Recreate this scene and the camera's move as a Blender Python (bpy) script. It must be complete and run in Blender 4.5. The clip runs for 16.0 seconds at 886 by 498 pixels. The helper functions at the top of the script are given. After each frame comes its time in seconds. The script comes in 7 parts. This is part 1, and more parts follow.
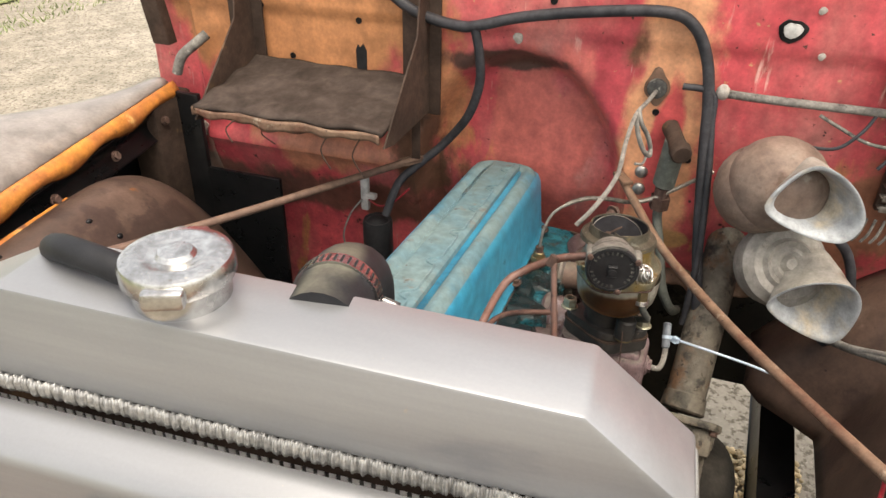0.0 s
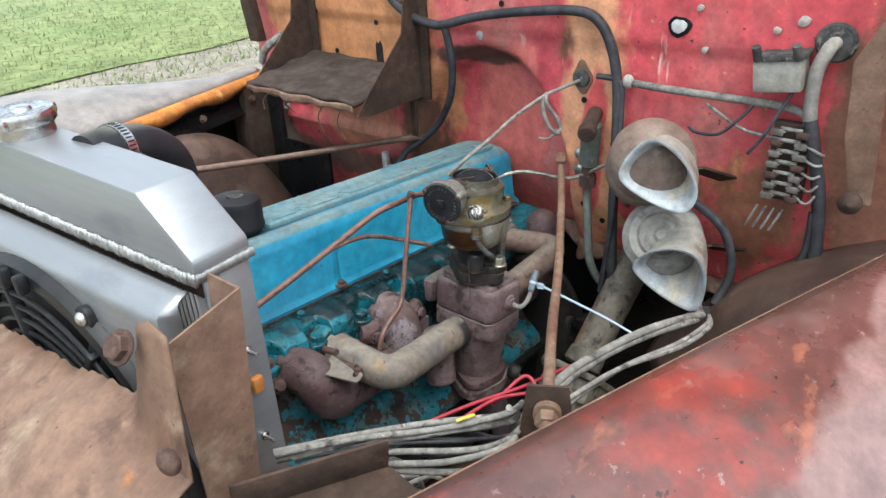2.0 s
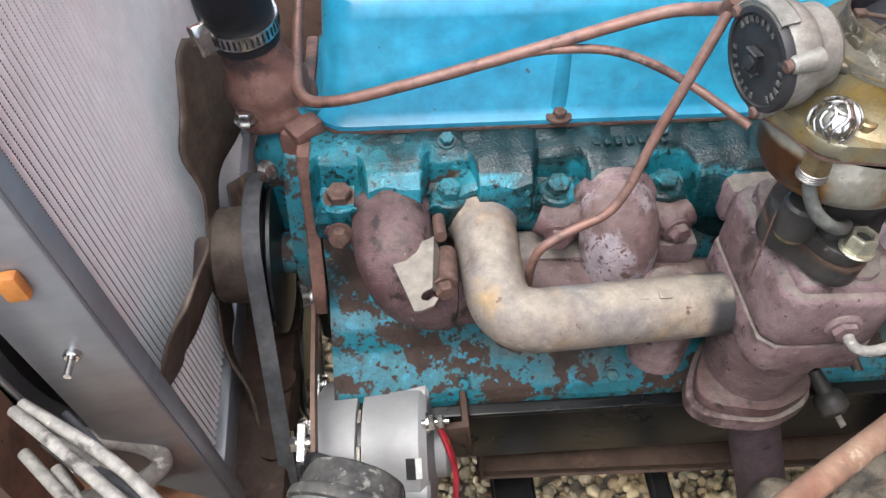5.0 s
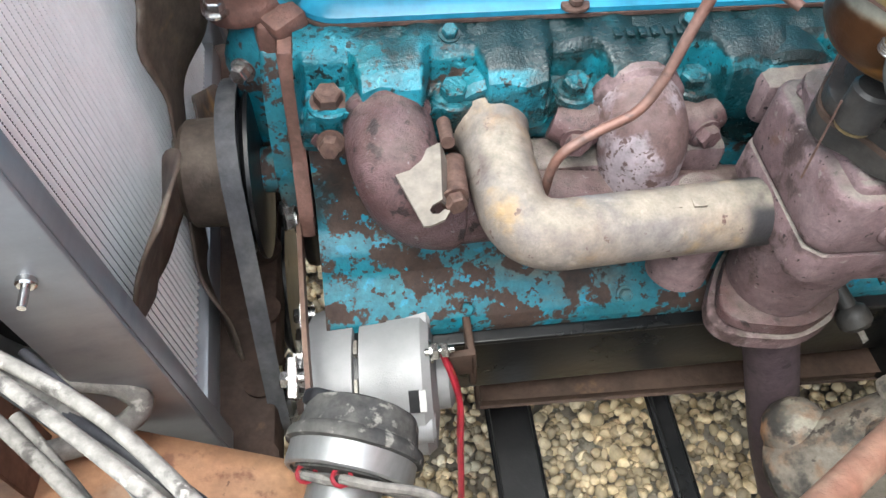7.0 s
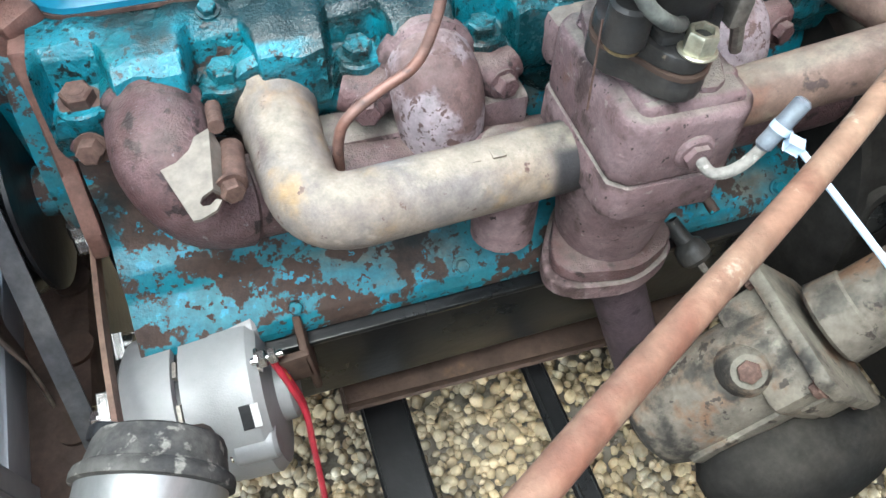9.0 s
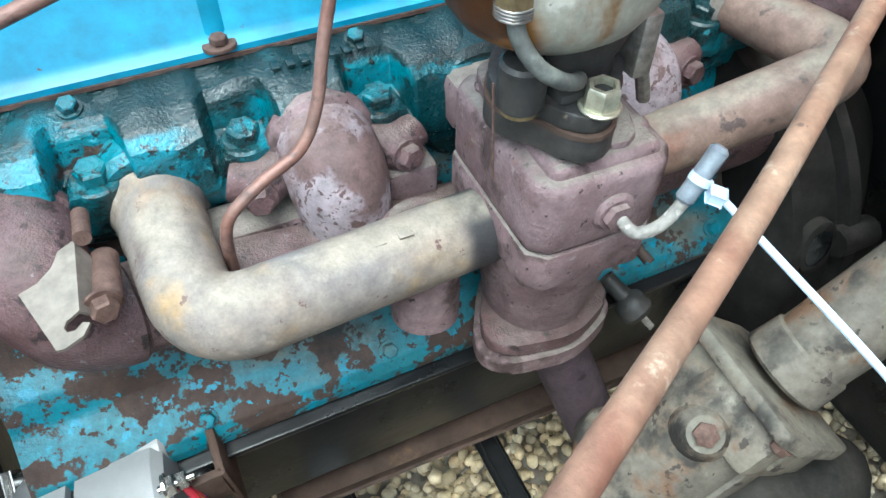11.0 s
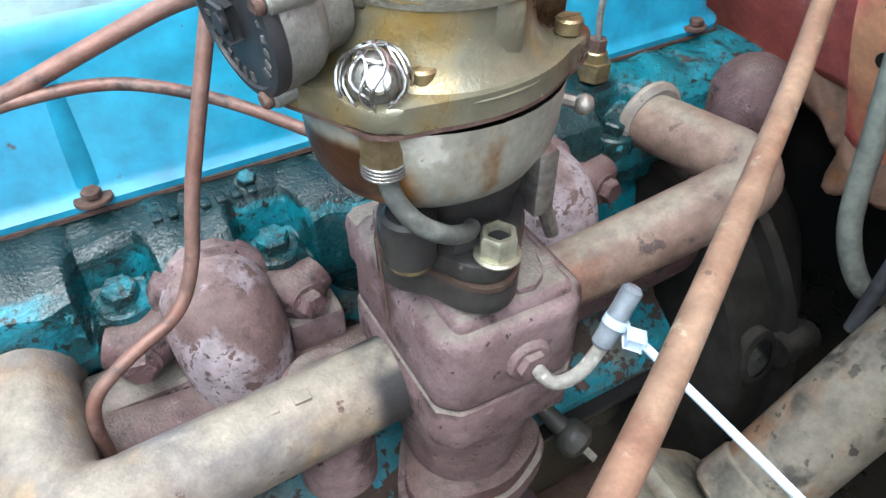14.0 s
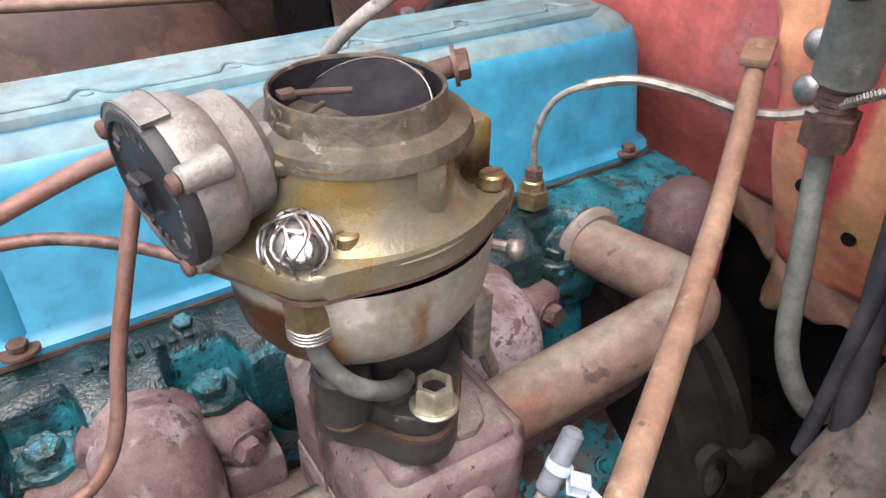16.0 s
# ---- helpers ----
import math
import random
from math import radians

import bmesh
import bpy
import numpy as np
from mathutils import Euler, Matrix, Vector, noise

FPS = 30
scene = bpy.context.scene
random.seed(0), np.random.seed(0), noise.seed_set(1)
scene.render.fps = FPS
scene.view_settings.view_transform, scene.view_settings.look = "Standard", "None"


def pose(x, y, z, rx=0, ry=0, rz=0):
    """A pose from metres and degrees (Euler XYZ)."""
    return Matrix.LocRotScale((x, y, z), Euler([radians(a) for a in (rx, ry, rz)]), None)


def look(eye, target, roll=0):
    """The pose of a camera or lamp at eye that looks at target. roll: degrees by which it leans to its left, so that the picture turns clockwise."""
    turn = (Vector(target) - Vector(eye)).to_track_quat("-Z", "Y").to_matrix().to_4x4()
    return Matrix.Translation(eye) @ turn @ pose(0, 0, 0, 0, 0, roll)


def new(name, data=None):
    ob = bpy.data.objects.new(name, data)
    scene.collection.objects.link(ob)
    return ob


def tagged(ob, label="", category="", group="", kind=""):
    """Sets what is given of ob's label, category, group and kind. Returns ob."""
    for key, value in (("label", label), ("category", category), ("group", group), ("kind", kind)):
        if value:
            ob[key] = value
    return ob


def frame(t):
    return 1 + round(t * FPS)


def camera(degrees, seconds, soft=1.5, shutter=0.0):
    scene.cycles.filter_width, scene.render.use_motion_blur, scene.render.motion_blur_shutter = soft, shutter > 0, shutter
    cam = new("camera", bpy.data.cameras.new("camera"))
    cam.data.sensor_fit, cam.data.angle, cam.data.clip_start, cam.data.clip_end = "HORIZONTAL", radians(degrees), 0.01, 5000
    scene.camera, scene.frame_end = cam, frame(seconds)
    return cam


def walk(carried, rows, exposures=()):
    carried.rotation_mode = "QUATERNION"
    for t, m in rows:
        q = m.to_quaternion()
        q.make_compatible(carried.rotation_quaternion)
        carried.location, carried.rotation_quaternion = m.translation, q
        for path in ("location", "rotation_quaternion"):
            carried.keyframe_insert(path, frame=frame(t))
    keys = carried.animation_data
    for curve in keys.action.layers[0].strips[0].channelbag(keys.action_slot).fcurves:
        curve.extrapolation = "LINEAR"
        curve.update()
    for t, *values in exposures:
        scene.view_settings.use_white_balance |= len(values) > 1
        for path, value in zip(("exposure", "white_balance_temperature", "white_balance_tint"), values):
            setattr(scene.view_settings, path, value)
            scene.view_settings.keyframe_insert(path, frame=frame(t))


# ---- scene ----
cam = camera(62.9, 16.0)
PATH = [
    (0, (0.363, 0.319, 1.32), (1.983, 0.861, 0.28), 1.1),
    (0.5, (0.23, 0.202, 1.338), (1.805, 0.904, 0.326), 1.0),
    (1, (0.155, 0.08, 1.369), (1.69, 0.885, 0.371), 1.1),
    (1.5, (0.23, -0.089, 1.362), (1.695, 0.874, 0.4), -0.5),
    (2, (0.36, -0.251, 1.308), (1.701, 0.894, 0.364), -3.0),
    (2.5, (0.527, -0.268, 1.274), (1.719, 1.031, 0.33), -1.7),
    (3, (0.665, -0.258, 1.27), (1.527, 1.263, 0.299), -3.1),
    (3.5, (0.86, -0.222, 1.229), (1.359, 1.446, 0.243), -4.0),
    (4, (0.953, -0.094, 1.171), (1.289, 1.584, 0.136), -2.9),
    (4.5, (0.915, 0.009, 1.142), (1.024, 1.524, -0.159), -3.8),
    (5, (0.895, 0.028, 1.126), (0.865, 1.345, -0.379), -7.2),
    (7.5, (0.857, 0.066, 1.045), (0.951, 1.212, -0.591), -4.3),
    (8, (0.874, 0.068, 1.018), (1.021, 1.189, -0.631), -3.4),
    (8.5, (0.908, 0.051, 1.006), (1.148, 1.162, -0.639), -3.7),
    (9, (0.933, 0.053, 1.022), (1.217, 1.18, -0.606), -5.1),
    (9.5, (0.941, 0.055, 1.027), (1.265, 1.199, -0.581), -5.9),
    (10, (0.949, 0.061, 1.022), (1.321, 1.219, -0.566), -6.5),
    (12.5, (0.998, 0.107, 0.972), (1.493, 1.34, -0.523), -5.7),
    (13, (0.996, 0.104, 0.976), (1.512, 1.355, -0.497), -5.8),
    (13.5, (1.0, 0.105, 0.978), (1.568, 1.379, -0.455), -5.7),
    (14, (1.024, 0.113, 0.99), (1.659, 1.407, -0.396), -5.8),
    (14.5, (1.047, 0.123, 0.998), (1.811, 1.434, -0.305), -5.5),
    (15, (1.049, 0.122, 1.001), (1.873, 1.461, -0.235), -5.0),
    (15.5, (1.047, 0.12, 1.005), (1.88, 1.483, -0.199), -4.7),
    (16, (1.044, 0.119, 1.005), (1.873, 1.5, -0.18), -4.6),
]
walk(cam, [(t, look(eye, target, roll)) for t, eye, target, roll in PATH], exposures=[(0, 0.2, 7700, 10), (0.7, 0.18, 6400, 1), (1.5, 0.16, 6100, 0), (3, 0.34, 6600, 9), (4.5, 0.74, 6400, 9), (7.5, 1.18, 6200, 3), (9, 1.25, 5900, 0), (10, 1.25, 5800, -3), (12.5, 1.15, 5450, -6), (14, 1.06, 5900, 2), (16, 0.91, 6800, 18)])

# ---- light ----
world = bpy.data.worlds.new("sky")
scene.world = world
world.use_nodes = True
wn = world.node_tree.nodes
sky = wn.new("ShaderNodeTexSky")
sky.sky_type, sky.sun_disc = "NISHITA", False
sky.sun_elevation, sky.sun_rotation = radians(73), radians(222)
sky.air_density, sky.dust_density, sky.ozone_density = 1.0, 4.0, 1.0
wn["Background"].inputs["Strength"].default_value = 0.40
overcast = wn.new("ShaderNodeHueSaturation")
overcast.inputs["Saturation"].default_value = 0.45
world.node_tree.links.new(sky.outputs["Color"], overcast.inputs["Color"])
world.node_tree.links.new(overcast.outputs["Color"], wn["Background"].inputs["Color"])
sun_data = bpy.data.lights.new("sun", "SUN")
sun_data.energy, sun_data.angle, sun_data.color = 1.28, radians(60), (1.0, 0.98, 0.95)
sun = new("sun", sun_data)
sun.matrix_world = look((-0.6, -0.66, 2.9), (0, 0, 0))

# ---- materials ----


def material(name, c1, c2, scale=20.0, rough=0.6, metal=0.0, bump=0.15, fine=300.0, stretch=(1, 1, 1), patches=(), spread=0.26, coat=0.0, island=0.0, zones=(), mottle=0.28, dust=None, spec=0.4):
    """Base colour that wanders between c1 and c2; patches: (colour, scale, low, high, stretch[, roughness]) laid over it."""
    m = bpy.data.materials.new(name)
    m.use_nodes = True
    nt = m.node_tree
    n, l = nt.nodes, nt.links
    b = n["Principled BSDF"]
    co = n.new("ShaderNodeTexCoord")

    def noise_at(sc, st, detail=6.0, shift=0.0):
        mp = n.new("ShaderNodeMapping")
        mp.inputs["Scale"].default_value = st
        mp.inputs["Location"].default_value = (shift, shift * 0.7, shift * 0.3)
        l.new(co.outputs["Object"], mp.inputs["Vector"])
        t = n.new("ShaderNodeTexNoise")
        t.inputs["Scale"].default_value, t.inputs["Detail"].default_value, t.inputs["Roughness"].default_value = sc, detail, 0.6
        l.new(mp.outputs["Vector"], t.inputs["Vector"])
        return t.outputs["Fac"]

    def ramp(fac, lo, hi):
        r = n.new("ShaderNodeMapRange")
        r.interpolation_type = "SMOOTHSTEP"
        r.inputs["From Min"].default_value, r.inputs["From Max"].default_value = lo, hi
        l.new(fac, r.inputs["Value"])
        return r.outputs["Result"]

    def mix(fac, a, c):
        x = n.new("ShaderNodeMix")
        x.data_type = "RGBA"
        l.new(fac, x.inputs[0])
        for sock, v in ((x.inputs[6], a), (x.inputs[7], c)):
            if isinstance(v, tuple):
                sock.default_value = (*v, 1)
            else:
                l.new(v, sock)
        return x.outputs[2]

    big = noise_at(scale, stretch)
    col = mix(ramp(big, 0.35, 0.65), c1, c2)
    ro = None
    for i, p in enumerate(patches):
        f = ramp(noise_at(p[1], p[4] if len(p) > 4 else (1, 1, 1), 8.0, 3.1 * i + 1.7), p[2], p[3])
        col = mix(f, col, p[0])
        if len(p) > 5:
            x = n.new("ShaderNodeMix")
            l.new(f, x.inputs[0])
            if ro is None:
                x.inputs[2].default_value = rough
            else:
                l.new(ro, x.inputs[2])
            x.inputs[3].default_value = p[5]
            ro = x.outputs[0]
    if zones:
        sx = n.new("ShaderNodeSeparateXYZ")
        l.new(co.outputs["Object"], sx.inputs[0])
    for i, (zc, cy, cz, ry, rz, wob, *ax) in enumerate(zones):
        terms = []
        for axis, c0, r0 in ((ax[0] if ax else "Y", cy, ry), ("Z", cz, rz)):
            a = n.new("ShaderNodeMath")
            a.operation = "SUBTRACT"
            l.new(sx.outputs[axis], a.inputs[0])
            a.inputs[1].default_value = c0
            d = n.new("ShaderNodeMath")
            d.operation = "DIVIDE"
            l.new(a.outputs[0], d.inputs[0])
            d.inputs[1].default_value = r0
            e = n.new("ShaderNodeMath")
            e.operation = "MULTIPLY"
            l.new(d.outputs[0], e.inputs[0])
            l.new(d.outputs[0], e.inputs[1])
            terms.append(e.outputs[0])
        w = n.new("ShaderNodeMath")
        w.operation = "MULTIPLY_ADD"
        l.new(noise_at(14, (1, 1, 0.6), 8.0, 5.3 * i + 2.2), w.inputs[0])
        w.inputs[1].default_value, w.inputs[2].default_value = wob * 2, -wob
        t = n.new("ShaderNodeMath")
        l.new(terms[0], t.inputs[0])
        l.new(terms[1], t.inputs[1])
        t2 = n.new("ShaderNodeMath")
        l.new(t.outputs[0], t2.inputs[0])
        l.new(w.outputs[0], t2.inputs[1])
        col = mix(ramp(t2.outputs[0], 1.35, 0.55), col, zc)
    if dust:
        # dust settles on faces that look up
        gn = n.new("ShaderNodeNewGeometry")
        sn = n.new("ShaderNodeSeparateXYZ")
        l.new(gn.outputs["Normal"], sn.inputs[0])
        du = n.new("ShaderNodeMath")
        du.operation = "MULTIPLY"
        l.new(ramp(sn.outputs["Z"], dust[1], 0.97), du.inputs[0])
        l.new(ramp(noise_at(dust[2], (1, 1, 1), 8.0, 4.4), 0.3, 0.62), du.inputs[1])
        col = mix(du.outputs[0], col, dust[0])
    grain = noise_at(fine, (1, 1, 1), 3.0, 9.0)
    hs = n.new("ShaderNodeHueSaturation")
    g = n.new("ShaderNodeMapRange")
    g.inputs["To Min"].default_value, g.inputs["To Max"].default_value = 1 - spread, 1 + spread
    l.new(grain, g.inputs["Value"])
    val = g.outputs["Result"]
    mid = n.new("ShaderNodeMapRange")
    mid.inputs["From Min"].default_value, mid.inputs["From Max"].default_value = 0.3, 0.7
    mid.inputs["To Min"].default_value, mid.inputs["To Max"].default_value = 1 - mottle, 1 + mottle
    l.new(noise_at(math.sqrt(scale * fine), stretch, 5.0, 6.1), mid.inputs["Value"])
    mm = n.new("ShaderNodeMath")
    mm.operation = "MULTIPLY"
    l.new(val, mm.inputs[0])
    l.new(mid.outputs["Result"], mm.inputs[1])
    val = mm.outputs[0]
    if island:
        gm = n.new("ShaderNodeNewGeometry")
        r2 = n.new("ShaderNodeMapRange")
        r2.inputs["To Min"].default_value, r2.inputs["To Max"].default_value = 1 - island, 1 + island
        l.new(gm.outputs["Random Per Island"], r2.inputs["Value"])
        mu = n.new("ShaderNodeMath")
        mu.operation = "MULTIPLY"
        l.new(val, mu.inputs[0])
        l.new(r2.outputs["Result"], mu.inputs[1])
        val = mu.outputs[0]
    l.new(val, hs.inputs["Value"])
    l.new(col, hs.inputs["Color"])
    l.new(hs.outputs["Color"], b.inputs["Base Color"])
    rr = n.new("ShaderNodeMapRange")
    rr.inputs["To Min"].default_value, rr.inputs["To Max"].default_value = -0.12, 0.12
    l.new(big, rr.inputs["Value"])
    ad = n.new("ShaderNodeMath")
    ad.operation, ad.use_clamp = "ADD", True
    l.new(rr.outputs["Result"], ad.inputs[0])
    if ro is None:
        ad.inputs[1].default_value = rough
    else:
        l.new(ro, ad.inputs[1])
    l.new(ad.outputs[0], b.inputs["Roughness"])
    b.inputs["Metallic"].default_value = metal
    b.inputs["Specular IOR Level"].default_value = spec
    b.inputs["Coat Weight"].default_value = coat
    bp = n.new("ShaderNodeBump")
    bp.inputs["Strength"].default_value, bp.inputs["Distance"].default_value = bump, 0.0013
    if bump >= 0.4:
        hm = n.new("ShaderNodeMath")
        hm.operation = "MULTIPLY_ADD"
        l.new(noise_at(math.sqrt(scale * fine) * 0.9, (1, 1, 1), 6.0, 2.6), hm.inputs[0])
        hm.inputs[1].default_value = 0.4
        l.new(grain, hm.inputs[2])
        l.new(hm.outputs[0], bp.inputs["Height"])
    else:
        l.new(grain, bp.inputs["Height"])
    l.new(bp.outputs["Normal"], b.inputs["Normal"])
    return m


RUST = (0.16, 0.065, 0.03)
RUST_D = (0.07, 0.032, 0.02)
ORANGE = (0.45, 0.17, 0.05)
GREASE = (0.025, 0.022, 0.02)
m_red = material("firewall red paint", (0.54, 0.08, 0.094), (0.46, 0.066, 0.08), 6, 0.42, patches=[((0.46, 0.19, 0.165), 5, 0.43, 0.74, (1, 1, 0.5)), ((0.5, 0.22, 0.09), 7, 0.61, 0.68, (1, 1.6, 0.45), 0.6), ((0.16, 0.07, 0.04), 7, 0.6, 0.72, (1, 1, 0.6), 0.8), ((0.05, 0.025, 0.02), 28, 0.66, 0.72, (1, 1, 1), 0.85), ((0.58, 0.32, 0.28), 22, 0.62, 0.72, (1, 2.2, 0.35), 0.55), ((0.07, 0.035, 0.03), 75, 0.66, 0.69, (1, 1, 1), 0.8), ((0.48, 0.27, 0.14), 60, 0.66, 0.7)], bump=0.12, fine=180, zones=[((0.6, 0.29, 0.16), 0.335, 0.90, 0.065, 0.24, 1.6), ((0.55, 0.3, 0.13), 0.30, 0.71, 0.03, 0.02, 1.8), ((0.5, 0.08, 0.08), 0.33, 0.86, 0.022, 0.16, 2.0), ((0.45, 0.2, 0.09), 0.97, 1.03, 0.26, 0.17, 1.6), ((0.5, 0.2, 0.12), 0.93, 0.80, 0.13, 0.07, 1.8), ((0.5, 0.13, 0.11), 0.52, 0.80, 0.10, 0.20, 2.4), ((0.47, 0.2, 0.1), 0.69, 0.93, 0.035, 0.16, 2.2), ((0.1, 0.05, 0.04), 0.60, 0.975, 0.10, 0.022, 2.4), ((0.14, 0.07, 0.045), 0.74, 0.80, 0.05, 0.10, 2.6), ((0.17, 0.065, 0.05), 1.0, 0.68, 0.4, 0.05, 2.2), ((0.24, 0.1, 0.06), 0.05, 0.77, 0.10, 0.10, 2.8), ((0.2, 0.09, 0.06), -0.09, 0.9, 0.05, 0.3, 2.8)])
m_orange = material("firewall orange primer", (0.5, 0.22, 0.1), (0.42, 0.155, 0.08), 8, 0.55, patches=[((0.5, 0.06, 0.06), 7, 0.56, 0.62, (1, 1.5, 0.4), 0.45), ((0.12, 0.05, 0.03), 12, 0.63, 0.75, (1, 1, 0.6), 0.8), ((0.05, 0.025, 0.02), 40, 0.68, 0.75)], bump=0.1, fine=180)
m_blue = material("blue engine enamel", (0.0155, 0.172, 0.284), (0.0215, 0.206, 0.318), 9, 0.34, patches=[((0.05, 0.1, 0.12), 11, 0.62, 0.72, (1.6, 1, 0.25), 0.5), ((0.138, 0.224, 0.241), 14, 0.58, 0.85, (0.6, 1, 1), 0.6), ((0.0516, 0.043, 0.0387), 45, 0.68, 0.74, (1, 1, 1), 0.8), ((0.086, 0.0516, 0.0344), 140, 0.7, 0.73, (1, 1, 1), 0.8)], bump=0.05, fine=250, spread=0.06, spec=0.5)
m_bluetop = material("dusty blue enamel", (0.0833, 0.159, 0.184), (0.115, 0.173, 0.178), 16, 0.6, patches=[((0.0191, 0.14, 0.223), 12, 0.54, 0.68, (0.5, 1, 1), 0.45), ((0.128, 0.128, 0.115), 30, 0.58, 0.7), ((0.0638, 0.0382, 0.0286), 50, 0.66, 0.72), ((0.0319, 0.0255, 0.0255), 14, 0.7, 0.76)], bump=0.08, fine=250, spread=0.08)
m_head = material("oily turquoise casting", (0.0055, 0.088, 0.107), (0.0092, 0.135, 0.18), 26, 0.36, patches=[((0.006, 0.022, 0.024), 13, 0.45, 0.58, (0.7, 1, 1), 0.2), ((0.0297, 0.0185, 0.0132), 34, 0.62, 0.64, (1, 1, 1), 0.6), ((0.05, 0.215, 0.255), 60, 0.63, 0.68), ((0.004, 0.010, 0.010), 150, 0.56, 0.61, (1, 1, 1), 0.3), ((0.004, 0.0066, 0.0066), 380, 0.6, 0.66, (1, 1, 1), 0.3)], bump=0.8, fine=420, spec=0.5, zones=[((0.003, 0.015, 0.017), 0.33, 0.022, 0.26, 0.008, 2.2, "X"), ((0.003, 0.03, 0.036), 0.36, -0.02, 0.08, 0.025, 2.6, "X")])
m_block = material("worn blue block casting", (0.00788, 0.124, 0.169), (0.0141, 0.113, 0.141), 18, 0.42, patches=[((0.0959, 0.0959, 0.0788), 9, 0.5, 0.66, (0.5, 1, 1), 0.8), ((0.0394, 0.0237, 0.018), 24, 0.52, 0.545, (1, 1, 1), 0.75), ((0.00845, 0.158, 0.237), 75, 0.6, 0.63, (1, 1, 1), 0.4), ((0.0338, 0.0225, 0.0186), 120, 0.58, 0.61, (1, 1, 1), 0.8), ((0.00676, 0.0113, 0.0124), 10, 0.58, 0.72)], bump=0.5, fine=260)
m_exh = material("rusty purple cast iron", (0.108, 0.07, 0.072), (0.15, 0.107, 0.11), 22, 0.65, patches=[((0.046, 0.0304, 0.029), 30, 0.52, 0.66), ((0.0921, 0.0495, 0.033), 14, 0.6, 0.72), ((0.16, 0.132, 0.125), 110, 0.62, 0.68), ((0.0184, 0.0132, 0.0132), 160, 0.62, 0.66)], bump=0.8, fine=520, mottle=0.25, dust=((0.141, 0.125, 0.109), 0.75, 22), spec=0.2)
m_exh_d = material("dark rust cast iron", (0.066, 0.035, 0.035), (0.095, 0.06, 0.062), 25, 0.5, patches=[((0.0675, 0.0317, 0.0218), 12, 0.55, 0.66), ((0.0215, 0.0145, 0.0145), 60, 0.56, 0.62), ((0.135, 0.119, 0.119), 190, 0.63, 0.67, (1, 1, 1), 0.35)], bump=1.0, fine=520, dust=((0.0982, 0.0726, 0.066), 0.6, 30), spec=0.3)
m_pipe = material("dark plum scaled steel pipe", (0.045, 0.032, 0.038), (0.06, 0.042, 0.048), 18, 0.6, 0, 0.5, 420, patches=[((0.08, 0.045, 0.035), 12, 0.6, 0.72), ((0.02, 0.015, 0.017), 60, 0.6, 0.68)], spec=0.25)
m_tower = material("ash white scaled iron", (0.235, 0.2, 0.212), (0.185, 0.15, 0.163), 20, 0.75, patches=[((0.0918, 0.0563, 0.0532), 14, 0.52, 0.60), ((0.0692, 0.0415, 0.0377), 95, 0.57, 0.60), ((0.0755, 0.0503, 0.0472), 240, 0.58, 0.63)], bump=0.6, fine=520, dust=((0.115, 0.08, 0.075), 0.55, 60))
m_intake = material("grey tan cast pipe", (0.166, 0.135, 0.106), (0.123, 0.11, 0.103), 16, 0.6, patches=[((0.2, 0.115, 0.05), 9, 0.56, 0.68), ((0.194, 0.134, 0.0706), 20, 0.55, 0.7), ((0.0748, 0.0529, 0.0494), 15, 0.58, 0.72), ((0.232, 0.205, 0.17), 30, 0.58, 0.7), ((0.0673, 0.0388, 0.0318), 90, 0.63, 0.68), ((0.15, 0.155, 0.17), 11, 0.6, 0.75)], bump=0.5, fine=480, mottle=0.25, zones=[((0.0224, 0.0212, 0.0225), -0.040, 0.0, 0.030, 3.0, 0.5, "X")], dust=((0.194, 0.17, 0.137), 0.75, 22))
m_intake_r = material("brown cast pipe", (0.15, 0.1, 0.076), (0.11, 0.07, 0.056), 18, 0.65, patches=[((0.15, 0.07, 0.045), 10, 0.5, 0.66), ((0.164, 0.136, 0.0986), 22, 0.55, 0.7), ((0.0506, 0.034, 0.0306), 60, 0.6, 0.68), ((0.101, 0.102, 0.0952), 12, 0.6, 0.72)], bump=0.5, fine=480, dust=((0.152, 0.129, 0.102), 0.75, 22))
m_alu = material("brushed aluminium", (0.32, 0.33, 0.345), (0.26, 0.268, 0.28), 4, 0.38, 0.6, 0.04, 400, (1, 0.2, 3), patches=[((0.42, 0.42, 0.415), 7, 0.55, 0.8, (1, 0.4, 1), 0.5), ((0.22, 0.23, 0.25), 9, 0.6, 0.75, (1, 0.5, 1.5), 0.5), ((0.36, 0.33, 0.3), 60, 0.7, 0.75)], spread=0.05, mottle=0.04)
m_chrome = material("plated steel", (0.552, 0.544, 0.527), (0.468, 0.459, 0.442), 30, 0.25, 1.0, 0.1, 300)
m_weld = material("weld bead aluminium", (0.40, 0.40, 0.39), (0.30, 0.30, 0.295), 80, 0.42, 0.85, 0.2, 500)
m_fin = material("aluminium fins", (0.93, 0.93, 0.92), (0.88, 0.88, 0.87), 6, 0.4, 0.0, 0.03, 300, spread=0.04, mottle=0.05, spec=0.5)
# fins coloured dark so the gaps between the tubes look shaded
m_gap = material("dark fin with gap shade", (0.10, 0.10, 0.097), (0.07, 0.07, 0.068), 12, 0.6, spread=0.1, mottle=0.1)
m_altcase = material("cast alternator case", (0.253, 0.253, 0.256), (0.225, 0.225, 0.23), 12, 0.5, 0.2, 0.2, 700, spread=0.05, mottle=0.05, patches=[((0.259, 0.253, 0.248), 30, 0.66, 0.8)])
m_black = material("black plastic", (0.014, 0.014, 0.0154), (0.021, 0.021, 0.0224), 20, 0.45, 0, 0.1, 300, spec=0.25)
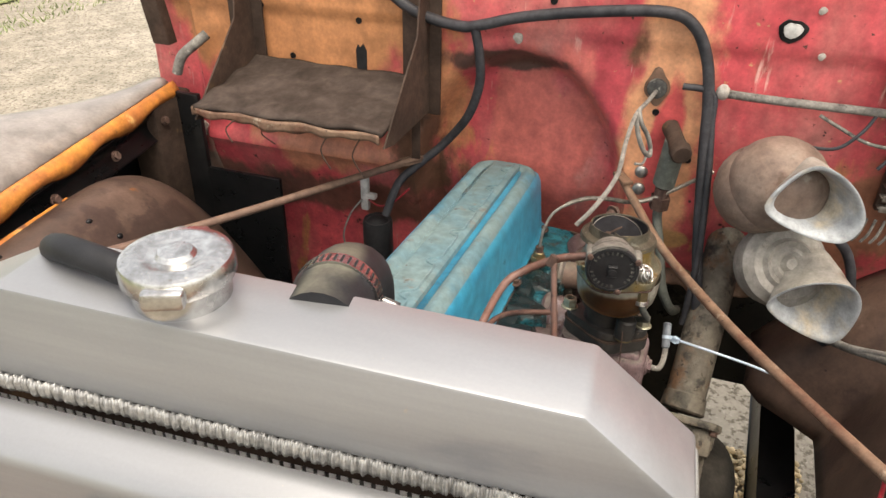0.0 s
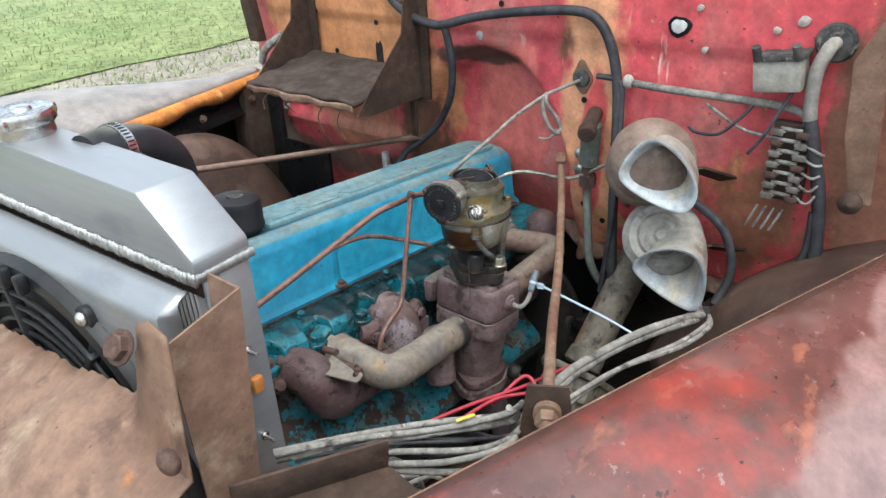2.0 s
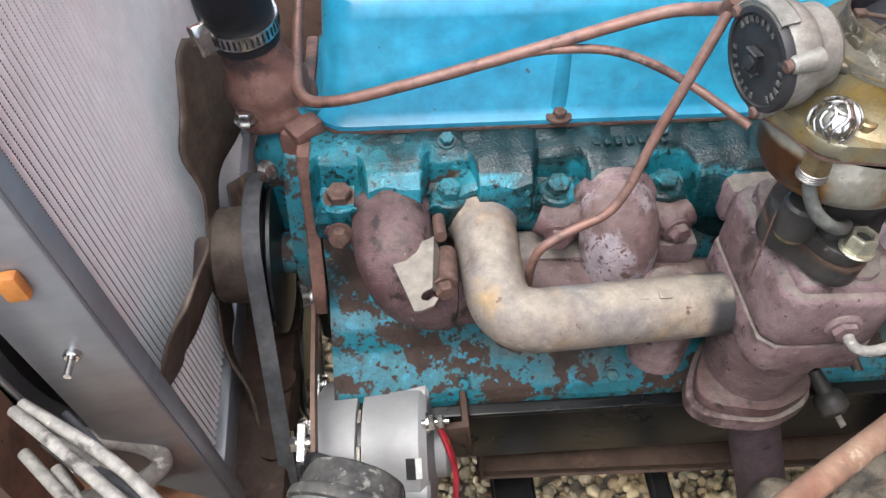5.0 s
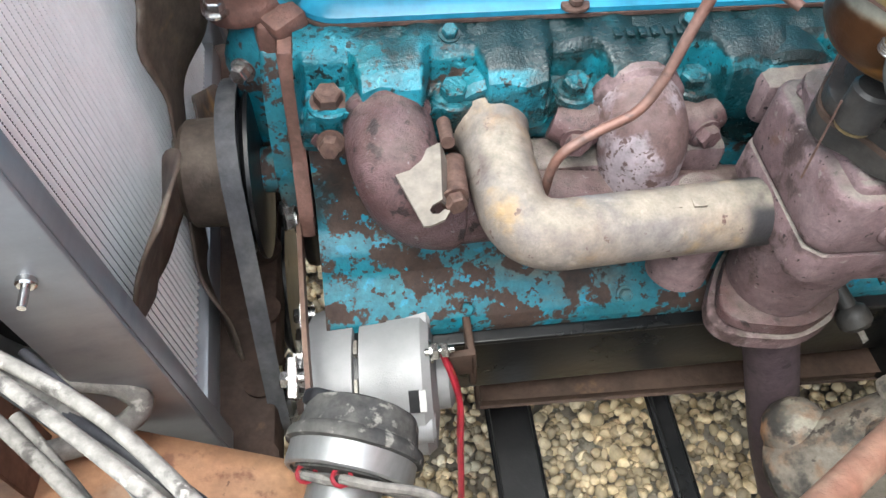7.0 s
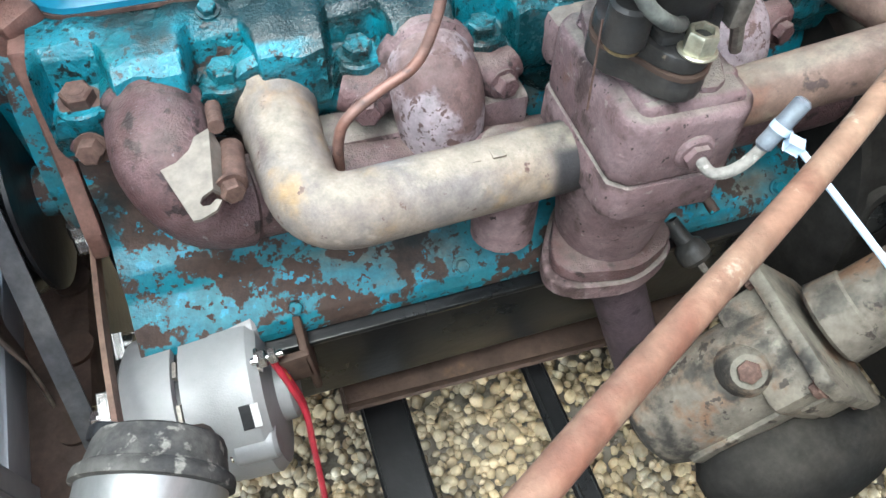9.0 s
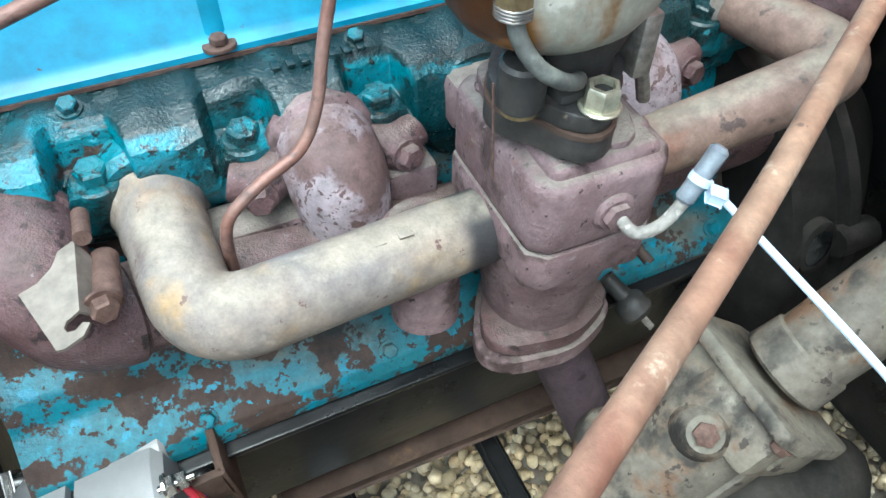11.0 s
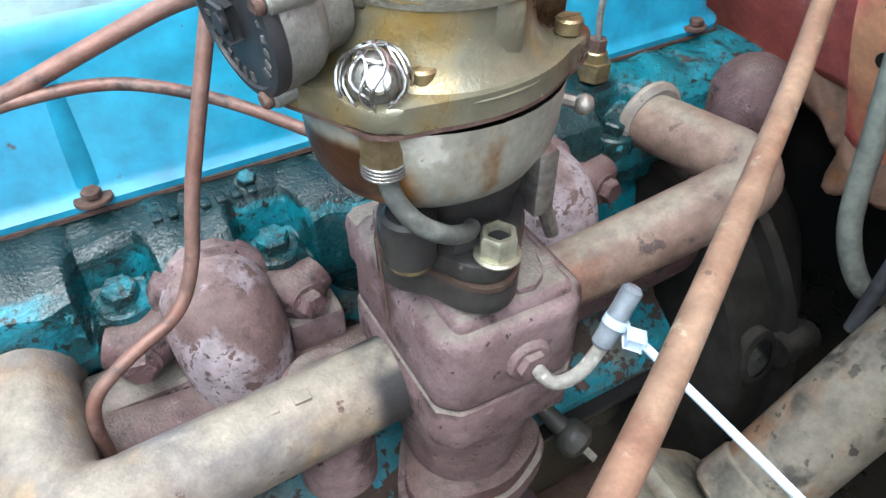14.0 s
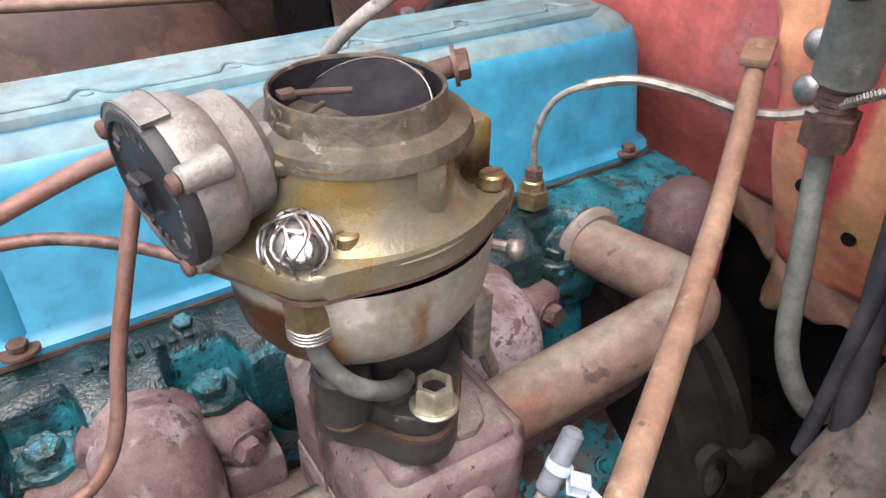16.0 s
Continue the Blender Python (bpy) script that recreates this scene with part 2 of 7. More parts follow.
m_rubber = material("black rubber", (0.0098, 0.0105, 0.0126), (0.0168, 0.0175, 0.0203), 14, 0.55, 0, 0.15, 300, spec=0.25)
m_dustrub = material("dusty rubber", (0.0375, 0.0375, 0.0375), (0.0825, 0.081, 0.075), 40, 0.85, 0, 0.5, 200, patches=[((0.188, 0.184, 0.165), 90, 0.56, 0.66)], spec=0.15)
m_hosegrey = material("grey green dusty hose", (0.085, 0.094, 0.084), (0.115, 0.122, 0.108), 20, 0.6, 0, 0.3, 300, patches=[((0.17, 0.17, 0.15), 60, 0.62, 0.7), ((0.05, 0.052, 0.048), 18, 0.58, 0.7)], spec=0.25)
m_hose = material("dusty black rubber hose", (0.0098, 0.0105, 0.0126), (0.0188, 0.0195, 0.0223), 14, 0.5, 0, 0.15, 300, dust=((0.105, 0.1, 0.078), 0.72, 16), spec=0.25)
m_rust = material("rusted sheet steel", (0.14, 0.079, 0.053), (0.178, 0.108, 0.074), 7, 0.7, patches=[((0.268, 0.192, 0.136), 14, 0.55, 0.72), ((0.0893, 0.0496, 0.036), 18, 0.56, 0.68), ((0.24, 0.105, 0.04), 25, 0.66, 0.75), ((0.0595, 0.036, 0.028), 90, 0.66, 0.7)], bump=0.22, fine=220)
m_apron = material("brown grimy apron steel", (0.0595, 0.0378, 0.0294), (0.0875, 0.056, 0.0434), 6, 0.5, patches=[((0.0455, 0.028, 0.0231), 7, 0.53, 0.58), ((0.154, 0.108, 0.084), 10, 0.6, 0.75), ((0.168, 0.07, 0.028), 20, 0.68, 0.74), ((0.021, 0.014, 0.0126), 60, 0.67, 0.72)], bump=0.25, fine=220, spec=0.3)
m_rustdark_shade = material("dark grimy steel and gap shade", (0.0423, 0.0292, 0.0228), (0.065, 0.0423, 0.0325), 14, 0.7, patches=[((0.13, 0.078, 0.0455), 18, 0.6, 0.72)], bump=0.5, fine=200, spec=0.15)
m_rustorange = material("bright orange rust", (0.5, 0.2, 0.04), (0.4, 0.14, 0.04), 14, 0.6, patches=[((0.55, 0.33, 0.12), 20, 0.6, 0.7), ((0.12, 0.05, 0.03), 22, 0.6, 0.68)], bump=0.4, fine=200)
# sky's reflection painted as pale zones on the outer crown of the fender
FSHEEN = [((0.19, 0.115, 0.105), 0.11, 0.0, 0.05, 9.0, 1.2), ((0.24, 0.18, 0.175), -0.06, 0.0, 0.10, 9.0, 0.7)]
m_fender = material("weathered red brown fender paint", (0.102, 0.0372, 0.03), (0.084, 0.0432, 0.036), 4, 0.27, patches=[((0.198, 0.036, 0.027), 6, 0.52, 0.66, (1, 1, 1), 0.25), ((0.252, 0.09, 0.048), 9, 0.6, 0.72, (1, 2, 1), 0.35), ((0.198, 0.12, 0.111), 60, 0.64, 0.68), ((0.03, 0.0168, 0.015), 24, 0.66, 0.69), ((0.162, 0.114, 0.102), 5, 0.58, 0.8, (1, 1, 1), 0.45), ((0.021, 0.012, 0.012), 90, 0.67, 0.7)], bump=0.2, fine=120, spec=0.5, coat=0.3, zones=FSHEEN)
# pale tone holds both dust and the sky's reflection on the fender
m_fenderpale = material("dusty pale fender paint with sky sheen", (0.225, 0.205, 0.19), (0.185, 0.168, 0.157), 3, 0.36, patches=[((0.25, 0.205, 0.17), 6, 0.58, 0.75)], bump=0.06, fine=200)
m_gravel = material("gravel", (0.493, 0.378, 0.22), (0.352, 0.29, 0.194), 9, 0.8, bump=0.3, fine=180, patches=[((0.634, 0.581, 0.458), 14, 0.55, 0.75), ((0.282, 0.176, 0.0704), 30, 0.64, 0.74)], island=0.45)
m_ground = material("gravel bed", (0.24, 0.216, 0.176), (0.304, 0.276, 0.232), 0.7, 0.9, patches=[((0.128, 0.112, 0.088), 60, 0.5, 0.62), ((0.376, 0.344, 0.296), 90, 0.6, 0.68)], bump=1.0, fine=70, spec=0.1)
m_grass = material("short green grass", (0.17, 0.217, 0.085), (0.23, 0.264, 0.119), 0.8, 0.8, patches=[((0.085, 0.128, 0.034), 14, 0.52, 0.66), ((0.255, 0.272, 0.119), 5, 0.58, 0.75)], bump=0.8, fine=40, island=0.3)
m_road = material("pale asphalt", (0.3, 0.3, 0.3), (0.36, 0.36, 0.35), 2, 0.9, fine=60)
m_carb = material("brown stained carburetor zinc", (0.135, 0.127, 0.09), (0.095, 0.088, 0.06), 30, 0.34, 0.3, 0.3, 500, patches=[((0.17, 0.115, 0.035), 11, 0.5, 0.64, (1, 1, 0.8), 0.25), ((0.0345, 0.0184, 0.0085), 11, 0.5, 0.63, (1, 1, 0.8), 0.25), ((0.238, 0.222, 0.165), 30, 0.6, 0.72), ((0.3, 0.29, 0.25), 420, 0.68, 0.72)], mottle=0.1, spread=0.1)
m_carbtop = material("olive dusty carburetor zinc", (0.05, 0.044, 0.031), (0.083, 0.075, 0.055), 45, 0.5, 0.35, 0.4, 400, patches=[((0.149, 0.112, 0.0496), 24, 0.6, 0.72), ((0.0279, 0.0236, 0.0186), 28, 0.6, 0.7), ((0.155, 0.149, 0.124), 120, 0.6, 0.66)])
m_bowl = material("pale zinc bowl", (0.281, 0.273, 0.226), (0.211, 0.207, 0.172), 50, 0.4, 0.4, 0.25, 220, patches=[((0.406, 0.39, 0.343), 40, 0.58, 0.7, (1, 1, 1), 0.3), ((0.156, 0.078, 0.0195), 12, 0.55, 0.64, (1, 1, 0.5), 0.3), ((0.0546, 0.0312, 0.0156), 16, 0.62, 0.7, (1, 1, 0.5), 0.3)], mottle=0.12, zones=[((0.16, 0.07, 0.012), -0.054, 0.095, 0.022, 0.028, 0.9, "X"), ((0.045, 0.018, 0.006), -0.056, 0.108, 0.014, 0.014, 1.2, "X")])
m_choke = material("grey zinc choke housing", (0.185, 0.182, 0.162), (0.15, 0.147, 0.131), 40, 0.45, 0.4, 0.3, 600, patches=[((0.0952, 0.0816, 0.0612), 26, 0.6, 0.72)])
m_insul = material("dark phenolic spacer", (0.018, 0.018, 0.018), (0.033, 0.03, 0.027), 30, 0.45, 0, 0.3, 300, patches=[((0.12, 0.096, 0.072), 60, 0.64, 0.7)], spec=0.25)
m_brass = material("dull brass", (0.252, 0.203, 0.112), (0.182, 0.14, 0.077), 60, 0.4, 0.8, 0.2, 400)
m_bolt = material("grey bolt steel", (0.285, 0.27, 0.24), (0.195, 0.173, 0.15), 80, 0.45, 0.7, 0.3, 400)
m_boltrust = material("rusty bolt steel", (0.102, 0.0638, 0.051), (0.0723, 0.0442, 0.0365), 80, 0.65, 0.2, 0.5, 400, spec=0.2)
m_tube = material("rusty copper brown tube", (0.132, 0.066, 0.05), (0.152, 0.09, 0.074), 30, 0.5, 0.25, 0.4, 300, patches=[((0.0553, 0.035, 0.0315), 40, 0.56, 0.66), ((0.195, 0.161, 0.14), 30, 0.62, 0.72)])
m_rod = material("pale tan rusty rod", (0.19, 0.125, 0.085), (0.155, 0.088, 0.058), 18, 0.6, 0.1, 0.4, 300, patches=[((0.12, 0.056, 0.036), 16, 0.53, 0.68), ((0.27, 0.215, 0.16), 60, 0.6, 0.68), ((0.0725, 0.0468, 0.0351), 90, 0.66, 0.7)])
m_roddark = material("brown rusty rod", (0.119, 0.07, 0.0525), (0.154, 0.098, 0.07), 18, 0.6, 0.1, 0.3, 300)
m_steer = material("grey brown greasy cast iron", (0.129, 0.113, 0.0904), (0.0908, 0.0808, 0.0678), 16, 0.65, 0, 0.9, 200, patches=[((0.16, 0.085, 0.045), 8, 0.52, 0.64), ((0.111, 0.0646, 0.0388), 18, 0.54, 0.64), ((0.026, 0.0239, 0.0219), 12, 0.52, 0.6), ((0.182, 0.168, 0.136), 30, 0.58, 0.7), ((0.0324, 0.0258, 0.0226), 80, 0.6, 0.66)], dust=((0.129, 0.12, 0.0969), 0.5, 20), spec=0.2)
# real grease, and black fill for parts and gaps that lie in shade
m_grime_shade = material("black grease and deep shade", (0.0056, 0.0063, 0.007), (0.0098, 0.0098, 0.0105), 14, 0.3, 0, 0.2, 120, patches=[((0.0245, 0.021, 0.0175), 12, 0.62, 0.75, (0.4, 1, 1), 0.6)], spec=0.3)
m_horn = material("dusty grey horn casting", (0.289, 0.272, 0.238), (0.23, 0.217, 0.2), 14, 0.65, 0.1, 0.3, 300, patches=[((0.145, 0.0935, 0.068), 10, 0.55, 0.7), ((0.425, 0.399, 0.34), 25, 0.62, 0.75)])
m_horndome = material("rust-stained horn dome", (0.15, 0.105, 0.0825), (0.21, 0.158, 0.128), 14, 0.6, 0.1, 0.3, 300, patches=[((0.3, 0.277, 0.24), 16, 0.58, 0.72), ((0.09, 0.0525, 0.0375), 20, 0.6, 0.7)])
m_hornin = material("pale blue grey horn mouth", (0.4, 0.43, 0.45), (0.34, 0.36, 0.37), 14, 0.5, 0, 0.15, 300, patches=[((0.5, 0.44, 0.33), 12, 0.5, 0.66)])
m_wire = material("black wire insulation", (0.025, 0.026, 0.03), (0.045, 0.045, 0.05), 30, 0.5, 0, 0.2, 300, spec=0.25)
m_wiregrey = material("dirty grey cloth loom", (0.135, 0.127, 0.115), (0.215, 0.205, 0.185), 50, 0.85, 0, 0.6, 300, patches=[((0.06, 0.055, 0.05), 40, 0.56, 0.66), ((0.34, 0.325, 0.29), 70, 0.6, 0.68)])
m_wirered = material("red wire insulation", (0.288, 0.012, 0.028), (0.224, 0.016, 0.024), 30, 0.4, 0, 0.1, 300, patches=[((0.16, 0.08, 0.072), 30, 0.58, 0.7)])
m_wireyellow = material("yellow wire insulation", (0.6, 0.45, 0.05), (0.5, 0.4, 0.05), 30, 0.4)
m_wireblue = material("blue wire insulation", (0.03, 0.06, 0.35), (0.03, 0.05, 0.3), 30, 0.4)
m_zip = material("pale blue nylon tie", (0.375, 0.465, 0.555), (0.345, 0.435, 0.525), 20, 0.35, 0, 0.05, 300, spread=0.04, mottle=0.04)
m_cap = material("cloudy grey vinyl", (0.10, 0.115, 0.135), (0.15, 0.17, 0.19), 60, 0.3, 0, 0.1, 300, spread=0.05)
m_silver = material("bright steel wire", (0.446, 0.446, 0.44), (0.369, 0.369, 0.369), 30, 0.3, 1.0)
m_white = material("white plastic", (0.525, 0.525, 0.511), (0.455, 0.455, 0.441), 20, 0.45, 0, 0.05, 300, spread=0.05)
m_light_corrosion = material("pale hole light and corroded metal", (0.383, 0.357, 0.323), (0.272, 0.246, 0.221), 60, 0.8, 0, 0.6, 300)
m_coat = material("worn belt rubber", (0.048, 0.0496, 0.0544), (0.08, 0.08, 0.0816), 30, 0.6, 0, 0.2, 300)
m_letter = material("pale belt print", (0.4, 0.36, 0.2), (0.35, 0.3, 0.17), 60, 0.7)
m_fan = material("brown rusted fan steel", (0.128, 0.0978, 0.0723), (0.085, 0.0638, 0.051), 18, 0.55, 0.15, 0.3, 300, patches=[((0.281, 0.17, 0.068), 14, 0.6, 0.72), ((0.187, 0.162, 0.128), 22, 0.58, 0.72)])
m_tar = material("cracked dark tar wood", (0.0385, 0.0294, 0.0245), (0.063, 0.049, 0.042), 22, 0.85, 0, 1.0, 90, spec=0.1)
m_bore = material("matt black bore", (0.010, 0.010, 0.012), (0.017, 0.017, 0.019), 40, 0.75, 0, 0.2, 300, spec=0.08)
m_can = material("brushed relay steel", (0.27, 0.276, 0.276), (0.234, 0.24, 0.24), 30, 0.42, 0.6, 0.1, 300, (1, 1, 4), spread=0.06, mottle=0.05)
m_zinc = material("yellow zinc plated nut", (0.36, 0.35, 0.27), (0.3, 0.29, 0.22), 60, 0.35, 0.75, 0.1, 300)
m_bell = material("dusty dark gearbox casting", (0.0096, 0.009, 0.0084), (0.018, 0.0168, 0.0156), 12, 0.85, 0, 0.5, 200, patches=[((0.012, 0.012, 0.012), 9, 0.52, 0.65)], dust=((0.036, 0.033, 0.0288), 0.4, 20), spec=0.1)
m_neck = material("rust red casting", (0.0975, 0.0465, 0.036), (0.128, 0.0675, 0.0525), 20, 0.6, 0, 0.6, 320, patches=[((0.188, 0.105, 0.075), 30, 0.58, 0.7), ((0.0375, 0.0225, 0.0203), 24, 0.56, 0.68)])
m_tabsteel = material("pale tan bracket steel", (0.17, 0.151, 0.128), (0.14, 0.123, 0.102), 30, 0.6, 0.1, 0.15, 300, patches=[((0.17, 0.111, 0.0765), 40, 0.6, 0.7)], spread=0.08)
m_tanrust = material("pale orange rusty sheet", (0.34, 0.187, 0.102), (0.281, 0.145, 0.0765), 12, 0.6, patches=[((0.383, 0.255, 0.17), 20, 0.55, 0.7), ((0.17, 0.0765, 0.0425), 26, 0.6, 0.68), ((0.068, 0.0382, 0.0255), 80, 0.64, 0.69)], bump=0.3, fine=200)

# ---- building helpers ----
ENG = pose(0.807, 0.457, 0.72, 0, 5.3, 0)
BASE = {}


def thing(name, label, category, at=(0, 0, 0), group="", m=None):
    ob = new(name)
    ob.matrix_world = m if m is not None else Matrix.Translation(at)
    BASE[ob] = ob.matrix_world.copy()
    ob.empty_display_size = 0.05
    return tagged(ob, label, category, group)


def part(name, bm, mat, parent=None, label="", m=None, sharp=38, solid=0.0):
    """One mesh object out of a bmesh that is given in world coordinates, or in the frame m."""
    if m is not None:
        bm.transform(m)
    if parent is not None:
        bm.transform(BASE[parent].inverted())
    bmesh.ops.recalc_face_normals(bm, faces=bm.faces)
    me = bpy.data.meshes.new(name)
    bm.to_mesh(me)
    bm.free()
    me.shade_smooth()
    me.set_sharp_from_angle(angle=radians(sharp))
    me.materials.append(mat)
    ob = new(name, me)
    if parent is not None:
        ob.parent = parent
        BASE[ob] = BASE[parent]
    if solid:
        md = ob.modifiers.new("thickness", "SOLIDIFY")
        md.thickness, md.offset = solid, 0
    if label:
        ob["label"] = label
    return ob


def B():
    return bmesh.new()


def axis_to(p, q):
    p, q = Vector(p), Vector(q)
    return Matrix.Translation(p) @ (q - p).to_track_quat("Z", "Y").to_matrix().to_4x4()


def box(bm, lo, hi, bevel=0.0, m=None, seg=2):
    r = bmesh.ops.create_cube(bm, size=1)
    vs = r["verts"]
    lo, hi = Vector(lo), Vector(hi)
    for v in vs:
        v.co = Vector([(lo[i] + hi[i]) / 2 + v.co[i] * (hi[i] - lo[i]) for i in range(3)])
        if m is not None:
            v.co = m @ v.co
    if bevel:
        es = list({e for v in vs for e in v.link_edges})
        bmesh.ops.bevel(bm, geom=es, offset=bevel, segments=seg, profile=0.5, affect="EDGES", clamp_overlap=True)
    return bm


def lathe(bm, prof, m=None, n=24, sx=1.0, sy=1.0, cap=True):
    """Turns the profile (radius, height) round z."""
    rings = []
    for r, h in prof:
        ring = []
        for i in range(n):
            a = 2 * math.pi * i / n
            co = Vector((r * sx * math.cos(a), r * sy * math.sin(a), h))
            ring.append(bm.verts.new(m @ co if m is not None else co))
        rings.append(ring)
    for a, b in zip(rings, rings[1:]):
        for i in range(n):
            bm.faces.new((a[i], a[(i + 1) % n], b[(i + 1) % n], b[i]))
    if cap:
        bm.faces.new(rings[0][::-1])
        bm.faces.new(rings[-1])
    return bm


def cyl(bm, p, q, r, r2=None, n=16, bevel=0.0):
    r2 = r if r2 is None else r2
    h = (Vector(q) - Vector(p)).length
    prof = [(r, 0), (r2, h)]
    if bevel:
        prof = [(r - bevel, 0), (r, bevel), (r2, h - bevel), (r2 - bevel, h)]
    return lathe(bm, prof, axis_to(p, q), n)


def hexbolt(bm, p, d, r, h, washer=True):
    """A hexagon head on its washer at p, looking along d."""
    d = Vector(d).normalized()
    p = Vector(p)
    if washer:
        cyl(bm, p, p + d * 0.002, r * 1.3, n=16)
    lathe(bm, [(r, 0), (r, h * 0.85), (r * 0.85, h)], axis_to(p + d * 0.0015, p + d), 6)
    return bm


def spline(pts, per=8, closed=False):
    pts = [Vector(p) for p in pts]
    if len(pts) < 3:
        return [pts[0].lerp(pts[1], i / per) for i in range(per + 1)]
    out = []
    n = len(pts)
    for i in range(n if closed else n - 1):
        if closed:
            p0, p1, p2, p3 = pts[i - 1], pts[i], pts[(i + 1) % n], pts[(i + 2) % n]
        else:
            p0, p1, p2, p3 = pts[max(i - 1, 0)], pts[i], pts[i + 1], pts[min(i + 2, n - 1)]
        for k in range(per):
            t = k / per
            out.append(0.5 * ((2 * p1) + (p2 - p0) * t + (2 * p0 - 5 * p1 + 4 * p2 - p3) * t * t + (3 * p1 - p0 - 3 * p2 + p3) * t ** 3))
    if not closed:
        out.append(pts[-1])
    return out


def fillet(pts, r, k=6):
    """Rounds the corners of a line of points."""
    pts = [Vector(p) for p in pts]
    out = [pts[0]]
    for a, b, c in zip(pts, pts[1:], pts[2:]):
        u, w = (a - b), (c - b)
        d = min(r, u.length * 0.49, w.length * 0.49)
        s, e = b + u.normalized() * d, b + w.normalized() * d
        for i in range(k + 1):
            t = i / k
            out.append(s * (1 - t) ** 2 + b * 2 * t * (1 - t) + e * t * t)
    return out + [pts[-1]]


def sweep(bm, pts, r, n=10, closed=False, flat=None):
    """A round (or, with flat=(wide, thick), flat) section along a line of points; r may be a list."""
    pts = [Vector(p) for p in pts]
    m = len(pts)
    up = None
    rings = []
    for i, p in enumerate(pts):
        if closed:
            t = pts[(i + 1) % m] - pts[i - 1]
        else:
            t = pts[min(i + 1, m - 1)] - pts[max(i - 1, 0)]
        t.normalize()
        if up is None:
            up = t.orthogonal().normalized() if flat is None else Vector(flat[2])
        up = (up - t * up.dot(t)).normalized()
        side = t.cross(up)
        rr = r[i] if isinstance(r, (list, tuple)) else r
        ring = []
        for k in range(n):
            a = 2 * math.pi * (k + 0.5) / n
            if flat is None:
                o = up * math.cos(a) * rr + side * math.sin(a) * rr
            else:
                o = side * (flat[0] / 2 * (1 if math.sin(a) > 0 else -1)) + up * (flat[1] / 2 * (1 if math.cos(a) > 0 else -1))
            ring.append(bm.verts.new(p + o))
        rings.append(ring)
    for a, b in zip(rings, rings[1:] + ([rings[0]] if closed else [])):
        for k in range(n):
            bm.faces.new((a[k], a[(k + 1) % n], b[(k + 1) % n], b[k]))
    if not closed:
        bm.faces.new(rings[0][::-1])
        bm.faces.new(rings[-1])
    return bm


def prism(bm, poly, h0, h1, m=None, bevel=0.0, seg=2):
    """A polygon in xy drawn up from h0 to h1."""
    a = [bm.verts.new((x, y, h0)) for x, y in poly]
    b = [bm.verts.new((x, y, h1)) for x, y in poly]
    k = len(poly)
    bm.faces.new(a[::-1])
    bm.faces.new(b)
    for i in range(k):
        bm.faces.new((a[i], a[(i + 1) % k], b[(i + 1) % k], b[i]))
    vs = a + b
    if m is not None:
        for v in vs:
            v.co = m @ v.co
    if bevel:
        es = list({e for v in vs for e in v.link_edges})
        bmesh.ops.bevel(bm, geom=es, offset=bevel, segments=seg, profile=0.5, affect="EDGES", clamp_overlap=True)
    return bm


def ball(bm, c, r, u=16, v=10, m=None):
    mm = Matrix.Translation(c) @ (m if m is not None else Matrix()) @ Matrix.Diagonal((*(r if isinstance(r, tuple) else (r, r, r)), 1))
    bmesh.ops.create_uvsphere(bm, u_segments=u, v_segments=v, radius=1, matrix=mm)
    return bm


def sheet(bm, f, nu, nv):
    """A surface f(u, v), u and v from 0 to 1."""
    g = [[bm.verts.new(f(i / nu, j / nv)) for j in range(nv + 1)] for i in range(nu + 1)]
    for i in range(nu):
        for j in range(nv):
            bm.faces.new((g[i][j], g[i + 1][j], g[i + 1][j + 1], g[i][j + 1]))
    return bm


def lerp(a, b, t):
    return a + (b - a) * t


def smooth(a, b, x):
    t = min(1, max(0, (x - a) / (b - a)))
    return t * t * (3 - 2 * t)


def ovoid(n, rx, ry, ears=()):
    """An outline with ears (angle in degrees, reach, half width in degrees)."""
    out = []
    for i in range(n):
        a = 360 * i / n
        r = 1.0
        for e, reach, w in ears:
            d = (a - e + 180) % 360 - 180
            r += (reach - 1) * math.exp(-(d / w) ** 2)
        out.append((rx * r * math.cos(radians(a)), ry * r * math.sin(radians(a))))
    return out


# ---- ground ----
def stuff_mesh(name, vs, fs, mat, label, category):
    me = bpy.data.meshes.new(name)
    me.from_pydata(vs, [], fs)
    me.materials.append(mat)
    me.shade_smooth()
    return tagged(new(name, me), label, category, kind="stuff")


GROUND = 0.03
bm = B()
sheet(bm, lambda u, v: Vector((lerp(-60, 60, u), lerp(-60, 60, v), GROUND - 0.012)), 6, 6)
tagged(part("ground", bm, m_ground), "pale tan gravel drive reaching away from the truck", "ground", kind="structure")


def lawn(u, v):
    x = lerp(1.4, 50, u)
    edge = 4.5 + 0.06 * math.sin(x * 3.1) + 0.05 * math.sin(x * 7.7) + 0.03 * (x - 4)
    return Vector((lerp(-50, 50, u), edge + v * 16, GROUND + 0.002 + 0.004 * math.sin(x * 5)))


bm = B()
sheet(bm, lawn, 160, 4)
tagged(part("lawn", bm, m_grass, solid=0.008), "short green lawn beside the gravel drive", "grass", kind="structure")
bm = B()
box(bm, (-60, 21.9, GROUND - 0.02), (60, 27, GROUND + 0.03))
tagged(part("road", bm, m_road), "pale grey road beyond the lawn", "road", kind="structure")
rng = np.random.default_rng(5)


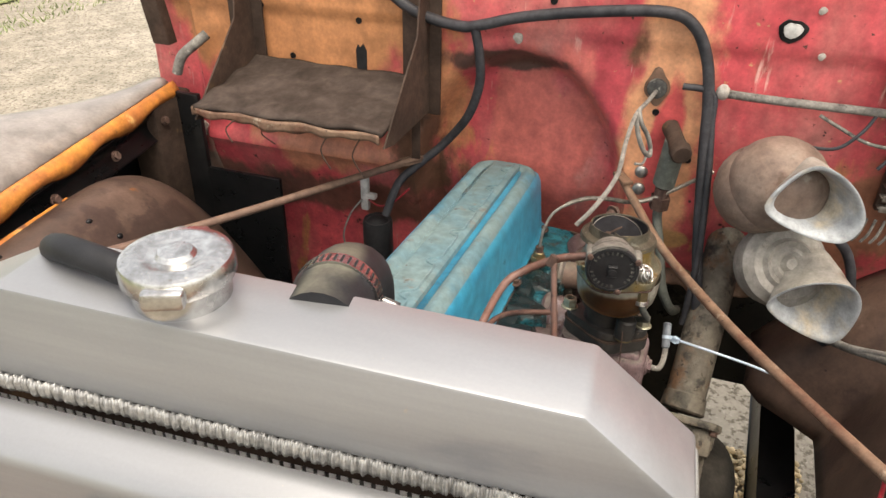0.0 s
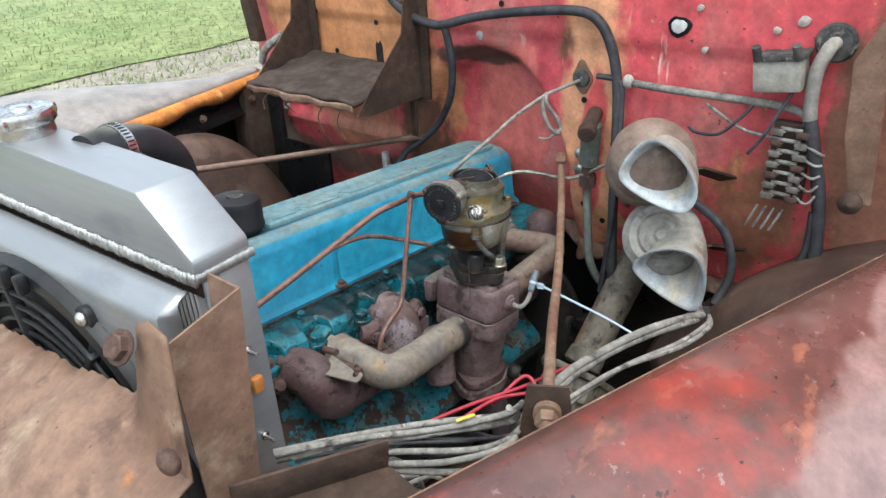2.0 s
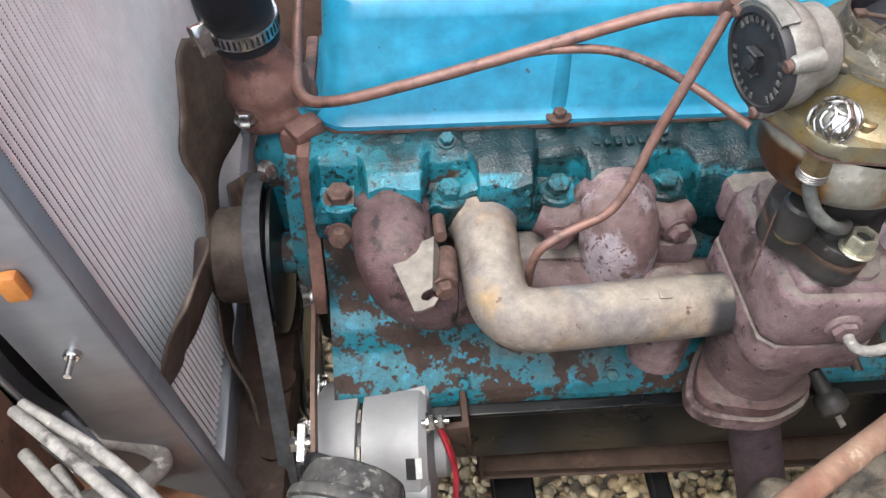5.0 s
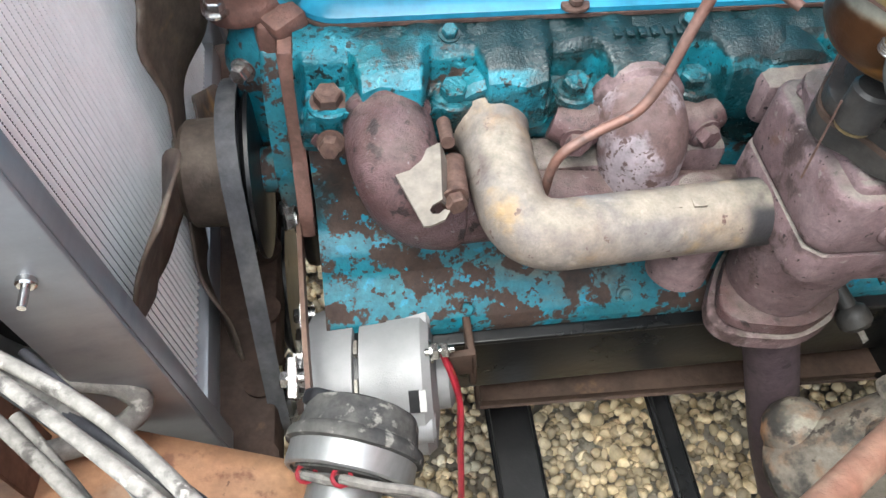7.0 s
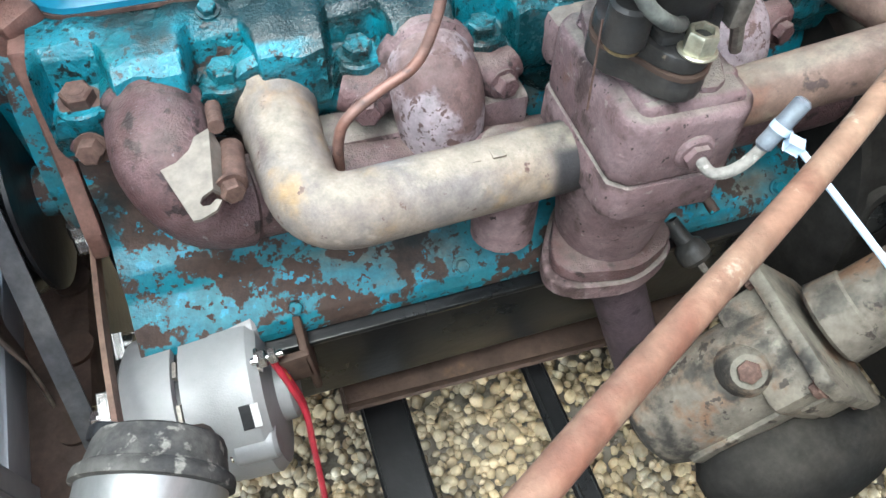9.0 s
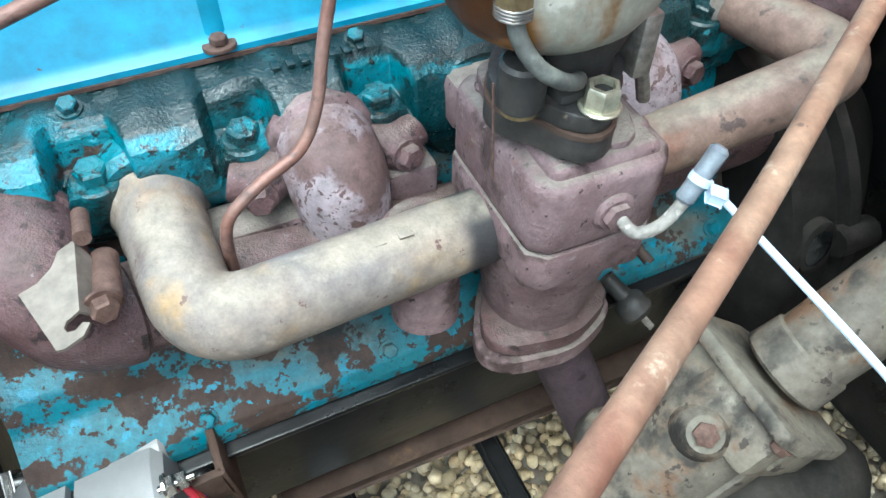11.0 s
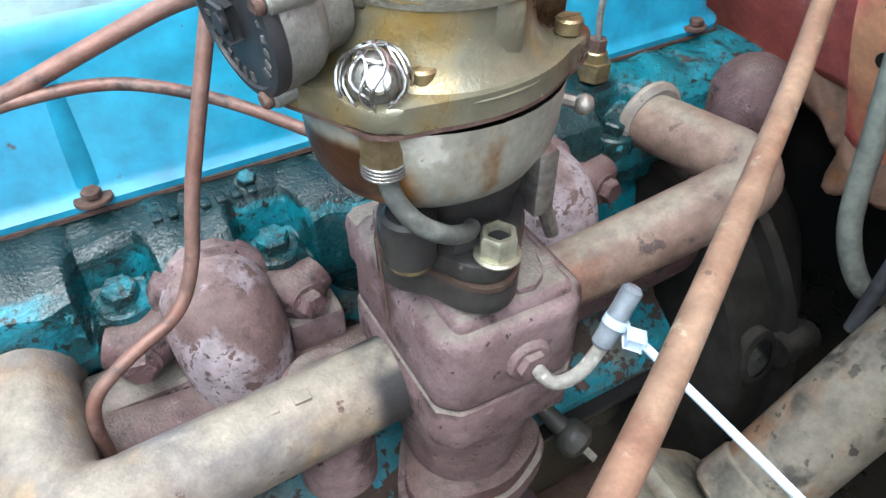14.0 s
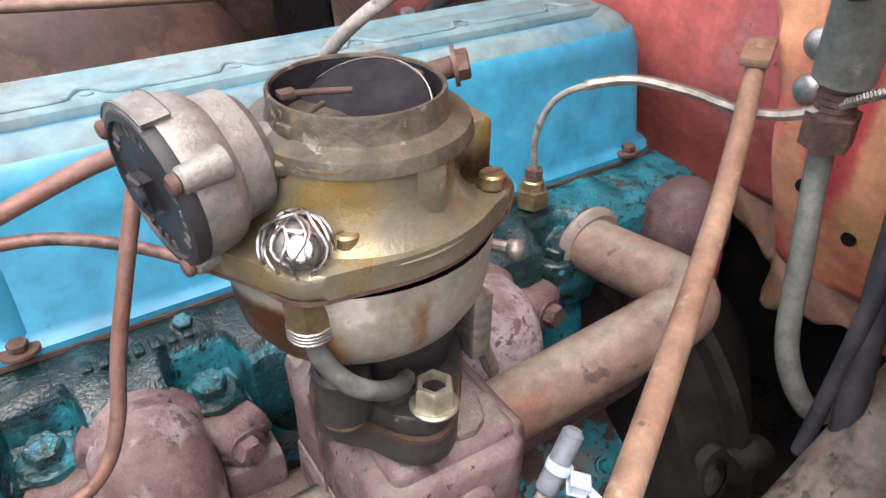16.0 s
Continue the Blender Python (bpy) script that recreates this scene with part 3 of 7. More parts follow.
def stones(x0, x1, y0, y1, n, r0, r1):
    base = bmesh.new()
    bmesh.ops.create_icosphere(base, subdivisions=2, radius=1)
    bv = np.array([v.co[:] for v in base.verts])
    bf = np.array([[v.index for v in f.verts] for f in base.faces])
    base.free()
    vs, fs = [], []
    for i in range(n):
        r = rng.uniform(r0, r1) * (1.35 if rng.random() < 0.1 else 1)
        q = Euler(rng.uniform(0, 6.28, 3)).to_matrix()
        p = bv * (1 + 0.16 * np.sin(bv @ rng.normal(0, 2.2, (3, 3)) + rng.uniform(0, 6, 3)))
        p = (p * (r * rng.uniform(0.6, 1.15, 3))) @ np.array(q)
        p += (rng.uniform(x0, x1), rng.uniform(y0, y1), GROUND + rng.uniform(-0.006, 0.008))
        fs.append(bf + i * len(bv))
        vs.append(p)
    return np.concatenate(vs).tolist(), np.concatenate(fs).tolist()


stuff_mesh("gravel", *stones(0.55, 1.75, -0.10, 1.05, 15000, 0.0045, 0.0098), m_gravel, "loose tan and grey gravel stones under the engine", "gravel")
n = 22000
gx, gy = rng.uniform(-1, 14, n), 4.45 + 8 * rng.random(n) ** 1.6
gh, ga = rng.uniform(0.02, 0.05, n), rng.uniform(0, 6.28, n)
gv = np.zeros((n, 3, 3))
for k, (s, z) in enumerate(((-0.006, 0), (0.006, 0), (0.0, 1))):
    lean = 0.02 if z else 0
    gv[:, k] = np.stack([gx + s * np.cos(ga) + lean * np.sin(ga), gy + s * np.sin(ga) + lean * np.cos(ga), GROUND + 0.02 + z * gh], 1)
stuff_mesh("grass", gv.reshape(-1, 3).tolist(), np.arange(3 * n).reshape(-1, 3).tolist(), m_grass, "short green grass blades on the lawn", "grass")

# ---- firewall ----
FW = 1.466


def fw_x(y, z):
    """The firewall's face: an arched engine recess, a pressed seam and shallow steps."""
    x = FW
    dy = (y - 0.56) / 0.185
    dz = (z - 0.72) / 0.28
    d = math.sqrt(dy * dy + max(dz, 0) ** 2)
    x += 0.06 * (1 - smooth(0.86, 1.04, d))
    x -= 0.006 * smooth(1.028, 1.036, z + 0.012 * (y - 0.3))
    x += 0.018 * smooth(1.165, 1.18, y)
    x -= 0.012 * math.exp(-((z - 0.775) / 0.012) ** 2) * smooth(0.76, 0.8, y)
    x += 0.05 * smooth(0.77, 0.6, z)
    x += 0.002 * math.sin(y * 23) * math.sin(z * 17)
    return x


bm = B()
sheet(bm, lambda u, v: (lambda y, z: Vector((fw_x(y, z), y, z)))(lerp(-0.55, 1.275, u), lerp(0.42, 1.5, v)), 180, 120)
# the red sheet ends in a ragged edge above the toe board
bmesh.ops.delete(bm, geom=[f for f in bm.faces if (lambda c: c.y < 0.46 and c.z < 0.634 + 0.006 * math.sin(c.y * 90))(f.calc_center_median())], context="FACES")
firewall = part("wall_firewall", bm, m_red, solid=0.003)
tagged(firewall, "red firewall with orange primer, rust and grime, pierced by holes", "firewall", kind="structure")
BASE[firewall] = Matrix()
bm = B()
sheet(bm, lambda u, v: (lambda y: Vector((fw_x(y, 0.64) + 0.006 - 0.016 * v + 0.004 * math.sin(y * 61 + v * 5), y, 0.642 - 0.052 * v * (0.75 + 0.25 * math.sin(y * 37)) + 0.004 * math.sin(y * 150 + v * 7))))(lerp(-0.3, 0.47, u)), 110, 10)
part("torn_edge", bm, m_rust, firewall, "flaking brown torn lower edge", None, 60, 0.003)
bm = B()
box(bm, (1.40, -0.7, 1.50), (1.9, 1.3, 1.53), 0.008)
tagged(part("cowl", bm, m_rustdark_shade), "dark rusted cowl panel above the firewall", "cowl", kind="structure")
# added black backing stands for the shaded space below and behind the firewall
bm = B()
box(bm, (1.60, -0.6, 0.345), (1.64, 0.2, 1.5))
box(bm, (1.60, 0.2, 0.05), (1.64, 1.3, 1.5))
tagged(part("wall_dark_backing", bm, m_grime_shade), "added dark backing behind the firewall", "wall", kind="structure")

# ---- engine ----
engine = thing("engine", "oily blue straight-six engine with worn turquoise paint", "engine", m=ENG)
PITCH = 0.0905


def epart(name, bm, mat, parent=None, label="", sharp=38):
    return part(name, bm, mat, parent or engine, label, ENG, sharp)


# valve cover
def cover_ring(z, inset, x0=-0.012, x1=0.695, y0=0.052, y1=0.192, r=0.03):
    out = []
    x0, x1, y0, y1 = x0 + inset, x1 - inset, y0 + inset, y1 - inset
    for cx, cy, a0 in ((x1 - r, y1 - r, 0), (x0 + r, y1 - r, 90), (x0 + r, y0 + r, 180), (x1 - r, y0 + r, 270)):
        for k in range(7):
            a = radians(a0 + 15 * k)
            out.append(Vector((cx + r * math.cos(a), cy + r * math.sin(a), z)))
    return out


def loft(bm, rings, cap=True):
    vv = [[bm.verts.new(p) for p in ring] for ring in rings]
    k = len(vv[0])
    for a, b in zip(vv, vv[1:]):
        for i in range(k):
            bm.faces.new((a[i], a[(i + 1) % k], b[(i + 1) % k], b[i]))
    if cap:
        bm.faces.new(vv[0][::-1])
        bm.faces.new(vv[-1])
    return bm


bm = B()
loft(bm, [cover_ring(0.0258, -0.0075), cover_ring(0.030, -0.0075), cover_ring(0.034, -0.003), cover_ring(0.038, 0.0), cover_ring(0.118, 0.008), cover_ring(0.130, 0.012), cover_ring(0.137, 0.022)])
cover = epart("valve_cover", bm, m_blue)
bm = B()
loft(bm, [cover_ring(0.132, 0.015), cover_ring(0.139, 0.02), cover_ring(0.142, 0.026), cover_ring(0.142, 0.031), cover_ring(0.137, 0.037)])
box(bm, (0.10, 0.098, 0.13), (0.665, 0.146, 0.1445), 0.006)
epart("cover_top", bm, m_bluetop, cover, "dust-dulled ridged blue top")
bm = B()
for x in (0.185,):
    sweep(bm, spline([(x, 0.0625, 0.036), (x, 0.0655, 0.065), (x, 0.070, 0.100), (x, 0.074, 0.116)], 6), 0.0125, 20)
epart("rib", bm, m_blue, cover)
bm = B()
loft(bm, [cover_ring(0.0225, -0.0085), cover_ring(0.0255, -0.0085)])
epart("gasket", bm, m_boltrust, cover, "dark red-brown gasket line")
for x in (0.185, 0.45, 0.66):
    bm = B()
    prism(bm, ovoid(28, 0.011, 0.009), 0.030, 0.0335, pose(x, 0.046, 0), 0.0012)
    hexbolt(bm, (x, 0.045, 0.0335), (0, 0, 1), 0.0058, 0.0042, False)
    epart("cover_bolt", bm, m_boltrust)
for i in range(6):
    bm = B()
    x = 0.115 + i * 0.09
    sweep(bm, spline([(x, 0.108, 0.1448), (x + 0.040, 0.108, 0.1448), (x + 0.046, 0.113, 0.1448), (x + 0.052, 0.121, 0.1448), (x + 0.060, 0.121, 0.1448), (x + 0.066, 0.113, 0.1448), (x + 0.072, 0.108, 0.1448), (x + 0.089, 0.108, 0.1448)], 4), 0.0017, 8)
    ball(bm, (x + 0.056, 0.113, 0.1447), (0.0045, 0.0035, 0.0016), 8, 5)
    epart("embossed_line", bm, m_bluetop, cover)
# filler cap
bm = B()
m = ENG @ Matrix.Translation((0.066, 0.125, 0.132))
lathe(bm, [(0.030, 0), (0.030, 0.010), (0.035, 0.012), (0.0375, 0.016), (0.0375, 0.020), (0.036, 0.024), (0.036, 0.048), (0.033, 0.056), (0.026, 0.0595), (0.0, 0.060)], m, 32, cap=False)
cap = part("oil_filler_cap", bm, m_rubber, engine, "black rubber push-on cap")
bm = B()
lathe(bm, [(0.012, 0.060), (0.011, 0.0615), (0.0, 0.0615)], m, 20, cap=False)
box(bm, (-0.014, -0.003, 0.0595), (0.014, 0.003, 0.0625), 0.001, m)
part("raised_mark", bm, m_dustrub, cap)

# cylinder head
BLOCK_P = [(0.052, 0.0225), (0.030, 0.0225), (0.012, 0.021), (-0.002, 0.017), (-0.0105, 0.009), (-0.0135, -0.004), (-0.0145, -0.022), (-0.013, -0.034), (-0.006, -0.046), (0.004, -0.062)]
POCKET_P = [(0.052, 0.0225), (0.032, 0.0225), (0.022, 0.0205), (0.0165, 0.013), (0.0145, 0.002), (0.013, -0.006), (0.007, -0.0082), (-0.0125, -0.0095), (-0.012, -0.040), (0.004, -0.062)]


def head_side(u, v):
    x = lerp(-0.022, 0.70, u)
    i = min(6, max(0, round(x / PITCH)))
    dx = abs(x - i * PITCH)
    f = 1 - smooth(0.015, 0.0245, dx)
    t = v * 9
    k = min(8, int(t))
    a, b = (Vector(BLOCK_P[k]).lerp(Vector(BLOCK_P[k + 1]), t - k), Vector(POCKET_P[k]).lerp(Vector(POCKET_P[k + 1]), t - k))
    p = a.lerp(b, f)
    wob = 0.0012 * math.sin(x * 95 + v * 9) + 0.0008 * math.sin(x * 210)
    return Vector((x, p.x + wob * (1 - f), p.y + wob))


bm = B()
box(bm, (-0.022, 0.03, -0.062), (0.70, 0.20, 0.0215), 0.003)
sheet(bm, head_side, 420, 54)
for i in range(7):
    lathe(bm, [(0.0165, -0.03), (0.0165, -0.0085), (0.015, -0.0068), (0.0, -0.0068)], Matrix.Translation((i * PITCH, 0.0, 0)), 18, cap=False)
for x, r in ((0.041, 0.036), (0.119, 0.036), (0.228, 0.038), (0.345, 0.048), (0.46, 0.038), (0.57, 0.036), (0.65, 0.036)):
    cyl(bm, (x, 0.03, -0.027), (x, -0.008, -0.027), r, n=28, bevel=0.005)
head = epart("cylinder_head", bm, m_head, None, "oily turquoise head casting", 30)
for i in range(7):
    bm = B()
    box(bm, (0.21 + i * 0.0095, 0.018, 0.0215), (0.216 + i * 0.0095, 0.028, 0.0245), 0.001)
    epart("casting_mark", bm, m_head, head)
for i in range(7):
    bm = B()
    hexbolt(bm, (i * PITCH, 0.0, -0.008), (0, -0.1, 1), 0.0105, 0.010)
    cyl(bm, (i * PITCH, 0.0, 0.001), (i * PITCH, -0.0004, 0.004), 0.006, n=12)
    epart("head_bolt", bm, m_head if i else m_boltrust)
for x in (0.10, 0.28):
    bm = B()
    hexbolt(bm, (x - 0.01, 0.031, 0.022), (0, -0.3, 1), 0.006, 0.006)
    epart("small_bolt", bm, m_head)

# block, side cover rail, pan
bm = B()
box(bm, (-0.02, 0.02, -0.30), (0.70, 0.19, -0.06), 0.006)
CASE_P = [(0.03, -0.055), (0.004, -0.060), (-0.002, -0.075), (-0.008, -0.105), (-0.022, -0.128), (-0.040, -0.142), (-0.046, -0.150), (-0.050, -0.158), (-0.074, -0.176), (-0.084, -0.184), (-0.088, -0.194), (-0.088, -0.202), (-0.05, -0.204)]


def case_side(u, v):
    x = lerp(-0.02, 0.70, u)
    t = v * (len(CASE_P) - 1)
    k = min(len(CASE_P) - 2, int(t))
    p = Vector(CASE_P[k]).lerp(Vector(CASE_P[k + 1]), t - k)
    rib = math.exp(-((x % 0.115 - 0.06) / 0.008) ** 2) * 0.004 * smooth(0.1, 0.2, v) * (1 - smooth(0.4, 0.5, v))
    return Vector((x, p.x - rib, p.y))


sheet(bm, case_side, 160, 60)
block = epart("engine_block", bm, m_block, None, "blue block casting with flaking paint and rust")
for x in (0.1, 0.24, 0.4, 0.55):
    bm = B()
    hexbolt(bm, (x, -0.078, -0.178), (0, -0.7, 0.7), 0.006, 0.006)
    epart("side_bolt", bm, m_block, block)
bm = B()
box(bm, (0.0, -0.098, -0.212), (0.70, 0.29, -0.205), 0.002)
prism(bm, [(-0.086, -0.207), (-0.082, -0.33), (-0.07, -0.338), (0.2, -0.338), (0.25, -0.30), (0.27, -0.207)], 0.03, 0.69, Matrix(((0, 0, 1, 0), (1, 0, 0, 0), (0, 1, 0, 0), (0, 0, 0, 1))), 0.004)
epart("oil_pan", bm, m_grime_shade, None, "black greasy oil pan")
bm = B()
cyl(bm, (0.45, -0.03, -0.13), (0.45, -0.085, -0.14), 0.012, n=14, bevel=0.003)
cyl(bm, (0.45, -0.085, -0.14), (0.455, -0.108, -0.148), 0.0045, n=10)
epart("drain_plug", bm, m_block)
# bell housing and starter
bm = B()
m = ENG @ pose(0.64, 0.05, -0.24, 0, 90, 0)
lathe(bm, [(0.10, -0.062), (0.190, -0.06), (0.203, -0.056), (0.203, -0.046), (0.196, -0.044), (0.196, 0.0), (0.208, 0.002), (0.208, 0.014), (0.19, 0.018), (0.16, 0.08), (0.10, 0.16)], m, 48)
part("bell_housing", bm, m_bell, engine, "dusty dark bell housing")
for k in range(6):
    bm = B()
    a = radians(k * 60 + 10)
    cyl(bm, m @ Vector((0.204 * math.cos(a), 0.204 * math.sin(a), -0.01)), m @ Vector((0.204 * math.cos(a), 0.204 * math.sin(a), 0.03)), 0.014, n=12)
    part("housing_bolt", bm, m_bell, engine)
# front: timing cover, water pump, thermostat
bm = B()
box(bm, (-0.045, 0.03, -0.26), (-0.018, 0.19, -0.10), 0.012)
epart("timing_cover", bm, m_grime_shade)
bm = B()
prism(bm, [(0.2, 0.02), (0.022, 0.02), (0.016, -0.03), (0.004, -0.07), (-0.022, -0.112), (-0.026, -0.132), (-0.008, -0.14), (0.2, -0.14)], -0.034, -0.022, Matrix(((0, 0, 1, 0), (1, 0, 0, 0), (0, 1, 0, 0), (0, 0, 0, 1))), 0.003)
epart("front_plate", bm, m_neck, None, "rusty red front plate edge")
bm = B()
sweep(bm, fillet([(-0.03, 0.09, 0.03), (-0.045, 0.075, -0.02), (-0.045, 0.09, -0.16)], 0.03), [0.030, 0.03, 0.032, 0.034, 0.036, 0.036, 0.034, 0.034, 0.034], 16)
cyl(bm, (-0.03, 0.036, -0.112), (-0.115, 0.036, -0.112), 0.022, 0.0155, 20, 0.003)
prism(bm, [(0.14, 0.0), (0.045, 0.005), (0.03, -0.03), (0.012, -0.09), (0.006, -0.135), (0.03, -0.145), (0.14, -0.14)], -0.05, -0.03, Matrix(((0, 0, 1, 0), (1, 0, 0, 0), (0, 1, 0, 0), (0, 0, 0, 1))), 0.006)
epart("water_pump", bm, m_block)
bm = B()
lathe(bm, [(0.036, 0), (0.038, 0.006), (0.036, 0.012), (0.034, 0.018), (0.036, 0.026), (0.034, 0.036), (0.028, 0.046), (0.026, 0.054), (0.0255, 0.094)], ENG @ pose(-0.052, 0.088, 0.02, 0, -12, 0), 24)
box(bm, (-0.014, -0.055, -0.008), (0.014, 0.055, 0.008), 0.004, ENG @ pose(-0.052, 0.088, 0.024, 0, -12, 35))
thermo = part("thermostat_housing", bm, m_neck, engine, "rust-red cast thermostat neck")
bm = B()
box(bm, (-0.05, 0.045, -0.02), (-0.02, 0.10, 0.025), 0.008)
part("neck_foot", bm, m_neck, engine, "", ENG)
for p, d in (((-0.044, 0.062, -0.077), (-1, -0.25, 0.2)), ((-0.042, 0.012, -0.135), (-1, -0.3, 0.2)), ((-0.074, 0.055, 0.032), (0, 0, 1)), ((-0.06, 0.035, -0.003), (-0.5, -1, 0))):
    bm = B()
    hexbolt(bm, p, d, 0.0075, 0.009)
    epart("front_bolt", bm, m_chrome)
# pulleys
def pulley(name, c, r, w, hub, mat):
    bm = B()
    m = ENG @ Matrix.Translation(c) @ pose(0, 0, 0, 0, -90, 0)
    lathe(bm, [(0.01, -w / 2), (r * 0.9, -w / 2), (r, -w / 2 + 0.001), (r, -w / 2 + 0.004), (r - 0.011, -0.001), (r - 0.011, 0.001), (r, w / 2 - 0.004), (r, w / 2 - 0.001), (r * 0.9, w / 2), (r * 0.55, w / 2 - 0.006), (hub, w / 2 - 0.006), (hub, w / 2 + 0.03), (0.01, w / 2 + 0.03)], m, 36)
    return part(name, bm, mat, engine)


# both pulleys coloured black for the shade inside the belt
pulley("fan_pulley", (-0.073, 0.036, -0.112), 0.076, 0.02, 0.043, m_grime_shade)
pulley("crank_pulley", (-0.073, 0.05, -0.31), 0.080, 0.024, 0.03, m_grime_shade)

# cooling fan
fan = thing("cooling_fan", "rusty brown four-blade engine fan", "fan", m=ENG @ Matrix.Translation((-0.124, 0.036, -0.112)))
bm = B()
m = BASE[fan] @ pose(0, 0, 0, 0, -90, 0)
lathe(bm, [(0.0, 0.012), (0.010, 0.012), (0.012, 0.004), (0.04, 0.003), (0.0455, -0.003), (0.047, -0.042), (0.0, -0.042)], m, 32, cap=False)
part("hub", bm, m_fan, fan)
for k in range(4):
    bm = B()
    a = radians(45 + 90 * k)
    hexbolt(bm, m @ Vector((0.026 * math.cos(a), 0.026 * math.sin(a), 0.004)), m.to_3x3() @ Vector((0, 0, 1)), 0.006, 0.006)
    part("hub_bolt", bm, m_bolt, fan)
for k in range(4):
    bm = B()
    mk = BASE[fan] @ pose(0, 0, 0, -30 + 90 * k, 0, 0)

    def blade(u, v):
        r = lerp(0.02, 0.20, u)
        w = lerp(0.019, 0.042, smooth(0.22, 0.5, u))
        if u > 0.92:
            w *= 1 - 0.25 * (u - 0.92) / 0.08
        s = lerp(-w, w, v)
        tw = radians(lerp(0, 23, smooth(0.22, 0.55, u)))
        return mk @ Vector((s * math.sin(tw) + 0.006 * (2 * v - 1) ** 2 * u - 0.003 + 0.010 * smooth(0.3, 0.7, u), s * math.cos(tw) + 0.018 * math.sin(u * 3.0) * (v - 0.3), r))

    sheet(bm, blade, 20, 8)
    part("blade", bm, m_fan, fan, solid=0.0025)

# belt round fan pulley, alternator pulley and crank pulley
ALT = Vector((0.802, 0.352, 0.473))
belt = thing("fan_belt", "worn black V-belt with faded yellow print", "belt", ENG @ Vector((-0.083, 0.05, -0.24)))
f_c = ENG @ Vector((-0.073, 0.036, -0.112))
c_c = ENG @ Vector((-0.073, 0.05, -0.31))
a_c = Vector((f_c.x - 0.004, ALT.y, ALT.z))


def belt_line():
    cs = [(f_c, 0.075), (a_c, 0.034), (c_c, 0.079)]
    pts = []
    for c, r in cs:
        for k in range(72):
            a = 2 * math.pi * k / 72
            pts.append((c.y + r * math.cos(a), c.z + r * math.sin(a), c.x))
    # convex outline of the three pulleys
    pts.sort()

    def half(ps):
        h = []
        for p in ps:
            while len(h) > 1 and (h[-1][0] - h[-2][0]) * (p[1] - h[-2][1]) - (h[-1][1] - h[-2][1]) * (p[0] - h[-2][0]) <= 0:
                h.pop()
            h.append(p)
        return h

    hull = half(pts)[:-1] + half(pts[::-1])[:-1]
    return [Vector((p[2], p[0], p[1])) for p in hull]


bm = B()
line = belt_line()
mid = sum(line, Vector()) / len(line)
n_l = len(line)
rings = []
for i, p in enumerate(line):
    t = (line[(i + 1) % n_l] - line[i - 1]).normalized()
    o = t.cross(Vector((1, 0, 0)))
    if o.dot(p - mid) < 0:
        o = -o
    rings.append([bm.verts.new(p + o * a + Vector((b, 0, 0))) for a, b in ((0.003, -0.0078), (0.003, 0.0078), (-0.006, 0.005), (-0.006, -0.005))])
for a, b in zip(rings, rings[1:] + rings[:1]):
    for k in range(4):
        bm.faces.new((a[k], a[(k + 1) % 4], b[(k + 1) % 4], b[k]))
part("belt_loop", bm, m_coat, belt)
# faded print on the strand towards the alternator
run_a = min(line, key=lambda p: p.y + p.z * 0.4)
run_b = Vector((f_c.x, f_c.y - 0.075, f_c.z - 0.026))
run_d = (run_b - run_a).normalized()
run_o = run_d.cross(Vector((1, 0, 0)))
if run_o.dot(run_a - mid) < 0:
    run_o = -run_o
for dx, words in ((-0.0031, "PREMIUM XL"), (0.0031, "PREMIUM XL")):
    tc = bpy.data.curves.new("print", "FONT")
    tc.body, tc.size, tc.extrude = words, 0.0062, 0.0
    tc.align_x, tc.align_y = "CENTER", "CENTER"
    tmp = bpy.data.objects.new("print", tc)
    me = bpy.data.meshes.new_from_object(tmp)
    bpy.data.objects.remove(tmp)
    bm = B()
    bm.from_mesh(me)
    o = run_a.lerp(run_b, 0.30) + run_o * 0.0034 + Vector((dx, 0, 0))
    ex, ez = -run_d, run_o
    ey = ez.cross(ex)
    part("print", bm, m_letter, belt, "faded yellow belt print", Matrix(((ex.x, ey.x, ez.x, o.x), (ex.y, ey.y, ez.y, o.y), (ex.z, ey.z, ez.z, o.z), (0, 0, 0, 1))))


# ---- manifolds ----
exhaust = thing("exhaust_manifold", "purple-brown rusty cast iron exhaust manifold", "manifold", ENG @ Vector((0.35, -0.10, -0.13)))


def xpart(name, bm, mat, parent, label="", sharp=38):
    return part(name, bm, mat, parent, label, ENG, sharp)


bm = B()
# front runner: elbow from the head down to the log
sweep(bm, fillet([(0.041, 0.0, -0.027), (0.043, -0.052, -0.024), (0.060, -0.056, -0.068), (0.11, -0.045, -0.078), (0.32, -0.045, -0.090)], 0.05, 8), [0.033] * 19 + [0.030] * 9 + [0.024], 20)
cyl(bm, (0.041, 0.0, -0.027), (0.041, -0.012, -0.027), 0.036, n=24, bevel=0.003)
prism(bm, ovoid(40, 0.03, 0.028, ((180, 1.75, 22), (300, 2.0, 18))), 0, 0.012, pose(0.036, -0.002, -0.034, 90, 0, 0), 0.003)
box(bm, (0.085, -0.068, -0.096), (0.105, -0.03, -0.05), 0.006)
log = xpart("front_runner", bm, m_exh_d, exhaust, "dark rust-brown front elbow and log")
bm = B()
hexbolt(bm, (0.0, -0.022, -0.027), (-0.2, -1, 0.3), 0.0085, 0.010)
xpart("flange_bolt", bm, m_boltrust, exhaust)
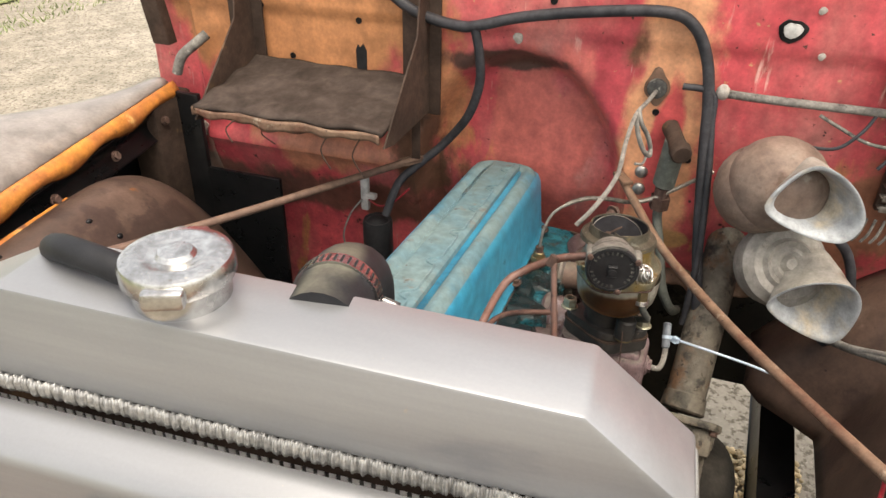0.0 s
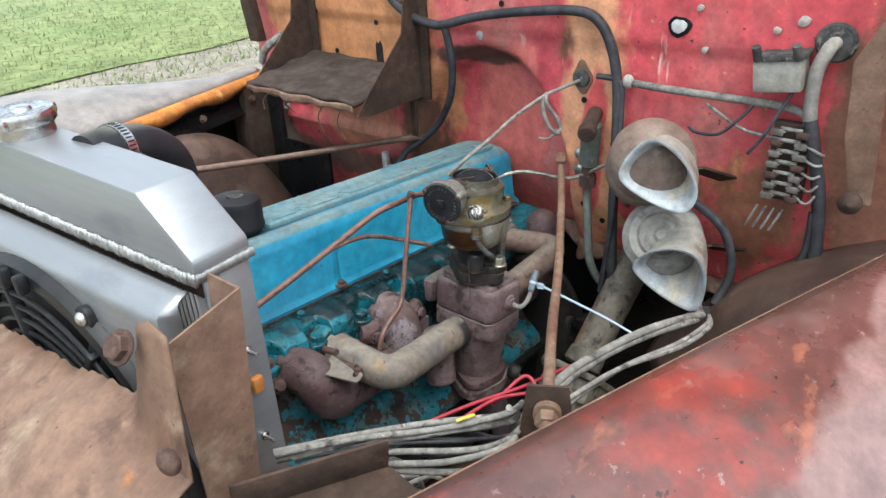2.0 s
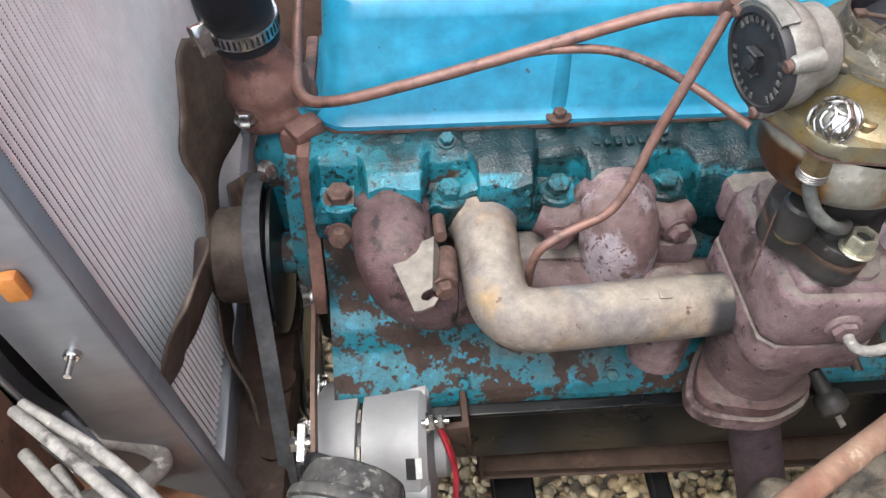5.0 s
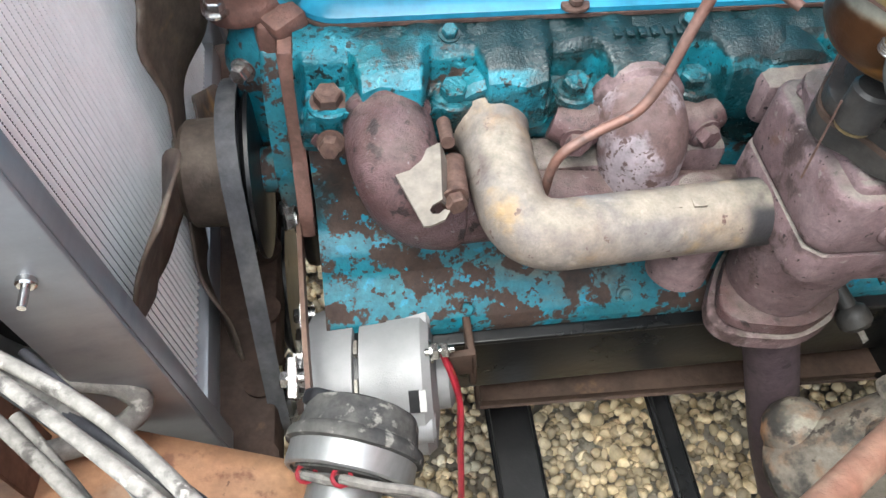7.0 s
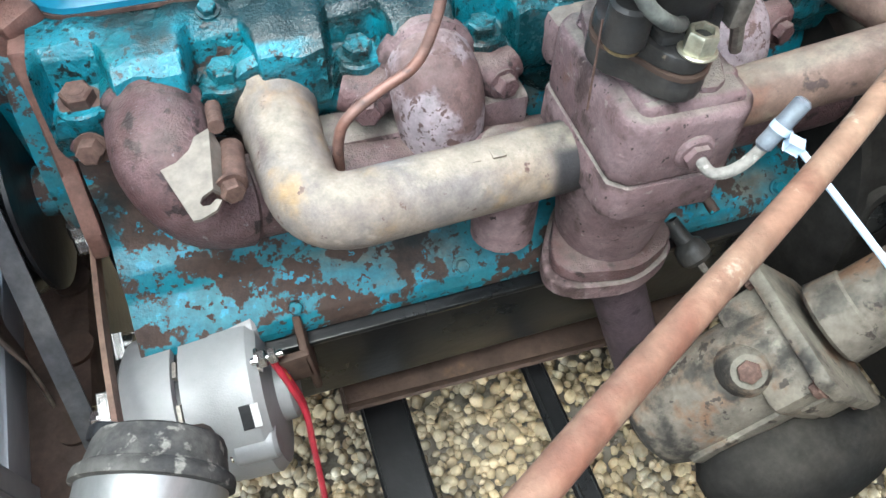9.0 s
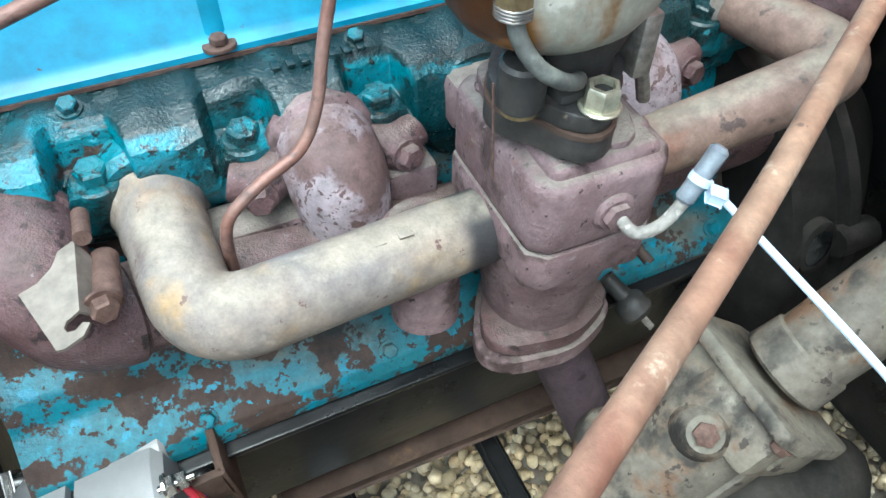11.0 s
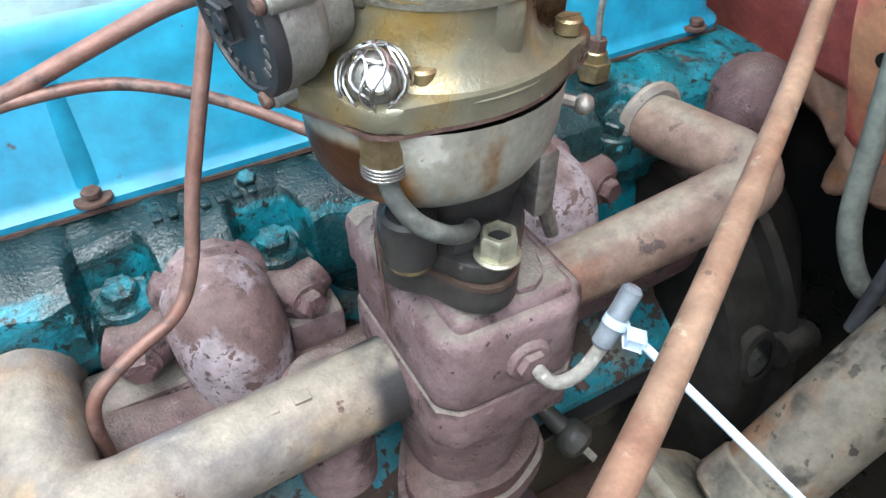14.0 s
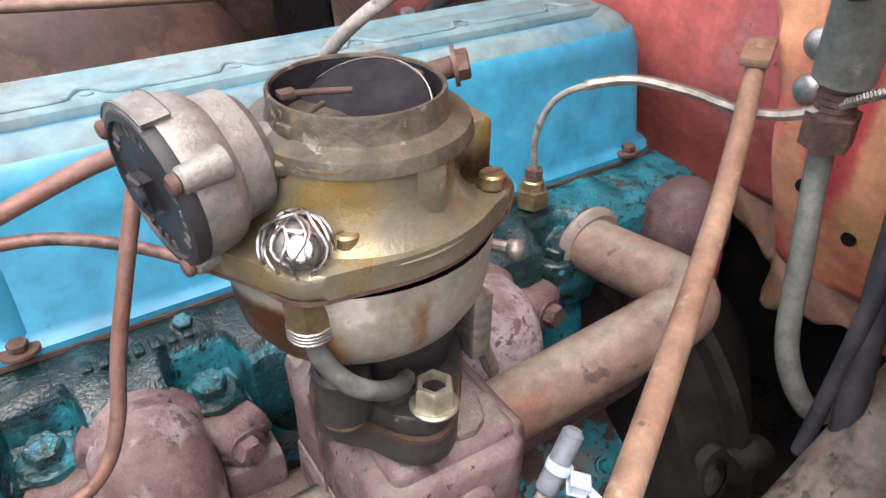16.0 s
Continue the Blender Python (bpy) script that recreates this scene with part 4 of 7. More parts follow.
for x, mt in ((0.228, m_tower), (0.46, m_tower)):
    bm = B()
    sweep(bm, fillet([(x, 0.0, -0.02), (x, -0.034, -0.018), (x + 0.006, -0.045, -0.10)], 0.035, 8), [0.033] + [0.033] * 9 + [0.027], 20)
    xpart("center_runner", bm, mt, exhaust, "ash-white scaled runner flecked with rust")
    bm = B()
    cyl(bm, (x, 0.002, -0.02), (x, -0.016, -0.02), 0.0375, n=24, bevel=0.005)
    xpart("runner_collar", bm, m_exh, exhaust)
    for s in (-1, 1):
        bm = B()
        sweep(bm, [(x + s * 0.030, -0.012, -0.028), (x + s * 0.045, -0.022, -0.030), (x + s * 0.064, -0.014, -0.026)], [0.016, 0.0175, 0.013], 14)
        hexbolt(bm, (x + s * 0.05, -0.034, -0.028), (s * 0.2, -1, 0.1), 0.009, 0.008)
        xpart("clamp", bm, m_exh_d, exhaust, "rusty clamp lug with its bolt")
bm = B()
sweep(bm, fillet([(0.33, -0.055, -0.105), (0.45, -0.05, -0.10), (0.60, -0.05, -0.095), (0.65, -0.05, -0.03), (0.65, 0.0, -0.02)], 0.05, 8), 0.027, 16)
ball(bm, (0.655, -0.03, -0.0), (0.036, 0.036, 0.04), 16, 10)
xpart("rear_runner", bm, m_exh_d, exhaust, "dark rust rear elbow")
bm = B()
box(bm, (0.135, -0.04, -0.085), (0.205, -0.004, -0.05), 0.006)
xpart("log_web", bm, m_exh, exhaust)
bm = B()
box(bm, (0.262, -0.04, -0.085), (0.30, -0.004, -0.04), 0.006)
xpart("log_web", bm, m_exh, exhaust)
bm = B()
cyl(bm, (0.268, -0.080, -0.04), (0.264, -0.094, -0.128), 0.026, 0.024, 20, 0.005)
xpart("stub", bm, m_exh, exhaust, "pinkish rusty blind stub")
# heat riser under the intake box, flange and down pipe
bm = B()
lathe(bm, [(0.040, 0.0), (0.049, -0.006), (0.0485, -0.018), (0.045, -0.042), (0.041, -0.066), (0.038, -0.088), (0.036, -0.096)], pose(0.351, -0.098, -0.046), 36, 1.0, 1.06)
riser = xpart("heat_riser", bm, m_exh, exhaust)
bm = B()
prism(bm, ovoid(48, 0.043, 0.042, ((205, 1.35, 26), (340, 1.2, 24), (90, 1.25, 30))), -0.013, 0.0, pose(0.353, -0.104, -0.137), 0.005, 3)
xpart("outlet_flange", bm, m_exh_d, riser, "rusty brown outlet flange")
bm = B()
prism(bm, ovoid(48, 0.047, 0.045, ((205, 1.35, 28), (340, 1.2, 26), (90, 1.25, 30))), -0.031, -0.0155, pose(0.353, -0.104, -0.137), 0.008, 3)
xpart("pipe_flange", bm, m_exh, riser, "rounded purple-grey pipe flange")
bm = B()
sweep(bm, spline([(0.353, -0.102, -0.150), (0.384, -0.124, -0.24), (0.432, -0.160, -0.38), (0.47, -0.18, -0.47)], 6), 0.0245, 20)
pipe = thing("exhaust_pipe", "dark purple-brown exhaust down pipe", "pipe", ENG @ Vector((0.45, -0.17, -0.43)))
part("pipe", bm, m_pipe, pipe, "", ENG)

intake = thing("intake_manifold", "grey-tan cast intake manifold with a centre box", "manifold", ENG @ Vector((0.35, -0.09, -0.03)))
bm = B()
sweep(bm, fillet([(0.33, -0.0925, -0.0515), (0.122, -0.1145, -0.0355), (0.119, -0.045, -0.032), (0.118, 0.0, -0.034)], 0.042, 10), [0.0255] + [0.0248] * 11 + [0.0252] * 6 + [0.0265] * 5 + [0.033], 24)
xpart("front_pipe", bm, m_intake, intake, "grey-tan cast front branch", 60)
bm = B()
cyl(bm, (0.118, 0.0, -0.036), (0.118, -0.009, -0.036), 0.034, n=24, bevel=0.004)
xpart("port_collar", bm, m_intake, intake)
bm = B()
cyl(bm, (0.572, 0.0, -0.002), (0.572, -0.012, -0.002), 0.030, n=24, bevel=0.004)
xpart("port_collar", bm, m_intake, intake)
for i, w in enumerate((0.010, 0.012)):
    bm = B()
    box(bm, (0.225 + i * 0.016, -0.110, -0.0206), (0.225 + i * 0.016 + w * 0.8, -0.102, -0.0190), 0.0006)
    xpart("cast_mark", bm, m_intake, intake)
bm = B()
sweep(bm, fillet([(0.365, -0.066, -0.070), (0.580, -0.114, 0.008), (0.568, 0.0, -0.002)], 0.036, 10), [0.0225] * 12 + [0.022] * 10 + [0.021], 24)
xpart("rear_pipe", bm, m_intake_r, intake, "browner rear branch", 60)
bm = B()
BOX = [(-0.047, -0.052), (-0.036, -0.062), (0.03, -0.064), (0.043, -0.052), (0.046, 0.045), (0.036, 0.055), (-0.034, 0.055), (-0.046, 0.045)]
prism(bm, BOX, -0.0225, 0.031, pose(0.349, -0.096, 0.0), 0.007, 3)
prism(bm, [(-0.036, -0.054), (0.034, -0.056), (0.037, 0.044), (-0.034, 0.046)], 0.02, 0.0375, pose(0.349, -0.096, 0.0), 0.006, 3)
prism(bm, [(x * 1.007, y * 1.006) for x, y in BOX], -0.052, -0.0215, pose(0.349, -0.096, 0.0), 0.003, 2)
box(bm, (0.315, -0.03, -0.03), (0.385, 0.0, 0.01), 0.008)
ibox = xpart("center_box", bm, m_exh, intake, "purple-brown rusty cast centre box")
bm = B()
prism(bm, ovoid(40, 0.038, 0.035, ((290, 1.5, 24), (110, 1.5, 24))), 0.034, 0.0415, pose(0.343, -0.097, 0), 0.002)
xpart("pad", bm, m_exh, ibox)
for p, r in (((0.322, -0.138, 0.034), 0.009), ((0.378, -0.13, 0.034), 0.008), ((0.318, -0.062, 0.034), 0.007)):
    bm = B()
    ball(bm, p, (r, r, r * 0.6), 10, 6)
    xpart("boss", bm, m_exh, ibox)
bm = B()
cyl(bm, (0.351, -0.148, 0.004), (0.350, -0.163, 0.004), 0.0130, n=18, bevel=0.002)
lathe(bm, [(0.009, 0), (0.009, 0.005)], axis_to((0.350, -0.162, 0.004), (0.350, -0.2, 0.004)), 6)
fit_v = xpart("vacuum_fitting", bm, m_exh, intake)
bm = B()
sweep(bm, spline([(0.351, -0.165, 0.003), (0.355, -0.176, 0.000), (0.367, -0.181, 0.007), (0.380, -0.181, 0.025)], 6), 0.0038, 10)
xpart("vacuum_nipple", bm, m_wiregrey, intake)
# folded bracket on the front stud
TAB = Matrix(((1, 0, 0, 0), (0, 1, 0, 0), (0.157, 0.061, 1, -0.0126), (0, 0, 0, 1)))
tab = thing("folded_bracket", "folded tan steel bracket with a slotted end", "bracket", ENG @ Vector((0.06, -0.07, -0.03)))
bm = B()
prism(bm, [(0.0392, -0.0640), (0.0560, -0.1165), (0.0600, -0.1175), (0.0700, -0.1145), (0.0740, -0.1085), (0.0706, -0.1065), (0.0665, -0.1095), (0.0625, -0.1085), (0.0612, -0.1055), (0.0630, -0.1020), (0.0700, -0.0985), (0.0742, -0.0510)], -0.001, 0.001, TAB, 0.0)
prism(bm, [(0.0, 0.0), (0.0, -0.048), (0.012, -0.044), (0.022, -0.022), (0.012, -0.004)], -0.002, 0.0, TAB @ pose(0.0742, -0.0510, 0.001, 0, 68, -5), 0.0)
xpart("plate", bm, m_tabsteel, tab)
bm = B()
hexbolt(bm, (0.079, -0.090, -0.016), (0.2, -1, 0.1), 0.0075, 0.008)
cyl(bm, (0.082, -0.09, -0.018), (0.084, -0.05, -0.022), 0.008, n=14, bevel=0.002)
cyl(bm, (0.079, -0.03, -0.005), (0.079, -0.055, 0.0), 0.005, n=10)
xpart("stud_nut", bm, m_boltrust, tab)
hp = Vector((0.612, -0.138, -0.170))
hd = Vector((0.0, -0.97, 0.24)).normalized()
bm = B()
lathe(bm, [(0.027, -0.006), (0.026, 0.003), (0.022, 0.0045), (0.018, 0.004)], axis_to(hp, hp + hd), 24, 0.8, 1.0, cap=False)
epart("inspection_rim", bm, m_bell)
bm = B()
lathe(bm, [(0.0185, 0.003), (0.0, 0.0025)], axis_to(hp, hp + hd), 24, 0.8, 1.0, cap=False)
epart("inspection_hole", bm, m_grime_shade, None, "dark inspection hole")
# oil pressure sender under the manifold
OPS = Vector((1.229, 0.344, 0.493))
ops = thing("pressure_sender", "dark blue-grey oil pressure sender with a spade terminal", "sender", OPS)
od = Vector((0.35, -0.75, -0.55)).normalized()
bm = B()
lathe(bm, [(0.007, -0.03), (0.008, -0.008), (0.013, -0.004), (0.0145, 0.002), (0.0145, 0.010), (0.011, 0.014), (0.0, 0.015)], axis_to(OPS, OPS + od), 24, cap=False)
part("body", bm, m_insul, ops)
bm = B()
box(bm, (-0.003, -0.0006, 0.014), (0.003, 0.0006, 0.028), 0.0003, axis_to(OPS, OPS + od))
part("spade", bm, m_bolt, ops, "bright spade terminal")

# ---- radiator ----
radiator = thing("radiator", "bare aluminium crossflow radiator with welded top tank", "radiator", (0.65, 0.53, 0.52))
RY0, RY1 = 0.270, 0.784
RAD = Matrix.Translation((0.634, 0.335, 0)) @ pose(0, 0, 0, 0, 0, 3.1) @ Matrix.Translation((-0.634, -0.335, 0))


def rpart(name, bm, mat, parent, label="", m=None, sharp=38, solid=0.0):
    """A part of the radiator, which stands a little askew."""
    return part(name, bm, mat, parent, label, RAD, sharp, solid)


bm = B()
prism(bm, [(RY0, 0.998), (RY1, 0.998), (RY1 - 0.006, 1.027), (RY1 - 0.095, 1.071), (RY0 + 0.064, 1.0645), (RY0 + 0.001, 1.0125)], 0, 0.062, Matrix(((0, 0, 1, 0.634), (1, 0, 0, 0), (0, 1, 0, 0), (0, 0, 0, 1))), 0.003)
tank = rpart("top_tank", bm, m_alu, radiator, "brushed aluminium tank with cut corners")
bm = B()
for i in range(310):
    ball(bm, (0.6325 + 0.0009 * math.sin(i * 1.7), lerp(RY0, RY1, i / 309), 0.9945 + 0.0007 * math.sin(i * 0.43) + 0.0004 * math.sin(i * 2.9)), (0.0034 + 0.0005 * math.sin(i * 1.1), 0.0019, 0.0066), 8, 5)
for i in range(38):
    ball(bm, (lerp(0.634, 0.697, i / 37), RY0 - 0.0005, 0.9955 + 0.0005 * math.sin(i * 1.3)), (0.0017, 0.0028, 0.0052), 8, 5)
tagged(rpart("weld_bead", bm, m_weld, tank, "rippled weld bead"), kind="stuff")
bm = B()
cyl(bm, (0.665, 0.578, 1.060), (0.665, 0.578, 1.068), 0.0295, 0.0295, 28)
lathe(bm, [(0.029, 0), (0.029, 0.022), (0.033, 0.024), (0.033, 0.027), (0.026, 0.027), (0.026, 0.0)], pose(0.665, 0.578, 1.064), 32, cap=False)
neck = rpart("filler_neck", bm, m_chrome, radiator, "plated filler neck on a weld ring")
bm = B()
m = pose(0.665, 0.578, 1.090, 0, 0, 20)
lathe(bm, [(0.032, -0.008), (0.0335, -0.006), (0.0335, 0.003), (0.032, 0.006), (0.024, 0.008), (0.018, 0.006), (0.012, 0.006), (0.010, 0.009), (0.0, 0.0095)], m, 36, cap=False)
box(bm, (0.027, -0.012, -0.008), (0.039, 0.012, 0.004), 0.003, m)
box(bm, (-0.039, -0.012, -0.008), (-0.027, 0.012, 0.004), 0.003, m)
rcap = rpart("radiator_cap", bm, m_chrome, radiator, "plated pressure cap with stamped rim")
bm = B()
for k in range(22):
    if k % 11 in (4, 5):
        continue
    box(bm, (-0.001, 0.0255, 0.0062), (0.001, 0.029, 0.0070), 0, m @ pose(0, 0, 0, 0, 0, k * 360 / 22))
tagged(rpart("stamped_bar", bm, m_chrome, rcap), kind="stuff")
bm = B()
cyl(bm, (0.665, 0.606, 1.078), (0.659, 0.626, 1.080), 0.006, n=12)
sweep(bm, spline([(0.661, 0.610, 1.079), (0.664, 0.640, 1.083), (0.674, 0.672, 1.078), (0.698, 0.70, 1.055), (0.715, 0.71, 1.02)], 8), 0.0095, 14)
rpart("overflow_hose", bm, m_rubber, radiator, "short black overflow hose")
# core: side tanks, fins
bm = B()
box(bm, (0.640, RY0, 0.53), (0.692, RY0 + 0.004, 0.997), 0.0015)
box(bm, (0.640, RY1 - 0.004, 0.53), (0.692, RY1, 0.997), 0.0015)
box(bm, (0.636, RY0, 0.50), (0.672, RY1, 0.535), 0.004)
box(bm, (0.688, RY0 + 0.0045, 0.535), (0.692, RY0 + 0.022, 0.997), 0.001)
box(bm, (0.688, RY1 - 0.022, 0.535), (0.692, RY1 - 0.0045, 0.997), 0.001)
rpart("core_frame", bm, m_alu, radiator)
for x, z in ((0.668, 0.900), (0.668, 0.792)):
    bm = B()
    cyl(bm, (x, RY0 + 0.001, z), (x, RY0 - 0.004, z), 0.005, n=12, bevel=0.001)
    cyl(bm, (x, RY0 - 0.004, z), (x, RY0 - 0.016, z), 0.0022, n=10)
    rpart("frame_screw", bm, m_chrome, radiator)
bm = B()
box(bm, (0.664, RY0 - 0.008, 0.850), (0.676, RY0 - 0.0005, 0.868), 0.002)
rpart("rusty_clip", bm, m_rustorange, radiator, "small orange rusted clip")
# added dark strip stands for the shade in the gap below the tank
bm = B()
box(bm, (0.6395, RY0 + 0.0045, 0.972), (0.6425, RY1 - 0.0045, 0.9965), 0.001)
rpart("gap_shade_strip", bm, m_rustdark_shade, radiator, "added dark strip for the shaded gap under the tank")
bm = B()
for i in range(62):
    y = lerp(RY0 + 0.024, RY1 - 0.018, i / 61)
    nose_pts = [(0.644, y - 0.0022), (0.657, y - 0.0022), (0.661, y - 0.0019), (0.663, y - 0.0008), (0.663, y + 0.0008), (0.661, y + 0.0019), (0.657, y + 0.0022), (0.644, y + 0.0022)]
    prism(bm, nose_pts, 0.536, 0.997)
tubes = rpart("core_tubing", bm, m_fin, radiator, "bright vertical aluminium tubes", None, 60)
tubes["kind"] = "stuff"
# fins between the tubes, with the gap's shade in their colour
bm = B()
for i in range(61):
    y = lerp(RY0 + 0.024, RY1 - 0.018, (i + 0.5) / 61)
    for k in range(2):
        x = 0.6485 + 0.0085 * k
        for j in range(199):
            z = 0.538 + j * 0.0023
            a = bm.verts.new((x - 0.004, y - 0.0022, z))
            b = bm.verts.new((x - 0.004, y + 0.0022, z + 0.0035))
            c = bm.verts.new((x + 0.004, y + 0.0022, z + 0.0035))
            d = bm.verts.new((x + 0.004, y - 0.0022, z))
            bm.faces.new((a, b, c, d))
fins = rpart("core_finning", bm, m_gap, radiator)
fins["kind"] = "stuff"
# front shroud with the electric fan
FY, FZ, FR = 0.512, 0.731, 0.209
bm = B()


def shroud(u, v):
    y, z = lerp(RY0 + 0.006, RY1 - 0.004, u), lerp(0.54, 0.985, v)
    x = 0.596
    e = min(u, 1 - u)
    if e < 0.035:
        x += 0.018 * (1 - e / 0.035) ** 2
    # the top edge folds back to the tank
    x = max(x, lerp(0.596, 0.626, (max(0.0, v - 0.955) / 0.045) ** 1.6))
    return Vector((x, y, z))


sheet(bm, shroud, 46, 110)
gone = [f for f in bm.faces if (f.calc_center_median().y - FY) ** 2 + (f.calc_center_median().z - FZ) ** 2 < (FR - 0.012) ** 2]
bmesh.ops.delete(bm, geom=gone, context="FACES")
rpart("shroud", bm, m_alu, radiator, "smooth aluminium fan shroud", solid=0.002)
efan = thing("electric_fan", "black plastic electric radiator fan with a ringed guard", "fan", (0.592, FY, FZ - FR))
m_f = pose(0.594, FY, FZ, 0, -90, 0)
bm = B()
lathe(bm, [(FR - 0.012, -0.012), (FR - 0.004, -0.002), (FR + 0.003, 0.009), (FR + 0.008, 0.011), (FR + 0.018, 0.009), (FR + 0.024, 0.0), (FR + 0.024, -0.004)], m_f, 64, cap=False)
rpart("rim", bm, m_black, efan, "dusty black plastic rim", solid=0.003)
for k in range(10):
    r = 0.045 + k * 0.0165
    bm = B()
    sweep(bm, [m_f @ Vector((r * math.cos(2 * math.pi * i / 48), r * math.sin(2 * math.pi * i / 48), 0.012)) for i in range(48)], 0.0028, 6, True)
    rpart("guard_ring", bm, m_black, efan)
for k in range(8):
    bm = B()
    box(bm, (0.03, -0.004, 0.004), (FR - 0.006, 0.004, 0.017), 0.0015, m_f @ pose(0, 0, 0, 0, 0, 45 * k + 10))
    rpart("guard_spoke", bm, m_black, efan)
bm = B()
cyl(bm, m_f @ Vector((0, 0, -0.02)), m_f @ Vector((0, 0, 0.02)), 0.045, n=32, bevel=0.004)
rpart("motor", bm, m_black, efan)
for k in range(8):
    bm = B()
    mk = m_f @ pose(0, 0, 0, 0, 0, 45 * k)
    sheet(bm, lambda u, v: mk @ Vector((lerp(0.04, FR - 0.02, u), lerp(-0.055, 0.055, v) * lerp(0.45, 1.0, u), -0.010 + lerp(-0.010, 0.010, v))), 6, 3)
    rpart("fan_blade", bm, m_black, efan, solid=0.002)
for a in (28, -28, 152, 208):
    bm = B()
    prism(bm, [(FR + 0.005, -0.020), (FR + 0.026, -0.012), (FR + 0.033, -0.006), (FR + 0.035, 0.0), (FR + 0.033, 0.006), (FR + 0.026, 0.012), (FR + 0.005, 0.020)], -0.002, 0.007, m_f @ pose(0, 0, 0, 0, 0, a), 0.002)
    ear = rpart("mounting_ear", bm, m_black, efan)
    bm = B()
    ball(bm, m_f @ (Matrix.Rotation(radians(a), 4, "Z") @ Vector((FR + 0.022, 0, 0.008))), (0.006, 0.008, 0.008), 12, 8)
    rpart("screw", bm, m_chrome, ear, "bright screw")
for dx in (-0.035, 0.0, 0.012):
    bm = B()
    box(bm, (FR - 0.002, dx - 0.006, 0.012), (FR + 0.02, dx + 0.004, 0.024), 0.003, m_f @ pose(0, 0, 0, 0, 0, 4))
    rpart("rim_clip", bm, m_black, efan)

# upper radiator hose
hose = thing("radiator_hose", "black rubber upper radiator hose with worm clamps", "hose", ENG @ Vector((-0.055, 0.088, 0.07)))
h0 = ENG @ Vector((-0.066, 0.087, 0.090))
hl = spline([h0, h0 + Vector((0.001, -0.004, 0.03)), (0.750, 0.534, 0.868), (0.763, 0.532, 0.920), (0.777, 0.526, 0.975), (0.770, 0.522, 1.012), (0.742, 0.515, 1.036), (0.706, 0.506, 1.047), (0.672, 0.500, 1.048)], 8)
bm = B()
sweep(bm, hl, 0.027, 22)
part("hose_body", bm, m_hose, hose)
for q, d in ((h0 + Vector((0.0005, -0.002, 0.016)), Vector((0.03, -0.14, 1))), (Vector((0.708, 0.5065, 1.0465)), Vector((1, 0.2, -0.1)))):
    bm = B()
    d.normalize()
    cyl(bm, q - d * 0.006, q + d * 0.006, 0.0292, n=32)
    cl = part("hose_clamp", bm, m_chrome, hose, "slotted steel worm clamp")
    bm = B()
    for k in range(40):
        box(bm, (0.0286, -0.0008, -0.004), (0.0296, 0.0008, 0.004), 0, axis_to(q, q + d) @ pose(0, 0, 0, 0, 0, k * 9))
    part("slot", bm, m_black, cl)
    bm = B()
    box(bm, (0.027, -0.008, -0.007), (0.038, 0.008, 0.007), 0.002, axis_to(q, q + d) @ pose(0, 0, 0, 0, 0, 200))
    part("screw_housing", bm, m_chrome, cl)

# ---- nose panel, radiator support ----
nose = thing("nose_panel", "torn rusty brown steel nose panel in front of the radiator", "panel", (0.45, 0.5, 0.4))
EDGE = [(-0.6, 0.80), (0.0, 0.78), (0.11, 0.83), (0.155, 0.915), (0.175, 1.0), (0.195, 1.018), (0.225, 1.012), (0.245, 0.975), (0.258, 0.935), (0.275, 0.918), (0.31, 0.917), (0.40, 0.895), (0.50, 0.882), (0.60, 0.868), (0.72, 0.845), (0.90, 0.83), (1.2, 0.82), (1.7, 0.80)]


def top_edge(y):
    for (a, za), (b, zb) in zip(EDGE, EDGE[1:]):
        if a <= y <= b:
            return lerp(za, zb, smooth(a, b, y))
    return 0.8


def nose_f(u, v):
    y = lerp(0.188, 1.25, u)
    z = top_edge(y) + (0.003 * math.sin(y * 140) * math.sin(y * 53) + 0.0018 * math.sin(y * 310)) * (1 - smooth(0, 0.06, v))
    z -= (z - (0.925 - 0.11 * smooth(0.15, 0.9, y))) * smooth(0.0, 0.3, v)
    k = 0.30 * smooth(0.30, 0.22, y)
    w = max(0.0, (v - k) / (1 - k))
    return Vector((0.560 - 0.30 * math.sin(w * 1.45) - 0.02 * math.sin(y * 7) * v - 0.012 * smooth(0, 0.3, v), y - 0.06 * v * smooth(0.26, 0.19, y), z - 0.45 * (1 - math.cos(w * 1.5)) - 0.10 * v))


bm = B()
sheet(bm, nose_f, 150, 24)
part("nose_sheet", bm, m_rust, nose, "", None, 60, 0.0025)
bm = B()
hexbolt(bm, (0.545, 0.232, 0.995), (-0.8, -0.1, 0.6), 0.011, 0.008)
part("bolt", bm, m_boltrust, nose)
bm = B()
ball(bm, (0.530, 0.172, 0.925), (0.008, 0.012, 0.011), 12, 8)
part("rivet", bm, m_boltrust, nose)
bm = B()
prism(bm, [(-0.05, -0.07), (0.05, -0.08), (0.06, 0.05), (-0.02, 0.07)], 0, 0.006, look((0.40, 0.40, 0.86), (0.2, 0.3, 1.1)), 0.002)
plate = part("latch_plate", bm, m_rustdark_shade, nose, "dark latch plate with bright screw")
bm = B()
ball(bm, (0.418, 0.405, 0.873), 0.010, 12, 8)
part("screw", bm, m_chrome, plate)
support = thing("radiator_support", "dirty brown sheet steel radiator support upright", "bracket", (0.64, 0.23, 0.5))
bm = B()
